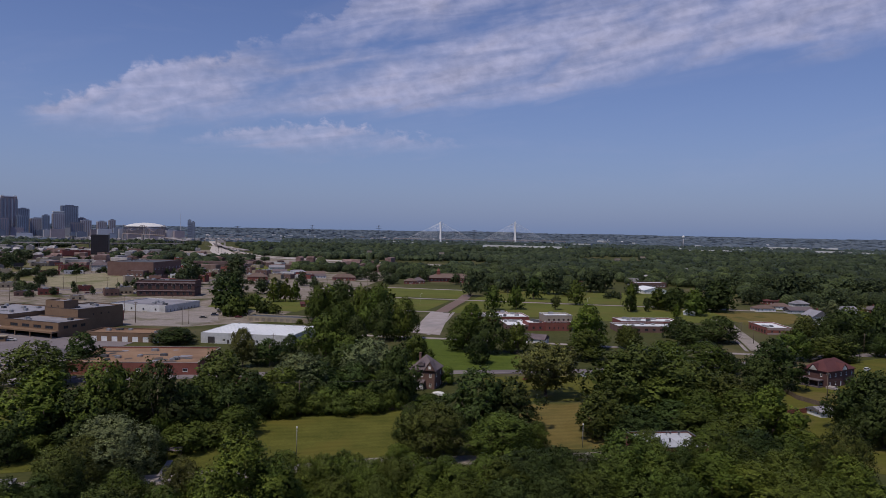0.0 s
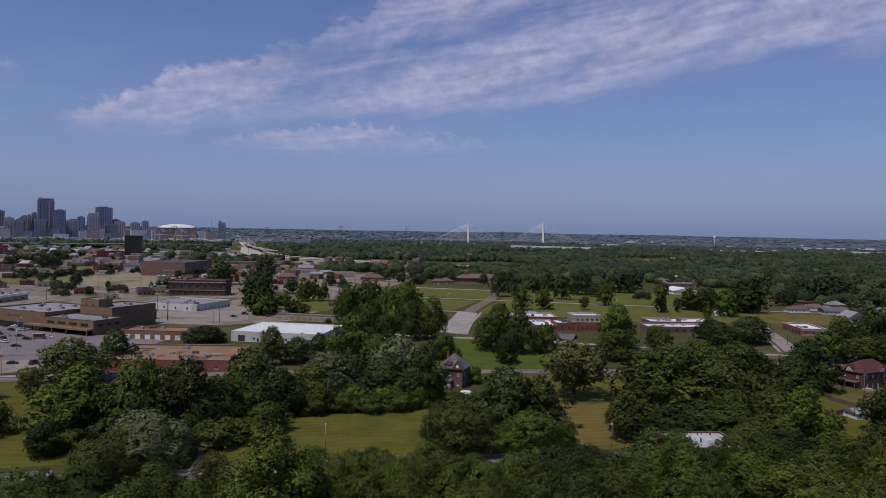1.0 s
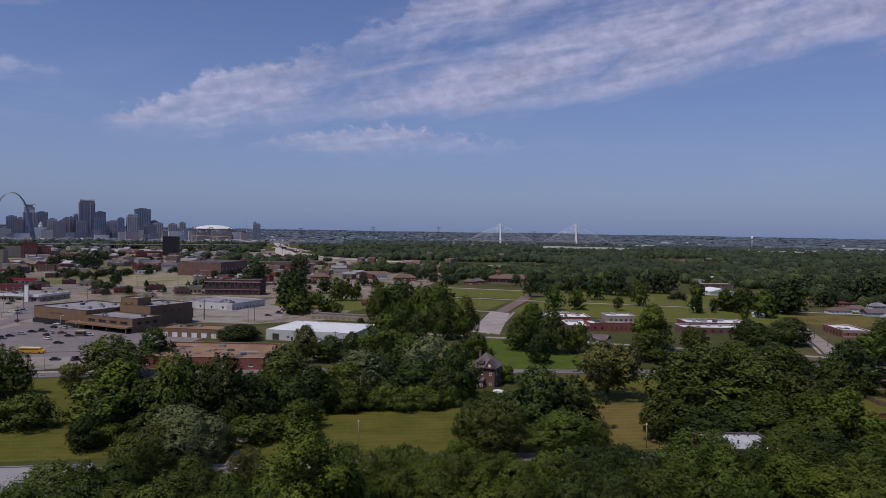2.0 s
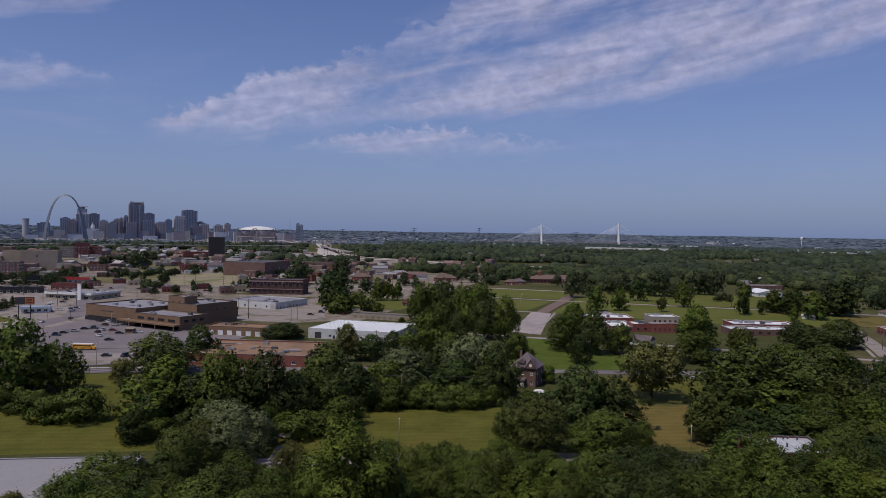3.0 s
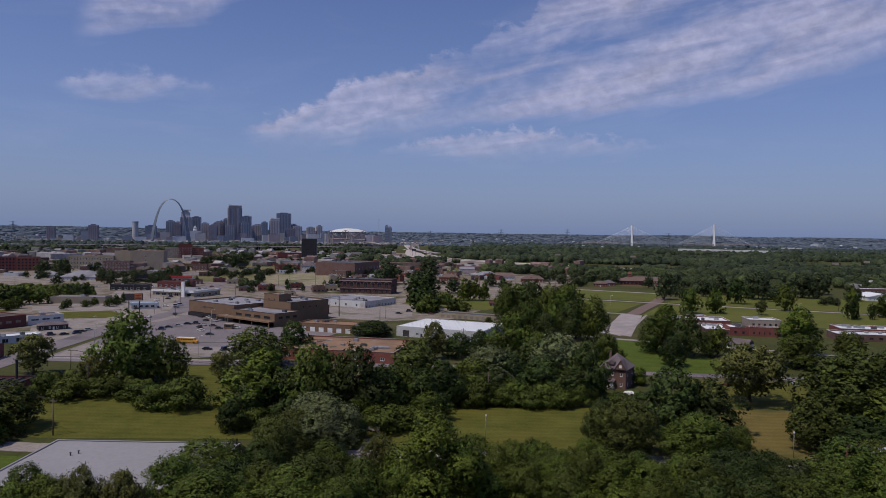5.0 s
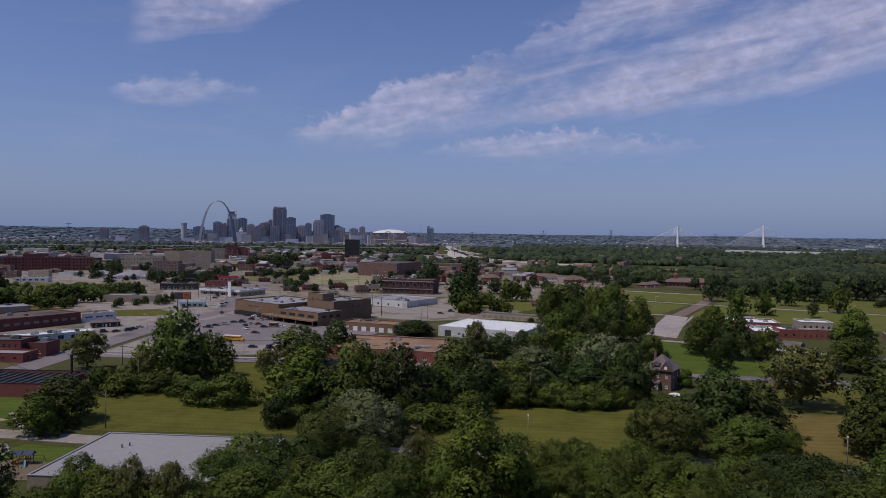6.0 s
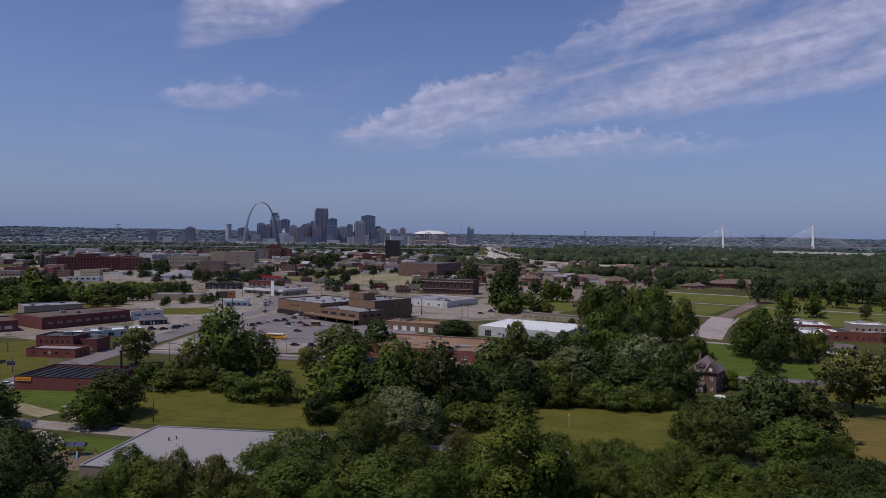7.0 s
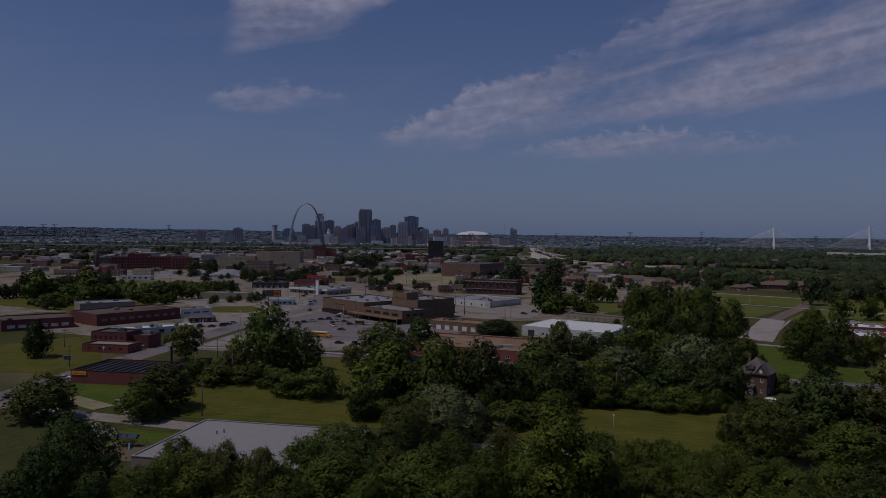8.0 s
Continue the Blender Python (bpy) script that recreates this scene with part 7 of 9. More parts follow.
child("chimney", Solid().tube((27.6, 21.6, 4), (27.6, 21.6, 10.8), 0.45, 0.42, 10).tube((27.6, 21.6, 10.8), (27.6, 21.6, 11.1), 0.58, 0.58, 10).mesh("chimney", NEAR_BLACK), bar, label="black steel flue pipe")
plant = base("brick_mill", -864, 712, 44, 0, "large dark red brick mill with rows of windows", "building")
block(plant, 0, 0, 81, 26, 18, DEEP_RED, ROOF_DARK, front=[o for k in range(4) for o in row_of(81, 20, 2.2, 1.6 + k * 4.2, 2.6, 1)], frame_mat=PURPLE, units=4, seed=37)
block(plant, 81.02, -1, 28, 28, 17.5, RED, ROOF_DARK, front=[o for k in range(4) for o in row_of(28, 6, 2.2, 1.6 + k * 4.0, 2.4, 1)], frame_mat=PURPLE)
block(plant, 22, 6, 30, 16, 4, DEEP_RED, ROOF_DARK, z=18.02)
block(plant, -24, 4, 23.95, 18, 16, PURPLE, ROOF_DARK, front=[o for k in range(3) for o in row_of(24, 6, 2, 1.6 + k * 4.6, 2.4, 1)])
stack = base("smokestack", -838, 668, 0, 0, "tall tapered dark brick smokestack", "chimney")
child("shaft", Solid().tube((0, 0, 0), (0, 0, 33), 2.6, 1.7, 12).mesh("shaft", CHARCOAL, True), stack)
child("rim", Solid().tube((0, 0, 33), (0, 0, 34.2), 2.0, 2.0, 12).mesh("rim", CHARCOAL), stack)
house("pavilion_hall", -620, 647, 25, 44, 32, 4.2, 10.5, "hip", PALE, ROOF_GREY, "low pale hall with a broad grey hipped roof", 1, False, category="building")
house("pavilion_hall", -674, 668, 25, 24, 20, 4.0, 8.0, "hip", PALE, ROOF_GREY, "small pale hall with a grey hipped roof", 1, False, category="building")
shop("low_roof_hall", -438, 449, 21, 41, 15, 4.8, GREY_TAN, ROOF_GREY, "low grey flat-roofed hall among trees", units=3, seed=38)
for k, (x, y, turn, w, d, h) in enumerate(((-355, 618, 32, 16, 12, 4.6), (-340, 657, 32, 12, 10, 4.6), (-298, 620, 30, 12, 16, 5.4), (-293, 637, 30, 12, 14, 5.8), (-634, 1137, 38, 18, 14, 9), (-735, 1360, 40, 50, 22, 11), (-508, 944, 34, 33, 14, 6.5),
                                           (-368, 604, 32, 15, 10, 3.4), (-306, 577, 30, 11, 9, 3.2), (-600, 1025, 38, 23, 14, 4.6), (-673, 969, 38, 22, 14, 6.6), (-456, 696, 34, 13, 10, 4), (-532, 780, 34, 23, 12, 4.4), (-427, 678, 34, 15, 12, 4.6))):
    shop("town_shop", x, y, turn, w, d, h, (DEEP_RED, MAROON, PURPLE, TAN, GREY_TAN)[k % 5], (ROOF_DARK, ROOF_GREY, ROOF_BROWN)[k % 3], ("dark red", "maroon", "weathered purple", "tan", "grey-tan")[k % 5] + " masonry shop with a flat roof in the town", group="town shops", front=row_of(w, max(2, int(w / 4)), 1.8, 1, 1.6, 0.6), frame_mat=PURPLE, units=2 + k % 4, seed=80 + k)
for k, (x, y, turn, w, d, h) in enumerate(((-991, 786, 38, 28, 18, 9.5), (-1129, 783, 39, 33, 18, 9.5), (-897, 658, 36, 39, 14, 4.6), (-811, 585, 35, 26, 16, 6.2))):
    shop("works_shed", x, y, turn, w, d, h, (MAROON, PALE, DEEP_RED, GREY_TAN)[k], (ROOF_DARK, ROOF_WHITE, ROOF_BROWN, ROOF_GREY)[k], ("maroon brick", "white painted", "dark red brick", "grey-tan")[k] + " works building near the mill", group="works buildings", front=row_of(w, max(3, int(w / 4)), 1.8, 1.2, 1.8, 0.6), frame_mat=PURPLE, units=2, seed=95 + k)
shop("pale_depot", -676, 568, 33, 34, 16, 4.4, PALE, ROOF_GREY, "pale grey flat-roofed depot near the tracks", front=row_of(34, 5, 3, 1.6, 2, 2), units=3, seed=39)
annexe = shop("flat_roofed_hall", -131, 113.5, 14.5, 46, 32.5, 5.4, GREY_TAN, ROOF_PAVED, "low hall with a plain pale grey flat roof", parapet=0.12, coping=ROOF_GREY, units=0)
for k, (ux, uy) in enumerate(((9.5, 21.0), (10.6, 22.6))):
    child("roof_vent", Solid().tube((ux, uy, 5.4), (ux, uy, 6.1), 0.16, 0.16, 8).tube((ux, uy, 6.1), (ux, uy, 6.25), 0.3, 0.12, 8).mesh("roof_vent", ROOF_DARK), annexe)


# ---- small town blocks between the landmarks ----
def town_block(x, y, turn, w, d, h, k):
    walls, roofs = (RED, PURPLE, TAN, PALE, DEEP_RED, GREY_TAN), (ROOF_GREY, ROOF_DARK, ROOF_WHITE, ROOF_TAN)
    words = ("red brick", "weathered brick", "tan masonry", "pale painted", "dark red brick", "grey-tan masonry")
    tops = ("grey", "dark tar", "white", "tan gravel")
    i, j = k * 7 % 6, (k * 5 + k // 3) % 4
    n = max(2, int(w / 4))
    rows = row_of(w, n, 1.6, 1.1, 1.6, 0.6) + (row_of(w, n, 1.4, 4.8, 1.6, 0.6) if h > 7 else [])
    shop("shop_building", x, y, turn, w, d, h, walls[i], roofs[j], f"{words[i]} town building with a {tops[j]} flat roof", group="town buildings", front=rows, units=k % 4, seed=50 + k)


rng = random.Random(12)
TOWN_ROWS = [(-300, 905, 9, 60), (-270, 960, 8, 70), (-200, 876, 6, 40), (-560, 900, 7, 90), (-640, 1040, 6, 110), (-520, 1180, 9, 120), (-330, 1130, 8, 90),
             (-740, 640, 5, 70), (-700, 960, 5, 90)]
count = 0
for cx, cy, n, spread in TOWN_ROWS:
    a = radians(-12 if cx > -420 else 25)
    for k in range(n):
        u, v = (k - n / 2) * spread / 2.4 + rng.uniform(-4, 4), rng.uniform(-0.35, 0.35) * spread
        town_block(cx + u * math.cos(a) - v * math.sin(a), cy + u * math.sin(a) + v * math.cos(a), math.degrees(a) + rng.choice((0, 0, 90)), rng.uniform(10, 24), rng.uniform(9, 18), rng.choice((3.6, 4.2, 4.8, 7.4, 8.5)), count)
        count += 1


# more small shops, lots and trees on the free ground of the town
TAKEN = [(ob.matrix_basis.translation.x, ob.matrix_basis.translation.y) for ob in bpy.data.objects if ob.parent is None and not ob.data]
TOWN_AREA = [(-560, 640), (-330, 590), (-190, 640), (-190, 860), (-330, 1000), (-640, 1060), (-820, 900), (-700, 720)]


def free_spots(n, gap, area, clear):
    found = []
    for _ in range(n * 40):
        x, y = rng.uniform(min(p[0] for p in area), max(p[0] for p in area)), rng.uniform(min(p[1] for p in area), max(p[1] for p in area))
        if len(found) < n and inside(area, x, y) and floor_at(x, y) < clear and all(math.hypot(x - a, y - b) > gap for a, b in TAKEN):
            found.append((x, y)), TAKEN.append((x, y))
    return found


for k, (x, y) in enumerate(free_spots(34, 27, TOWN_AREA, 0.09)):
    turn = (32 if x < -330 else -8) + rng.choice((0, 0, 90))
    town_block(x, y, turn, rng.uniform(12, 22), rng.uniform(9, 15), rng.choice((3.4, 3.8, 4.4, 6.8)), count + k)
for k, (x, y) in enumerate(free_spots(14, 24, TOWN_AREA, 0.09)):
    c, n = math.cos(radians(32 if x < -330 else -8)), math.sin(radians(32 if x < -330 else -8))
    w, d = rng.uniform(9, 16), rng.uniform(7, 11)
    patch("parking_lot", [(x + u * c - v * n, y + u * n + v * c) for u, v in ((-w, -d), (w, -d), (w, d), (-w, d))], 0.10, (ASPHALT, OLD_CONCRETE)[k % 2], ("grey asphalt", "cracked concrete")[k % 2] + " lot between town buildings", "parking lot")
SCATTERED = [("dr"[k % 2], x, y, rng.uniform(5, 9.5), rng.uniform(2.4, 4.6)) for k, (x, y) in enumerate(free_spots(110, 11, TOWN_AREA, 0.12))]
far_trees(ALL_TREES[298:] + SCATTERED)


def rooftops(name, spots, label, mat=None):
    """Far small buildings, too many to count: boxes with low roofs."""
    s = Solid()
    pick = random.Random(len(spots))
    for x, y in spots:
        a = pick.choice((0.3, -0.2, 1.87, 1.37))
        w, d, h = pick.uniform(9, 34) * 0.5, pick.uniform(7, 15) * 0.5, pick.uniform(4, 9)
        if pick.random() < 0.08:
            w, d, h = w * 2.2, d * 1.5, h * 1.5
        c, n, z = math.cos(a), math.sin(a), ground_height(x, y)
        q = [(x + u * c - v * n, y + u * n + v * c) for u, v in ((-w, -d), (w, -d), (w, d), (-w, d))]
        r = [(x + u * c, y + u * n) for u in (-w, w)]
        s.add([(*p, z) for p in q] + [(*p, z + h) for p in q] + [(*p, z + h + (d * 0.5 if w < 9 else 0.4)) for p in r],
              [(0, 1, 5, 4), (1, 2, 6, 5), (2, 3, 7, 6), (3, 0, 4, 7), (4, 5, 9, 8), (6, 7, 8, 9), (5, 6, 9), (7, 4, 8)])
    tagged(new(name, s.mesh(name, mat or ROOFTOPS)), label, "buildings", kind="stuff")


rng2 = np.random.default_rng(21)
rooftops("distant_buildings", scatter(rng2, 80, 1100, 2300, 17, 66, lambda x, y: off_highway(x, y, 60))[:, :2], "distant low town buildings with pale and dark roofs")
rooftops("distant_buildings", scatter(rng2, 74, 1000, 1900, 17, 60, lambda x, y: off_highway(x, y, 60))[:, :2], "distant brick town buildings", BRICK_BLOCKS)
rooftops("distant_buildings", scatter(rng2, 46, 1030, 1400, 4, 18, lambda x, y: off_highway(x, y, 45))[:, :2], "low brick and pale buildings before the highway", BRICK_BLOCKS)
rooftops("distant_buildings", scatter(rng2, 120, 3000, 4300, -44, 14, lambda x, y: noise.noise((x * 0.002, y * 0.002, 1.0)) > 0.0)[:, :2], "pale sheds and tanks on the far plain", PALE)
rooftops("distant_buildings", scatter(rng2, 66, 3150, 4200, -10, 66, lambda x, y: noise.noise((x * 0.002, y * 0.002, 8.0)) > (0.0 if azimuth(x, y) > 12 else 0.22))[:, :2], "distant city blocks beyond the river")
rooftops("distant_buildings", scatter(rng2, 48, 3250, 3700, 16, 42, lambda x, y: True)[:, :2], "low downtown blocks at the foot of the towers")
rooftops("distant_buildings", scatter(rng2, 75, 700, 1300, -40, -10, suburb_here)[:, :2], "house roofs among the trees")


# ---- skyline across the river ----
def tower_block(name, x, y, w, d, h, mat, label, turn=36.0, crown=None, crown_mat=None, ribs=0, steps=()):
    """A far high-rise: shaft with corner piers, floor bands, set-backs and a roof crown."""
    thing = base(name, x, y, turn, ground_height(x, y), label, "skyscraper", "downtown towers")
    s = Solid().box(-w / 2, -d / 2, -2, w / 2, d / 2, h)
    child("shaft", s.mesh("shaft", mat), thing)
    if h >= 60 and not ribs:
        # floors as dark bands, or bays as upright strips, on the faces
        b, trim = Solid(), {HAZED_FACADE[1]: HAZED_FACADE[3], HAZED_FACADE[3]: HAZED_FACADE[1], HAZED_FACADE[2]: HAZED_FACADE[3]}
        if int(w + h) % 2:
            for k in range(int((h - 8) / 8)):
                b.box(-w / 2 - 0.5, -d / 2 - 0.5, 5 + k * 8, w / 2 + 0.5, d / 2 + 0.5, 8.4 + k * 8)
        else:
            for wide, deep, swap in ((w, d, False), (d, w, True)):
                n = max(2, int(wide / 7.5))
                for k in range(n):
                    u = -wide / 2 + wide * (k + 0.5) / n
                    p = (u - 1.7, -deep / 2 - 0.5, u + 1.7, deep / 2 + 0.5)
                    b.box(*((p[1], p[0]) if swap else p[:2]), 4, *((p[3], p[2]) if swap else p[2:]), h - 4)
        tagged(child("cladding", b.mesh("cladding", trim.get(mat, HAZED_FACADE[2])), thing), kind="stuff")
    for k in range(ribs):
        px = -w / 2 + w * (k + 0.5) / ribs
        child("pier", Solid().box(px - w / ribs * 0.22, -d / 2 - 1.4, 0, px + w / ribs * 0.22, -d / 2 - 0.55, h + 1).mesh("pier", HAZED_FACADE[1] if k % 2 else HAZED_FACADE[3]), thing)
    z = h
    for f, hh in steps:
        child("setback", Solid().box(-w / 2 * f, -d / 2 * f, z + 0.01, w / 2 * f, d / 2 * f, z + hh).mesh("setback", mat), thing)
        z += hh
    if crown:
        c = Solid().box(-w / 2 * 0.92, -d / 2 * 0.92, z + 0.02, w / 2 * 0.92, d / 2 * 0.92, z + crown)
        child("crown", c.mesh("crown", crown_mat or WHITE), thing)
    else:
        child("roof_plant", Solid().box(-w * 0.25, -d * 0.25, z + 0.02, w * 0.25, d * 0.25, z + 4).mesh("roof_plant", HAZED_FACADE[3]), thing)
    return thing


S0, S1, S2, S3, S4 = HAZED_FACADE
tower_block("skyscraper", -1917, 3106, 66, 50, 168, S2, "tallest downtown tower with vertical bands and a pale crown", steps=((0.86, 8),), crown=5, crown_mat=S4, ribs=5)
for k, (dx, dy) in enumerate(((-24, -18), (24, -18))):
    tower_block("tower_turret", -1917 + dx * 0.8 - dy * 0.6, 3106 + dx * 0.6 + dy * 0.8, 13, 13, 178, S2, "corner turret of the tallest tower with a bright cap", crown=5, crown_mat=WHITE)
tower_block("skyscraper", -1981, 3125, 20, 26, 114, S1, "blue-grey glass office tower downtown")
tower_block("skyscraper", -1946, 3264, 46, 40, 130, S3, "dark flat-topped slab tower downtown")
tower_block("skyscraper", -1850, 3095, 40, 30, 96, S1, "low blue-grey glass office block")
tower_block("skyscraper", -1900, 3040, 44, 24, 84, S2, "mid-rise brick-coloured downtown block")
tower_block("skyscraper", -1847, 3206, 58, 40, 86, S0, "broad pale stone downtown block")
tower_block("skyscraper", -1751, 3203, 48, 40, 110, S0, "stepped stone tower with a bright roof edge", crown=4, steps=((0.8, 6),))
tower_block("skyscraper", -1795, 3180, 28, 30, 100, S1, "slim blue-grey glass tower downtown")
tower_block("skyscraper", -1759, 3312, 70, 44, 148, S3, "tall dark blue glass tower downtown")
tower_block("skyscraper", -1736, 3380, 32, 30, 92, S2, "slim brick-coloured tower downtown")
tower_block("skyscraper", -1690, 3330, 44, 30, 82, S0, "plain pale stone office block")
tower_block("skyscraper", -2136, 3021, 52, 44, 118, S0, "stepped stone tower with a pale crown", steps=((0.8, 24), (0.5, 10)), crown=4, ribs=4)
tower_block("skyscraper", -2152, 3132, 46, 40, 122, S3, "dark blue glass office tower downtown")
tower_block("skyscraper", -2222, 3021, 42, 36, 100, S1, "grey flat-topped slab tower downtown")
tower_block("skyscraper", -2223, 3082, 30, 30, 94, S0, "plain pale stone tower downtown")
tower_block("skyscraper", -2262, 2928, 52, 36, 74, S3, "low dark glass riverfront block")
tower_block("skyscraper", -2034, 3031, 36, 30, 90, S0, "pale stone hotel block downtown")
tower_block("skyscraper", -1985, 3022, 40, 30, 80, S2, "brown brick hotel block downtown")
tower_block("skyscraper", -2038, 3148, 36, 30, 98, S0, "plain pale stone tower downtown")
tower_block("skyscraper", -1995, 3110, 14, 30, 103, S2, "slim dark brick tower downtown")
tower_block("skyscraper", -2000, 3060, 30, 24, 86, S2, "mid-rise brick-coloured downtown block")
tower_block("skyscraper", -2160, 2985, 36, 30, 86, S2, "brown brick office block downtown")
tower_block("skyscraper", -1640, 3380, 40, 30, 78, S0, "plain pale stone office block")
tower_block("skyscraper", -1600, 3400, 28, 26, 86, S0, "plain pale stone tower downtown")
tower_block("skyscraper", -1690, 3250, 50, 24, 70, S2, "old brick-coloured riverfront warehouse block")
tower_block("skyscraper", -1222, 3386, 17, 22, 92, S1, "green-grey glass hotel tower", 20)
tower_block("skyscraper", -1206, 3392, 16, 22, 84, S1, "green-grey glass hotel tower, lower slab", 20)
tower_block("apartment_slab", -2581, 2651, 36, 22, 62, S2, "isolated brown apartment slab on rise")
tower_block("apartment_slab", -2189, 2470, 38, 30, 72, S2, "bulky stone power house block")
tower_block("apartment_slab", -2270, 2520, 40, 30, 44, S1, "low grey industrial riverfront block")
round_tower = base("round_tower", -2192, 2729, 0, 0, "round pale concrete tower", "tower", "downtown towers")
child("shaft", Solid().tube((0, 0, -2), (0, 0, 86), 13, 13, 20).mesh("shaft", S0), round_tower)
child("rim", Solid().tube((0, 0, 86), (0, 0, 92), 14, 14, 20).mesh("rim", S1), round_tower)
court = base("courthouse", -2043, 2964, 36, 0, "white courthouse with tall dome", "building")
child("body", Solid().box(-24, -14, -2, 24, 14, 52).mesh("body", S4), court)
child("drum", Solid().tube((0, 0, 52), (0, 0, 62), 9, 8.5, 16).mesh("drum", S4, True), court)
child("dome", Solid().tube((0, 0, 62), (0, 0, 69), 8.5, 6.5, 16).tube((0, 0, 69), (0, 0, 74), 6.5, 2.5, 16).tube((0, 0, 74), (0, 0, 80), 1.6, 0.6, 8).mesh("dome", S4, True), court)
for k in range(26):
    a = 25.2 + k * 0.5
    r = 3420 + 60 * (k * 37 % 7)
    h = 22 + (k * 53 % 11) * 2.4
    tower_block("city_block", -math.sin(radians(a)) * r, math.cos(radians(a)) * r, 34 + (k * 29 % 5) * 6, 26, h, HAZED_FACADE[(k * 3 + 1) % 5], "mid-rise city block at the edge of downtown")
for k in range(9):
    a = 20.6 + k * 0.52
    tower_block("city_block", -math.sin(radians(a)) * (3430 + 20 * (k % 3)), math.cos(radians(a)) * (3430 + 20 * (k % 3)), 44 + (k * 29 % 4) * 6, 24, 40 + (k * 31 % 5) * 3, (S2, S0, HAZED_FACADE[(k * 3 + 2) % 5])[k % 3], "low city block before the stadium")
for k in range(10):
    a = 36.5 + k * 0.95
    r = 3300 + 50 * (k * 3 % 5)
    tower_block("city_block", -math.sin(radians(a)) * r, math.cos(radians(a)) * r, 30 + (k * 7 % 4) * 8, 24, 12 + (k * 5 % 4) * 5, HAZED_FACADE[(k * 2) % 5], "low pale riverfront warehouse block")


def steel_arch():
    """A tapered three-sided steel arch on an inverted catenary."""
    left, right, tall = Vector((-2076, 2693, 0)), Vector((-1940, 2770, 0)), 192.0
    mid, half = (left + right) / 2, (right - left) / 2
    v, f, n = [], [], 72
    axis = half.normalized()
    for k in range(n + 1):
        s = -1 + 2 * k / n
        w = 2.95 * s
        z = tall * (1 - (math.cosh(w) - 1) / (math.cosh(2.95) - 1))
        slope = -tall * 2.95 * math.sinh(w) / (math.cosh(2.95) - 1)
        tangent = (half + Vector((0, 0, slope))).normalized()
        out = Vector((0, 0, 1)).cross(axis).normalized()
        normal = tangent.cross(out).normalized()
        size = 3.4 + 6.0 * (1 - z / tall)
        c = mid + half * s + Vector((0, 0, z))
        for q in range(3):
            a = 2 * math.pi * q / 3 + math.pi / 2
            v.append(c + (normal * math.sin(a) + out * math.cos(a)) * size)
    for k in range(n):
        f += [(3 * k + q, 3 * k + (q + 1) % 3, 3 * k + 3 + (q + 1) % 3, 3 * k + 3 + q) for q in range(3)]
    f += [(2, 1, 0), (3 * n, 3 * n + 1, 3 * n + 2)]
    tagged(new("monument_arch", mesh_of("monument_arch", [tuple(p) for p in v], f, ARCH_STEEL)), "huge tapered stainless steel monument arch by the river", "arch")


steel_arch()
dome = base("stadium", -1517, 3591, 22, 0, "domed stadium with a white roof", "stadium")
child("bowl", Solid().tube((0, 0, -2), (0, 0, 57), 92, 96, 28).mesh("bowl", S2), dome)
child("roof", Solid().tube((0, 0, 57.1), (0, 0, 60), 100, 98, 32).tube((0, 0, 60.05), (0, 0, 68), 96, 74, 32).tube((0, 0, 68.05), (0, 0, 74), 74, 42, 32).tube((0, 0, 74.05), (0, 0, 76.5), 42, 12, 32).mesh("roof", WHITE), dome, label="bright white low-domed roof")
for k in range(14):
    a = radians(-130 + k * 20)
    child("buttress", Solid().box(-4, -3, 0, 4, 3, 50).mesh("buttress", S0), dome, (math.cos(a) * 99, math.sin(a) * 99, 0), math.degrees(a))
mast = base("radio_mast", -1294, 3466, 0, 0, "thin grey steel radio mast", "mast")
child("shaft", Solid().tube((0, 0, -2), (0, 0, 126), 1.8, 0.6, 6).mesh("shaft", S0), mast)


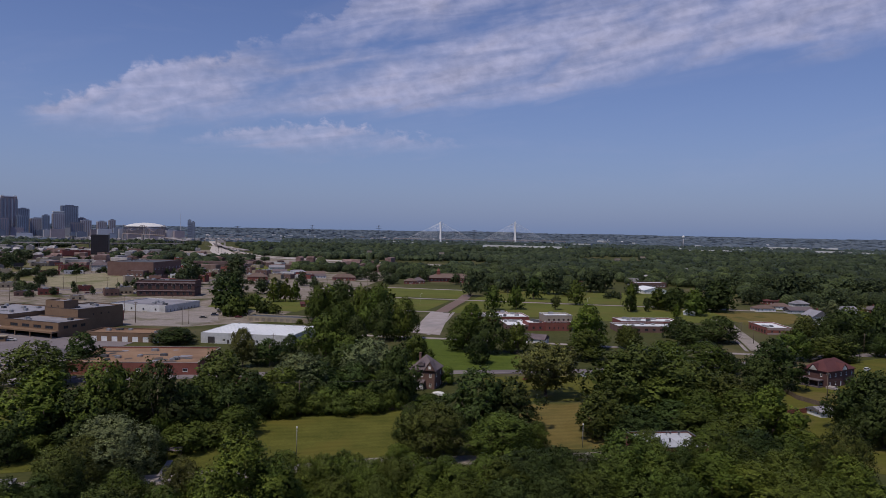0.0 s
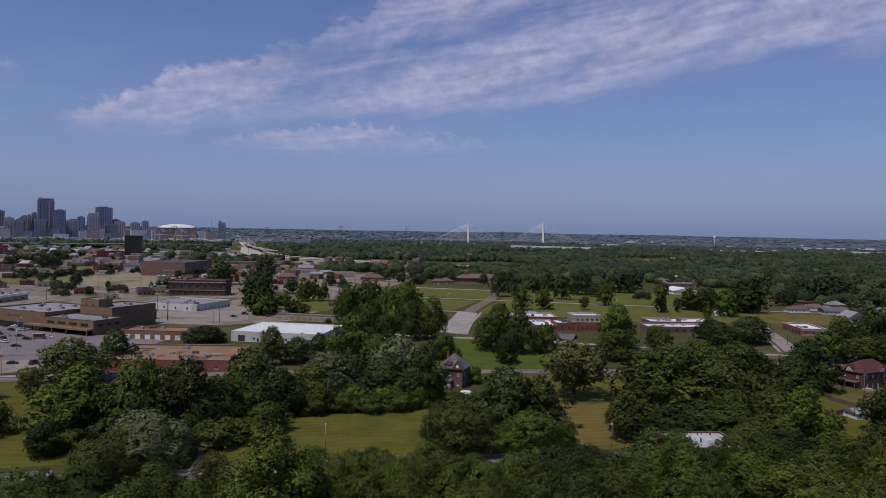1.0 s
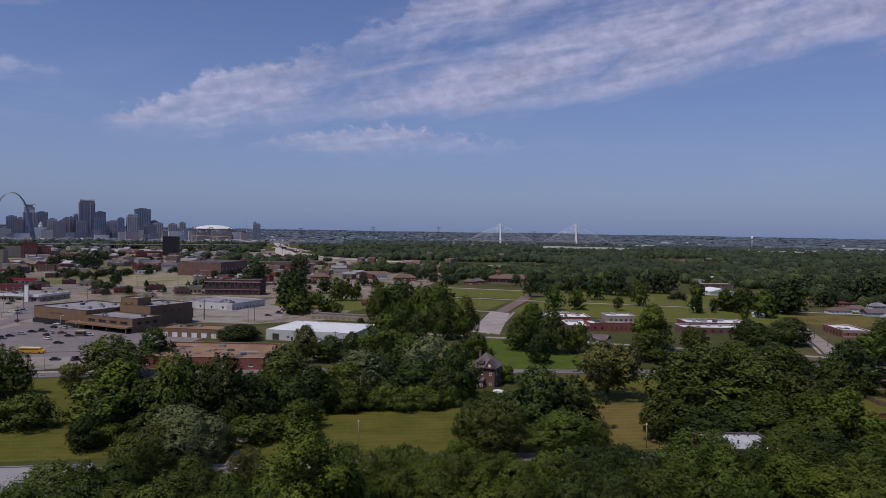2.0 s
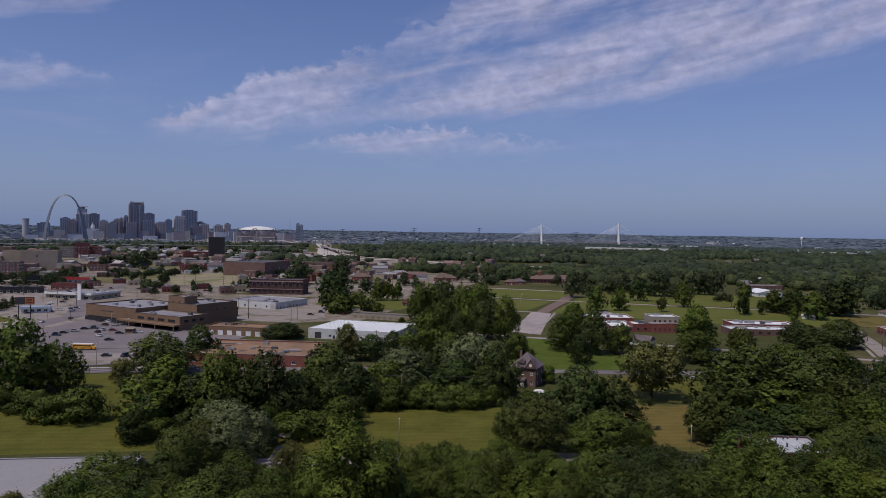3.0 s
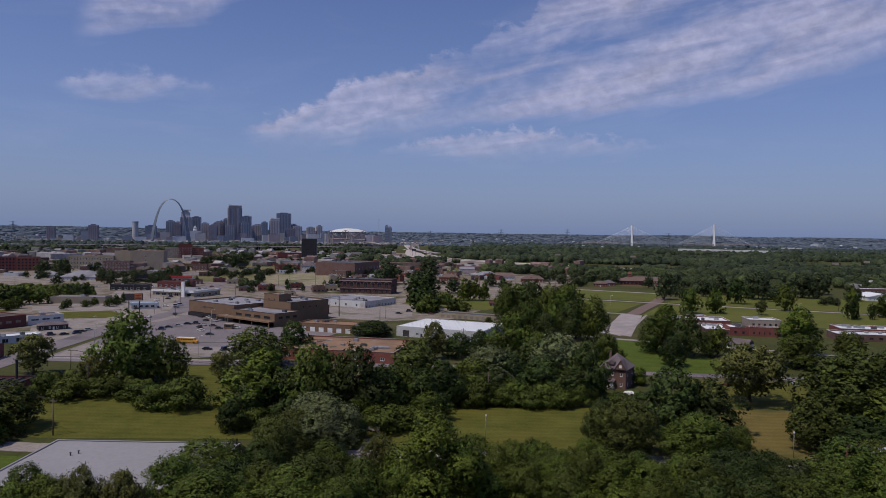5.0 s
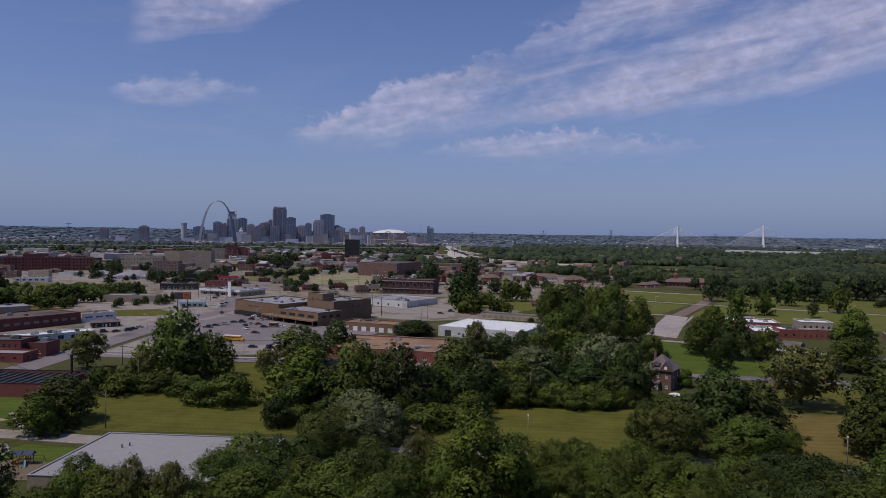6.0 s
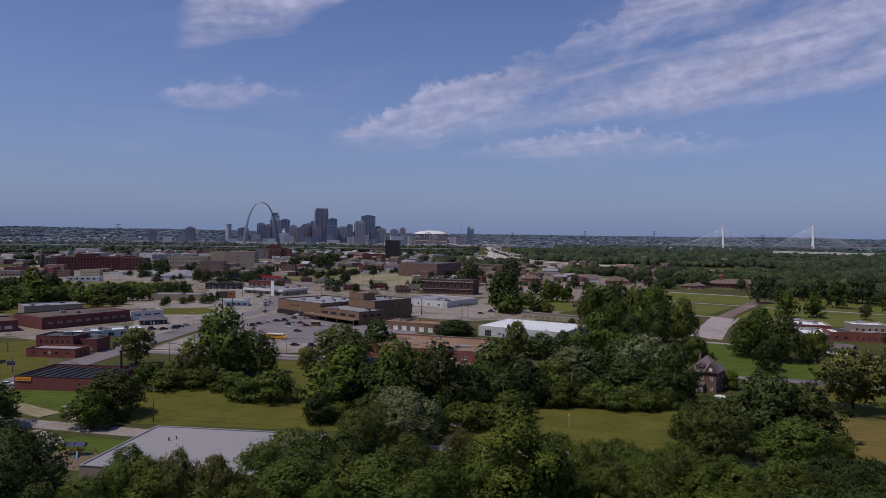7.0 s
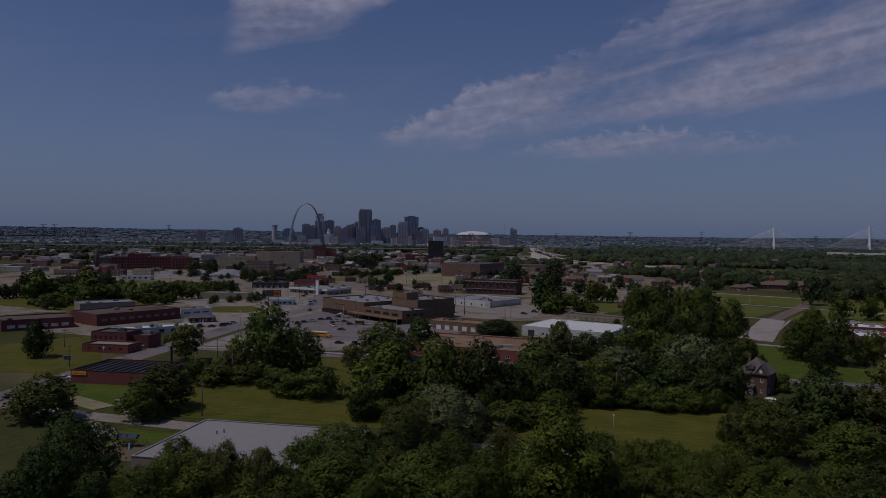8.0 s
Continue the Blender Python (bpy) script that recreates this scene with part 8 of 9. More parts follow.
def cable_bridge():
    """Cable-stayed bridge with two white pylons."""
    thing = base("cable_bridge", 0, 0, 0, 0, "white cable-stayed road bridge with two tall pylons", "bridge")
    one, two = Vector((-22, 3500, 0)), Vector((352, 3560, 0))
    along = (two - one).normalized()
    side = Vector((-along.y, along.x, 0))
    deck_z = 24.0
    start, end = one - along * 230, two + along * 260
    d = Solid()
    d.add([start + side * 14 + Vector((0, 0, deck_z)), end + side * 14 + Vector((0, 0, deck_z)), end - side * 14 + Vector((0, 0, deck_z)), start - side * 14 + Vector((0, 0, deck_z)),
           start + side * 14 + Vector((0, 0, deck_z - 3)), end + side * 14 + Vector((0, 0, deck_z - 3)), end - side * 14 + Vector((0, 0, deck_z - 3)), start - side * 14 + Vector((0, 0, deck_z - 3))],
          [(3, 2, 1, 0), (4, 5, 6, 7), (0, 1, 5, 4), (2, 3, 7, 6), (1, 2, 6, 5), (3, 0, 4, 7)])
    child("deck", d.mesh("deck", CONCRETE), thing)
    for k in range(16):
        p = start + (end - start) * (k / 15)
        child("pier", Solid().tube((p.x, p.y, -2), (p.x, p.y, deck_z - 3), 2.2, 2.2, 8).mesh("pier", CONCRETE), thing)
    for foot, top in ((one, 109.0), (two, 117.0)):
        head = foot + Vector((0, 0, top))
        p = Solid()
        for sgn in (1, -1):
            p.tube(foot + side * 15 * sgn + Vector((0, 0, -2)), foot + side * 2.2 * sgn + Vector((0, 0, top * 0.68)), 4.2, 3.4, 8)
        p.tube(foot + Vector((0, 0, top * 0.64)), head, 4.6, 3.2, 8)
        child("pylon", p.mesh("pylon", PYLON), thing)
        for k in range(1, 13):
            for sgn in (1, -1):
                deck = foot + along * sgn * (12 + 12.5 * k) + Vector((0, 0, deck_z))
                up = foot + Vector((0, 0, top * (0.70 + 0.29 * k / 13)))
                child("stay_cable", Solid().tube(up, deck, *((0.48, 0.48) if k == 12 else (0.28, 0.28)), 4).mesh("stay_cable", CABLE), thing)
    return thing


cable_bridge()


def truss_bridge(name, a, b, spans, rise, deck_z, mat, label, arched=True):
    """A steel truss bridge of several spans between two points."""
    a, b = Vector((*a, 0)), Vector((*b, 0))
    thing = base(name, 0, 0, 0, 0, label, "bridge")
    along = (b - a) / spans
    child("deck", Solid().tube(a + Vector((0, 0, deck_z)), b + Vector((0, 0, deck_z)), 2.0, 2.0, 4).mesh("deck", mat), thing)
    for k in range(spans):
        p = a + along * k
        child("pier", Solid().tube((p.x, p.y, -2), (p.x, p.y, deck_z), 5, 4, 8).mesh("pier", CONCRETE), thing)
        n, last = 12, None
        for i in range(n + 1):
            u = i / n
            top = p + along * u + Vector((0, 0, deck_z + rise * (math.sin(math.pi * u) ** 0.7 if arched else 0.34 + 0.66 * abs(math.cos(math.pi * u)) ** 1.6)))
            low = p + along * u + Vector((0, 0, deck_z))
            child("hanger", Solid().tube(low, top + Vector((0, 0, 0.1)), 0.9, 0.9, 4).mesh("hanger", mat), thing)
            if last:
                child("chord", Solid().tube(last[0], top, 1.0, 1.0, 4).mesh("chord", mat), thing)
                child("diagonal", Solid().tube(last[1], top, 0.8, 0.8, 4).mesh("diagonal", mat), thing)
            last = (top, low)
    return thing


RUST = surface("rusty_steel", (0.22, 0.18, 0.18), (0.30, 0.25, 0.24), 0.7, 0.02, 0.2, 0.0)
DARK_STEEL = surface("dark_bridge_steel", (0.05, 0.055, 0.075), (0.085, 0.09, 0.115), 0.6, 0.02, 0.2, 0.0)
truss_bridge("truss_bridge", (-3443, 2065), (-3120, 2509), 4, 37, 25, DARK_STEEL, "dark steel arched truss railway bridge")
truss_bridge("truss_bridge", (-1310, 2880), (-1000, 2530), 2, 36, 28, RUST, "rust-coloured cantilever truss road bridge", False)


def viaduct(name, points, width, z, label):
    thing = base(name, 0, 0, 0, 0, label, "viaduct")
    pts = [Vector((*p, z)) for p in points]
    d = Solid()
    for a, b in zip(pts, pts[1:]):
        s = Vector((-(b - a).y, (b - a).x, 0)).normalized() * width / 2
        d.add([a + s, b + s, b - s, a - s] + [q - Vector((0, 0, 1.8)) for q in (a + s, b + s, b - s, a - s)], [(3, 2, 1, 0), (4, 5, 6, 7), (0, 1, 5, 4), (2, 3, 7, 6), (1, 2, 6, 5), (3, 0, 4, 7)])
    child("deck", d.mesh("deck", CONCRETE), thing)
    for a, b in zip(pts, pts[1:]):
        n = max(1, int((b - a).length / 38))
        for k in range(n):
            p = a.lerp(b, k / n)
            child("pier", Solid().tube((p.x, p.y, -1), (p.x, p.y, z - 1.8), 1.3, 1.3, 8).mesh("pier", CONCRETE), thing)
    return thing


viaduct("viaduct", [(-2300, 1250), (-1750, 1500), (-1400, 1720), (-1000, 1900), (-760, 2060)], 20, 13, "long elevated concrete highway")
viaduct("viaduct", [(-1000, 2530), (-830, 2200), (-740, 2020)], 14, 22, "concrete bridge approach on piers")
viaduct("viaduct", [(-780, 2400), (-600, 1950), (-480, 1720)], 12, 8, "concrete highway ramp on piers")
gate = base("highway_building", -702, 2216, 19, 0, "square concrete structure over the highway", "building")
child("body", Solid().box(-15, -6, 0, -10, 6, 21).box(10, -6, 0, 15, 6, 21).box(-15, -6, 14, 15, 6, 21).box(-1.5, -6, 0, 1.5, 6, 14).mesh("body", HIGHWAY_SLAB), gate)
shop("long_warehouse", 138, 2560, -22, 300, 40, 15, PALE, ROOF_WHITE, "very long low warehouse with a white roof")
for k, (x, y, w, h) in enumerate(((560, 2500, 120, 8), (900, 2650, 160, 9), (1250, 2700, 120, 8), (700, 2900, 90, 8), (1500, 2750, 140, 9), (1050, 2350, 90, 7), (1330, 2300, 70, 7))):
    shop("far_warehouse", x, y, -25, w, 40, h, PALE, ROOF_WHITE if k % 2 else ROOF_GREY, "far warehouse with a pale flat roof", group="far warehouses")

for k, (x, y, w, h) in enumerate(((954, 2582, 74, 14), (1159, 2854, 50, 14), (1566, 3423, 172, 18), (1367, 2644, 112, 17), (1508, 2556, 60, 15), (1903, 3512, 40, 18), (1750, 2700, 90, 16), (620, 3450, 90, 16))):
    shop("far_warehouse", x, y, -25, w, 40, h - 3, PALE, ROOF_GREY, "far pale warehouse above the woods", group="far warehouses")


def transmission_tower(x, y, tall, turn):
    """A far lattice mast for power lines: four legs, bracing and three crossarms."""
    ob = base("transmission_tower", x, y, turn, ground_height(x, y), "grey steel lattice transmission tower", "pylon", "transmission towers")
    for sx, sy in ((-1, -1), (1, -1), (1, 1), (-1, 1)):
        child("leg", Solid().tube((sx * 6, sy * 6, -1), (sx * 1.2, sy * 1.2, tall), 0.55, 0.4, 4).mesh("leg", DARK_STEEL), ob)
    for k in range(5):
        a, b = tall * k / 5, tall * (k + 1) / 5
        ra, rb = 6 - 4.8 * k / 5, 6 - 4.8 * (k + 1) / 5
        child("brace", Solid().tube((-ra, -ra, a), (rb, -rb, b), 0.3, 0.3, 4).tube((ra, -ra, a), (-rb, -rb, b), 0.3, 0.3, 4).mesh("brace", DARK_STEEL), ob)
    for k in (0.72, 0.84, 0.96):
        child("crossarm", Solid().box(-11, -0.5, tall * k - 0.5, 11, 0.5, tall * k + 0.5).mesh("crossarm", DARK_STEEL), ob)


for x, y, tall, turn in ((-2371, 1670, 77, 55), (-2352, 1700, 77, 55), (-2105, 1994, 80, 45), (-534, 2850, 77, 10), (-270, 2887, 81, 5), (120, 2900, 70, 0), (-820, 2800, 68, 15)):
    transmission_tower(x, y, tall, turn)


tank = base("water_tower", 1116, 3317, 0, ground_height(1116, 3317), "slim pale concrete water tower on the plain", "water tower")
child("stem", Solid().tube((0, 0, -1), (0, 0, 50), 2.6, 2.2, 12).mesh("stem", HAZED_FACADE[0], True), tank)
child("tank", Solid().tube((0, 0, 50), (0, 0, 53), 3.0, 5.0, 16).tube((0, 0, 53.05), (0, 0, 61), 5.0, 5.0, 16).tube((0, 0, 61.05), (0, 0, 63), 5.0, 2.0, 16).mesh("tank", PYLON, True), tank)


# ---- street furniture, vehicles and small things ----
def utility_pole(x, y, tall, turn=0.0, arm=True):
    ob = base("utility_pole", x, y, turn, 0, "weathered wooden utility pole with crossarm" if arm else "plain weathered wooden pole beside a street", "pole", "utility poles")
    child("pole", Solid().tube((0, 0, -0.5), (0, 0, tall), 0.19, 0.13, 8).mesh("pole", TIMBER, True), ob)
    if arm:
        child("crossarm", Solid().box(-1.2, -0.08, tall - 0.9, 1.2, 0.08, tall - 0.72).mesh("crossarm", TIMBER), ob)
        for px in (-1.1, -0.45, 0.45, 1.1):
            child("insulator", Solid().tube((px, 0, tall - 0.72), (px, 0, tall - 0.5), 0.07, 0.05, 6).mesh("insulator", STEEL), ob)
    return ob


def lamp_post(x, y, tall, turn=0.0, plain=False):
    ob = base("lamp_post", x, y, turn, 0, "slim galvanised lamp post with a single head", "street lamp", "lamp posts")
    child("pole", Solid().tube((0, 0, -0.3), (0, 0, tall), 0.11, 0.07, 8).mesh("pole", STEEL, True), ob)
    if plain:
        child("lamp_head", Solid().tube((0, 0, tall), (0, 0, tall + 0.4), 0.16, 0.22, 8).tube((0, 0, tall + 0.4), (0, 0, tall + 0.55), 0.22, 0.1, 8).mesh("lamp_head", WHITE, True), ob)
        return ob
    child("arm", Solid().tube((0, 0, tall - 0.1), (1.4, 0, tall + 0.15), 0.05, 0.05, 6).mesh("arm", STEEL), ob)
    child("lamp_head", Solid().box(1.1, -0.16, tall + 0.08, 1.9, 0.16, tall + 0.26).mesh("lamp_head", WHITE), ob)
    return ob


NEAR_POLES = [(-158, 163, 10.6, 0), (-49, 242, 10.5, 15), (-15, 252, 10, 15), (-177, 231, 10, 20), (-220, 236, 10, 20), (-191, 213, 9.5, 20), (-83, 345, 11, 0), (-78, 318, 10, 0),
               (188, 446, 9, 20), (182, 414, 9, 20), (162, 332, 12, 10), (230, 386, 11, 10), (145.3, 266, 12.2, 30), (141.7, 289.3, 10.3, 30), (-299, 412, 11, 20), (-308, 228, 9, 20), (-262, 196, 9.5, 20)]
TOWN_POLES = [(-197, 452, 14, 0), (-238, 620, 13, 0), (-163, 452, 11, 0), (-165, 446, 11, 0), (60, 330, 10, 0), (-341, 476, 12, 0), (-366, 489, 12, 0), (-395, 511, 12, 30), (-229, 507, 12, 30), (-200, 458, 12, 30), (-442, 869, 12, 30), (-523, 663, 12, 30), (-347, 564, 12, 30), (-393, 648, 12, 30), (-367, 681, 12, 30), (-328, 689, 12, 30), (-447, 554, 12, 30)]
for x, y, tall, turn in NEAR_POLES + TOWN_POLES:
    utility_pole(x, y, tall, turn)
TOWN_STREETS = [[(-720, 470), (-560, 560), (-420, 640), (-330, 690), (-230, 720)], [(-640, 880), (-600, 800), (-500, 690), (-440, 640)], [(-860, 640), (-740, 720), (-600, 830), (-480, 900), (-330, 960)], [(-330, 610), (-300, 700), (-270, 830), (-250, 960)],
                [(-230, 745), (-140, 730), (-60, 770)], [(26, 650), (89, 637), (179, 621), (240, 608)]]
for line in TOWN_STREETS:
    for (ax, ay), (bx, by) in zip(line, line[1:]):
        n = max(1, int(math.hypot(bx - ax, by - ay) / 42))
        for k in range(n):
            u, side = (k + 0.5) / n, 7.0 / math.hypot(bx - ax, by - ay)
            utility_pole(ax + (bx - ax) * u - (by - ay) * side, ay + (by - ay) * u + (bx - ax) * side, 10.5 + (k * 7 % 4) * 0.5, 0, False)
for x, y, tall, turn in ((-189, 277, 11, 20), (-228, 360, 10, 20), (-223, 338, 10, 110), (-281, 418, 10, 20), (-326, 434, 11, 20), (-265, 300, 10, 0), (-250, 380, 10, 20),
                         (-320, 418, 10, 20), (-345, 372, 10, 20), (-290, 330, 9.5, 200), (-272, 262, 9.5, 200), (60, 600, 9, 0), (120, 590, 9, 0), (-20, 600, 9, 0)):
    lamp_post(x, y, tall, turn)
lamp_post(-40, 195, 7.2, 0, True)
lamp_post(41.5, 206, 6.6, 0, True)


def wire(a, b, sag, group="wires"):
    a, b = Vector(a), Vector(b)
    side, v, f = Vector((-(b - a).y, (b - a).x, 0)).normalized() * 0.03, [], []
    for k in range(13):
        u = k / 12
        p = a.lerp(b, u) - Vector((0, 0, 4 * sag * u * (1 - u)))
        v += [p + side, p - side, p + Vector((0, 0, 0.05))]
        if k:
            n = 3 * k
            f += [(n - 3, n - 2, n + 1, n), (n - 2, n - 1, n + 2, n + 1), (n - 1, n - 3, n, n + 2)]
    tagged(new("overhead_wire", mesh_of("overhead_wire", [tuple(p) for p in v], f, RUBBER)), "thin black overhead wire between poles", "cable", group)


for off in (-1.1, 0.45, 1.1):
    wire((-308 + off, 228, 8.6), (-158 + off, 163, 10.1), 1.6)
    wire((-220 + off, 236, 9.5), (-177 + off, 231, 9.5), 0.7)
    wire((-177 + off, 231, 9.5), (-49 + off, 242, 10.0), 1.8)
    wire((-49 + off, 242, 10.0), (-15 + off, 252, 9.5), 0.5)


def car_model(name, mat, long, label, van=False):
    ob = base(name, 0, 0, 0, 0, label, "car", "parked cars")
    h = 1.15 if not van else 1.75
    body = [(-long / 2, 0.35), (long / 2, 0.35), (long / 2, 0.72), (long * 0.47, 0.86), (long * 0.24, 0.95), (-long * 0.46, 0.98), (-long / 2, 0.85)]
    cab = [(-long * 0.40, 0.97), (long * 0.22, 0.95), (long * 0.10, h + 0.3), (-long * 0.28, h + 0.3)]
    s = Solid().prism(body, -0.88, 0.88)
    s.prism([(x * 0.97, z if z < 1 else z + 0.03) for x, z in [(-long * 0.27, h + 0.26), (long * 0.09, h + 0.26), (long * 0.08, h + 0.33), (-long * 0.26, h + 0.33)]], -0.68, 0.68)
    child("body", s.mesh("body", mat), ob)
    child("cabin_glass", Solid().prism(cab, -0.74, 0.74).mesh("cabin_glass", GLASS), ob)
    for x in (-long * 0.31, long * 0.31):
        for y in (-0.86, 0.86):
            wheel = child("wheel", Solid().tube((0, -0.11, 0), (0, 0.11, 0), 0.33, 0.33, 12).mesh("tyre", RUBBER), ob, (x, y, 0.33))
            child("rim", Solid().tube((0, -0.125, 0), (0, 0.125, 0), 0.19, 0.19, 8).mesh("rim", STEEL), wheel)
    for y in (-0.6, 0.6):
        child("headlight", Solid().box(long / 2 - 0.03, y - 0.2, 0.6, long / 2 + 0.02, y + 0.2, 0.74).mesh("headlight", WHITE), ob)
        child("taillight", Solid().box(-long / 2 - 0.02, y - 0.2, 0.66, -long / 2 + 0.03, y + 0.2, 0.82).mesh("taillight", BRIGHT_RED), ob)
    return ob


def paint(name, c):
    return surface(name, tuple(v * 0.9 for v in c), c, 0.3, 0.5, 3.0, 0.0, spec=0.5)


CAR_KINDS = [("car", paint("black_car_paint", (0.02, 0.02, 0.025)), 4.7, "black sedan parked on asphalt", False), ("car", paint("silver_car_paint", (0.42, 0.43, 0.45)), 4.6, "silver sedan parked on asphalt", False),
             ("car", paint("white_car_paint", (0.75, 0.75, 0.75)), 4.6, "white compact car parked on asphalt", False), ("car", paint("dark_red_car_paint", (0.14, 0.03, 0.035)), 4.6, "dark red car parked on asphalt", False),
             ("suv", paint("dark_blue_car_paint", (0.03, 0.04, 0.08)), 4.9, "dark blue parked sport utility vehicle", True), ("van", paint("white_van_paint", (0.72, 0.72, 0.73)), 5.2, "tall white van parked on concrete", True)]
PARKED = [(0, -266, 398, 160), (1, -259, 398, 160), (0, -280, 413, 160), (2, -273, 412, 160), (0, -266, 379, 20), (4, -262, 382, 20), (0, -251, 369, 150), (1, -254, 378, 150), (3, -247, 377, 20), (2, -242, 357, 170),
          (0, -228, 345, 20), (0, -237, 368, 20), (2, -229, 374, 20), (4, -265, 353, 25), (0, -267, 362, 25)]
PARKED_TOWN = [(i * 5 % 6, x, y, 20 + 37 * (i % 5)) for i, (x, y) in enumerate(((-377, 510), (-337, 465), (-387, 527), (-343, 452), (-380, 500), (-729, 993), (-682, 944), (-641, 899), (-709, 1009), (-669, 970), (-615, 851), (-606, 826), (-748, 1044), (-616, 897), (-611, 867), (-658, 901), (-363, 468), (-369, 484), (-313, 699), (-301, 665), (-312, 650), (-323, 640)))]
PARKED_STREET = [(k * 5 % 6, -640 + k * 24 + (k * 13 % 7), 522 + k * 13.2 - (k * 11 % 5), 28) for k in range(12)] + [(k * 3 % 5, -612 + k * 22, 817 - k * 21, 130) for k in range(6)]
PARKED_MORE = [(2, 202, 336, 40), (1, 62, 307.7, 100), (3, 36, 300, 60), (1, -266, 370, 25), (0, -201, 302, 20), (4, -192, 303, 75), (0, -188, 306, 75), (0, -301, 318, 70), (4, -298, 324, 70), (0, -300, 330, 70), (1, -302, 337, 70), (4, -306, 314, 70), (2, -242, 179, 40),
               (4, -161, 497, 0), (3, -142, 489, 0), (0, -164, 482, 0), (0, -349, 437, 30), (2, -343, 461, 20), (1, -331, 457, 60), (5, -338, 472, 60), (0, -305, 420, 108), (2, -310, 400, 108)]
models = {}
for kind, x, y, turn in PARKED + PARKED_TOWN + PARKED_STREET + PARKED_MORE:
    if kind not in models:
        models[kind] = car_model(*CAR_KINDS[kind])
        models[kind].matrix_basis = pose(x, y, floor_at(x, y), 0, 0, turn)
    else:
        copy_thing(models[kind], pose(x, y, floor_at(x, y), 0, 0, turn))

bus = base("school_bus", -222.5, 317, 6, floor_at(-222, 317), "yellow school bus with a white roof, parked", "bus")
child("body", Solid().prism([(-5.6, 0.5), (4.2, 0.5), (5.6, 0.5), (5.6, 1.5), (4.2, 1.75), (4.0, 2.65), (-5.6, 2.65)], -1.2, 1.2).mesh("body", YELLOW), bus)
child("roof", Solid().prism([(-5.6, 2.66), (4.0, 2.66), (3.8, 2.9), (-5.4, 2.95)], -1.1, 1.1).mesh("roof", WHITE), bus, label="white roof")
for k in range(9):
    child("window", Solid().box(-5.2 + k * 1.0, -1.23, 1.75, -4.4 + k * 1.0, 1.23, 2.4).mesh("window", GLASS), bus)
child("side_stripe", Solid().box(-5.5, -1.22, 1.2, 4.1, 1.22, 1.32).mesh("side_stripe", BLACK), bus)
for x in (-3.6, 3.9):
    for y in (-1.1, 1.1):
        child("wheel", Solid().tube((0, -0.14, 0), (0, 0.14, 0), 0.5, 0.5, 12).mesh("wheel", RUBBER), bus, (x, y, 0.45))

booth = base("parking_booth", -233, 372, 10, floor_at(-233, 372), "small tan brick parking booth", "booth")
child("walls", Solid().box(-2.4, -1.5, 0, 2.4, 1.5, 2.6).mesh("walls", BROWN), booth)
child("roof", Solid().box(-2.8, -1.9, 2.6, 2.8, 1.9, 2.85).mesh("roof", TAN), booth)
child("window", Solid().box(-1.6, -1.54, 1.1, 1.6, -1.47, 2.0).mesh("window", GLASS), booth)
child("barrier", Solid().box(-30, -0.2, 0, 22, 0.2, 0.35).mesh("barrier", CONCRETE), tagged(base("kerb", -212, 322, 21, floor_at(-212, 322)), "low concrete kerb across the parking lot", "kerb"))


def billboard(x, y, turn, low, w, h, face, label):
    ob = base("billboard", x, y, turn, 0, label, "billboard", "billboards")
    for px in (-w * 0.3, w * 0.3):
        child("post", Solid().tube((px, 0.3, -0.5), (px, 0.3, low + h * 0.7), 0.3, 0.3, 8).mesh("post", CHARCOAL), ob)
    child("panel", Solid().box(-w / 2, 0, low, w / 2, 0.25, low + h).mesh("panel", BLACK), ob)
    child("poster", Solid().box(-w / 2 + 0.3, -0.06, low + 0.3, w / 2 - 0.3, -0.004, low + h - 0.3).mesh("poster", face), ob)
    child("catwalk", Solid().box(-w / 2, -0.9, low - 0.25, w / 2, -0.1, low - 0.1).mesh("catwalk", STEEL), ob)
    return ob


board = billboard(-326, 405, 30, 10.5, 11, 4.6, CHARCOAL, "dark roadside billboard with an orange poster")
child("picture_panel", Solid().box(0.3, -0.12, 10.9, 4.9, -0.07, 14.7).mesh("picture_panel", ORANGE), board)
for k in range(3):
    child("text_bar", Solid().box(0.8, -0.16, 11.6 + k * 0.9, 4.2, -0.13, 12.0 + k * 0.9).mesh("text_bar", BLACK), board)
for x, y, low in ((-6, 1426, 19), (-154, 1452, 19), (316, 1294, 18), (-399, 1628, 17), (-301, 1614, 12), (-540, 1700, 16), (420, 1500, 16), (-560, 930, 9), (-505, 640, 9)):
    billboard(x, y, azimuth(x, y) + 8, low - 3, 11, 4.2, GREY_TAN if x > -300 else BLACK, "roadside billboard on tall posts above the trees")
small_sign = base("roadside_sign", -267, 199, 15, 0, "white roadside sign with plain dark bars on two posts", "sign")
for px in (-1.6, 1.6):
    child("post", Solid().tube((px, 0, -0.3), (px, 0, 2.0), 0.09, 0.09, 6).mesh("post", STEEL), small_sign)
child("panel", Solid().box(-2.1, -0.1, 2.0, 2.1, 0.1, 4.0).mesh("panel", STEEL), small_sign)
for k in range(3):
    child("text_bar", Solid().box(-1.8, -0.14, 2.25 + k * 0.55, 1.8, -0.105, 2.7 + k * 0.55).mesh("text_bar", BLACK), small_sign)

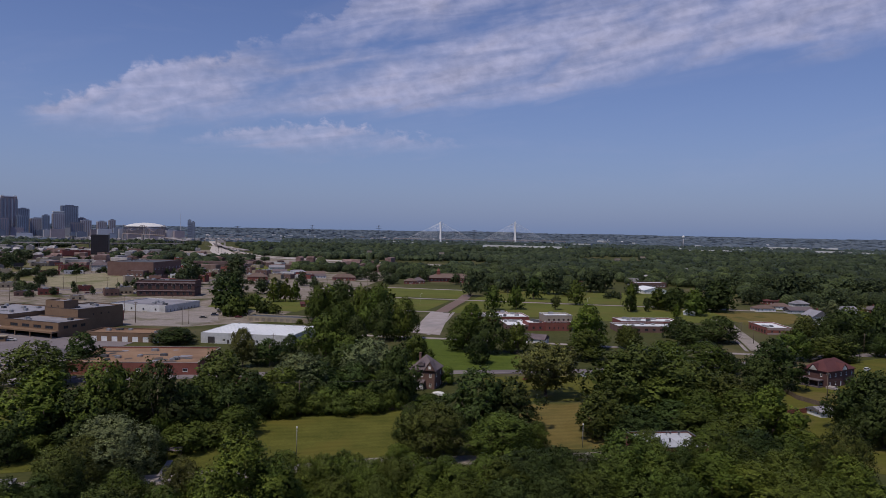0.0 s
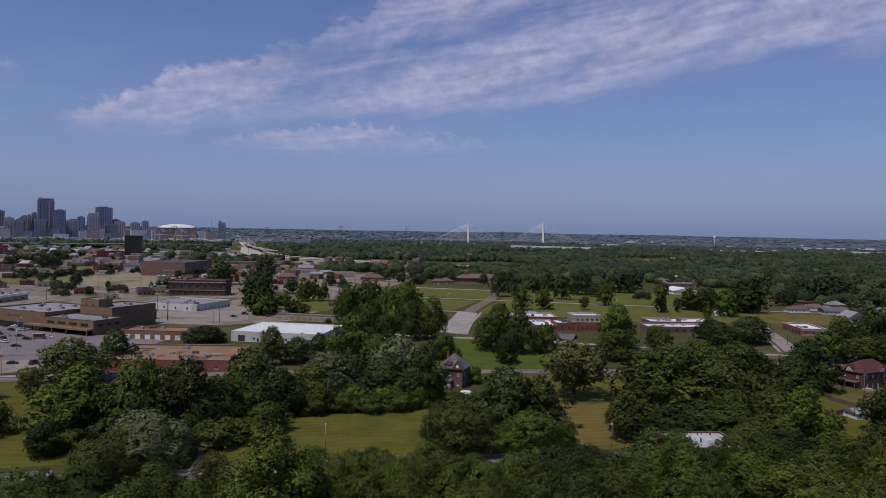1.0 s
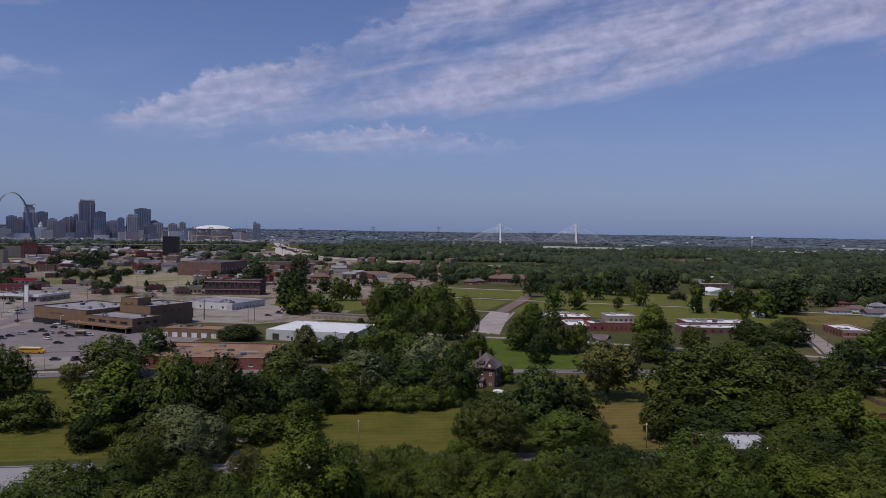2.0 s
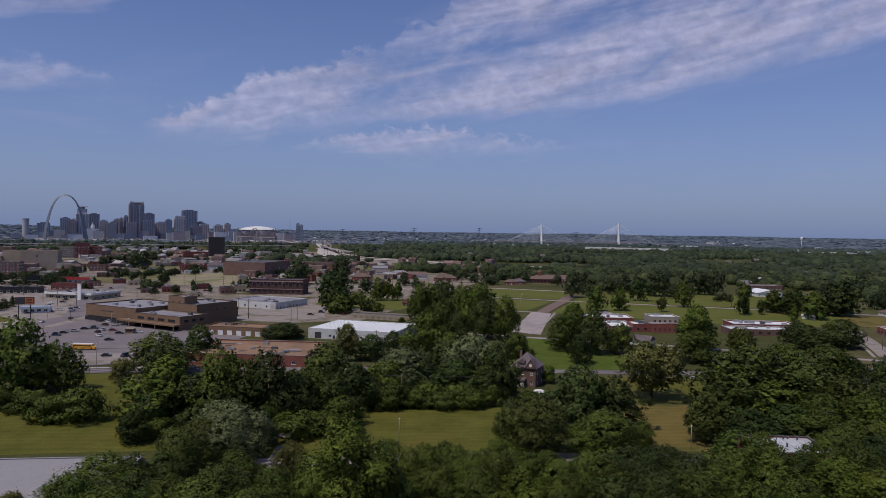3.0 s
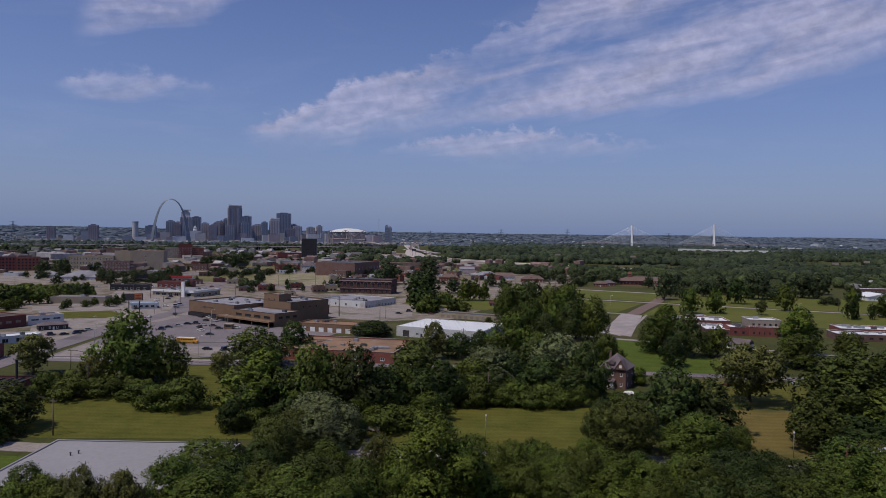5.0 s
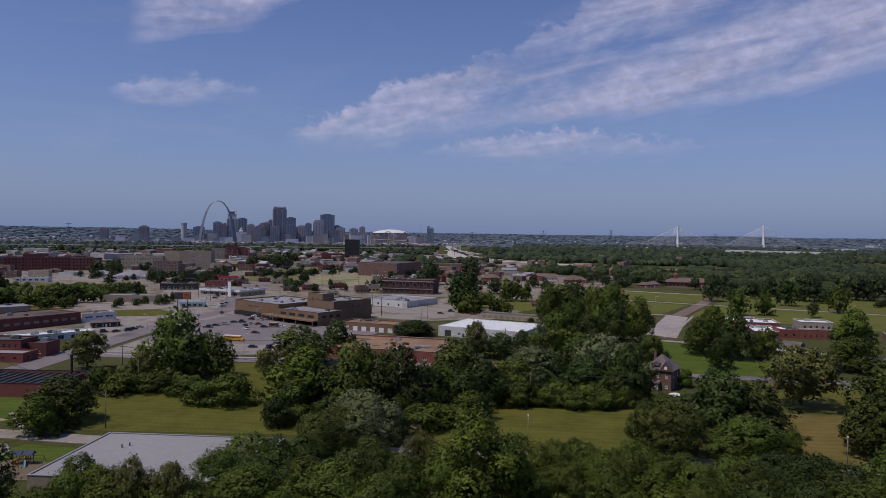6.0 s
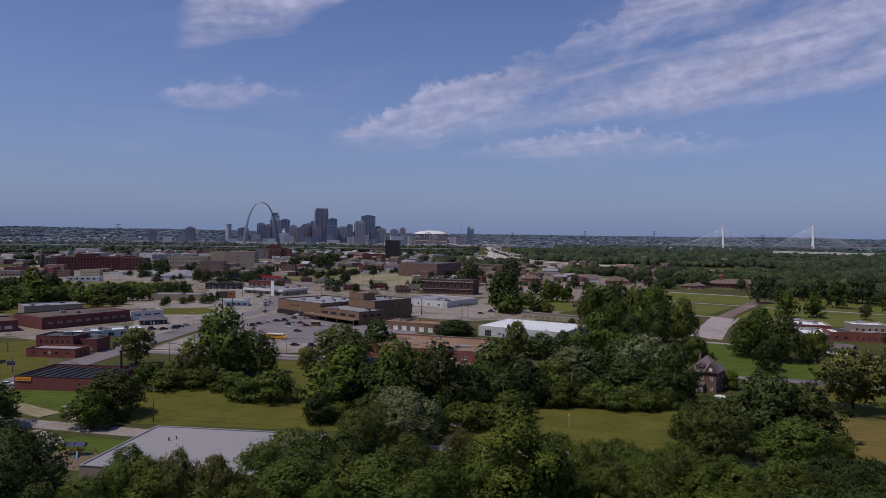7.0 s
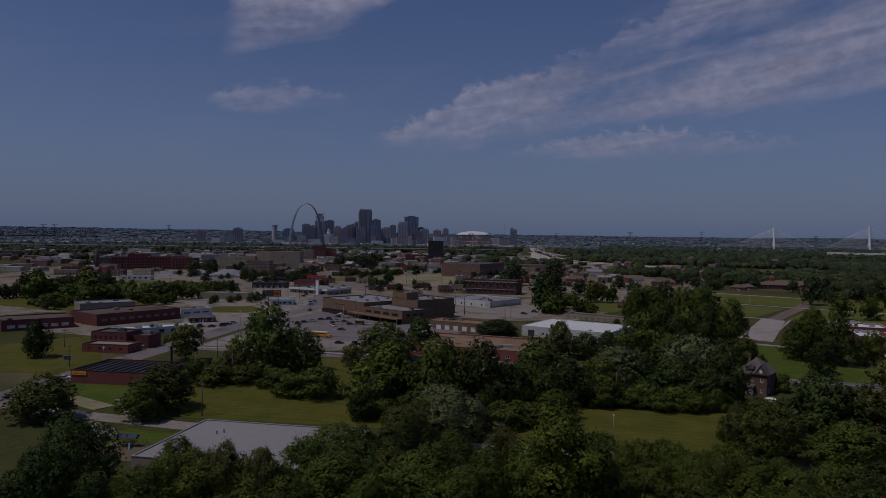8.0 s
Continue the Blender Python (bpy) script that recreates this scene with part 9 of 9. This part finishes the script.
frame_set = base("climbing_frame", -152, 131, 20, floor_at(-152, 131) + 0.03, "wooden climbing frame with blue roofs, slide and swings", "playground")
child("deck", Solid().box(-3.2, -1.2, 1.2, -0.8, 1.2, 1.4).box(0.6, -1, 1.5, 2.4, 1, 1.7).mesh("deck", ORANGE), frame_set)
posts = [(-3.1, -1.1), (-0.9, -1.1), (-3.1, 1.1), (-0.9, 1.1), (0.7, -0.9), (2.3, -0.9), (0.7, 0.9), (2.3, 0.9)]
for px, py in posts:
    child("post", Solid().box(px - 0.08, py - 0.08, 0, px + 0.08, py + 0.08, 3.2).mesh("post", TIMBER), frame_set)
for cx in (-2.0, 1.5):
    child("roof", Solid().add([(cx - 1.6, -1.5, 3.2), (cx + 1.6, -1.5, 3.2), (cx + 1.6, 1.5, 3.2), (cx - 1.6, 1.5, 3.2), (cx - 1.6, 0, 4.3), (cx + 1.6, 0, 4.3)], [(0, 1, 5, 4), (2, 3, 4, 5), (1, 2, 5), (3, 0, 4), (3, 2, 1, 0)]).mesh("roof", surface("navy_canvas_" + ("a" if cx < 0 else "b"), (0.03, 0.04, 0.09), (0.06, 0.07, 0.13), 0.8)), frame_set)
child("slide", Solid().add([(0.2, -1.0, 1.6), (1.0, -1.0, 1.6), (2.6, -4.2, 0.2), (1.8, -4.2, 0.2), (0.2, -1.0, 1.9), (1.0, -1.0, 1.9), (2.6, -4.2, 0.5), (1.8, -4.2, 0.5)], [(0, 1, 2, 3), (0, 3, 7, 4), (1, 5, 6, 2)]).mesh("slide", TEAL), frame_set)
child("tube", Solid().tube((-0.8, 0, 2.0), (0.6, 0, 2.0), 0.6, 0.6, 12).mesh("tube", surface("yellow_plastic", (0.6, 0.45, 0.03), (0.7, 0.52, 0.05), 0.4)), frame_set)
child("swing_frame", Solid().tube((2.4, 0, 2.8), (6.0, 0, 2.8), 0.09, 0.09, 6).tube((6.0, 0, 2.8), (6.3, -1.3, 0), 0.08, 0.08, 6).tube((6.0, 0, 2.8), (6.3, 1.3, 0), 0.08, 0.08, 6).mesh("swing_frame", TIMBER), frame_set)
for px in (3.6, 4.8):
    child("swing", Solid().tube((px - 0.25, 0, 2.8), (px - 0.25, 0, 0.6), 0.02, 0.02, 4).tube((px + 0.25, 0, 2.8), (px + 0.25, 0, 0.6), 0.02, 0.02, 4).box(px - 0.3, -0.15, 0.52, px + 0.3, 0.15, 0.6).mesh("swing", RUBBER), frame_set)
frame_set.scale = (0.78, 0.78, 0.78)
patch("bare_earth", [(-158, 122), (-158, 132), (-147, 134), (-140, 123), (-150, 119)], 0.06, surface("bare_earth", (0.12, 0.09, 0.06), (0.17, 0.13, 0.09), 0.95, 0.4, 3.0, 0.0), "trodden bare earth under the climbing frame", "ground")


def fence(name, points, tall, gap, mat, label):
    ob = base(name, points[0][0], points[0][1], 0, 0, label, "fence", "fences")
    o = Vector((*points[0], 0))
    for a, b in zip(points, points[1:]):
        a, b = Vector((*a, 0)) - o, Vector((*b, 0)) - o
        n = max(1, int((b - a).length / gap))
        q = math.degrees(math.atan2((b - a).y, (b - a).x))
        step = (b - a).length / n
        post = Solid().box(-0.07, -0.07, -0.3, 0.07, 0.07, tall + 0.1).mesh("post", mat)
        panel = Solid().box(0.08, -0.03, 0.08, step - 0.08, 0.03, tall).box(0.08, -0.06, tall * 0.3, step - 0.08, -0.032, tall * 0.3 + 0.1).box(0.08, -0.06, tall * 0.8, step - 0.08, -0.032, tall * 0.8 + 0.1).mesh("panel", mat)
        for k in range(n):
            p = a.lerp(b, k / n)
            child("post", post, ob, p, q), child("panel", panel, ob, p, q)
    return ob


fence("board_fence", [(-60, 234), (-38, 240), (-10, 247)], 1.6, 2.4, TIMBER, "weathered board fence at the lawn's edge")
fence("board_fence", [(138.8, 289.8), (137.5, 273), (142.6, 258)], 1.8, 2.4, TIMBER, "weathered board fence beside the yard")
fence("red_fence", [(122, 248.5), (131, 252.4)], 1.8, 2.4, RED, "red board fence by the shed")
shelter = base("picnic_shelter", -72, 190, 10, floor_at(-72, 190), "small grey roofed shelter on the lawn", "shelter")
for px, py in ((-1.6, -1), (1.6, -1), (-1.6, 1), (1.6, 1)):
    child("post", Solid().box(px - 0.09, py - 0.09, 0, px + 0.09, py + 0.09, 2.1).mesh("post", TIMBER), shelter)
child("roof", Solid().add([(-2, -1.4, 2.1), (2, -1.4, 2.1), (2, 1.4, 2.1), (-2, 1.4, 2.1), (-2, 0, 2.8), (2, 0, 2.8)], [(0, 1, 5, 4), (2, 3, 4, 5), (1, 2, 5), (3, 0, 4), (3, 2, 1, 0)]).mesh("roof", SHINGLE), shelter)
street("walk", [(-72, 187), (-71, 181), (-70, 175)], 1.4, 0.10, CONCRETE, "short concrete walk to the shelter")
awning = base("canopy_tent", -1.5, 262, -10, 0, "white canopy roof beside the brick house", "canopy")
for px, py in ((-3, -1.8), (3, -1.8), (-3, 1.8), (3, 1.8)):
    child("post", Solid().tube((px, py, 0), (px, py, 2.5), 0.06, 0.06, 6).mesh("post", STEEL), awning)
child("canopy", Solid().prism([(-3.3, 2.5), (3.3, 2.5), (2.4, 3.3), (0, 3.7), (-2.4, 3.3)], -2.1, 2.1).mesh("canopy", WHITE), awning)
awning.scale = (0.75, 0.75, 0.75)
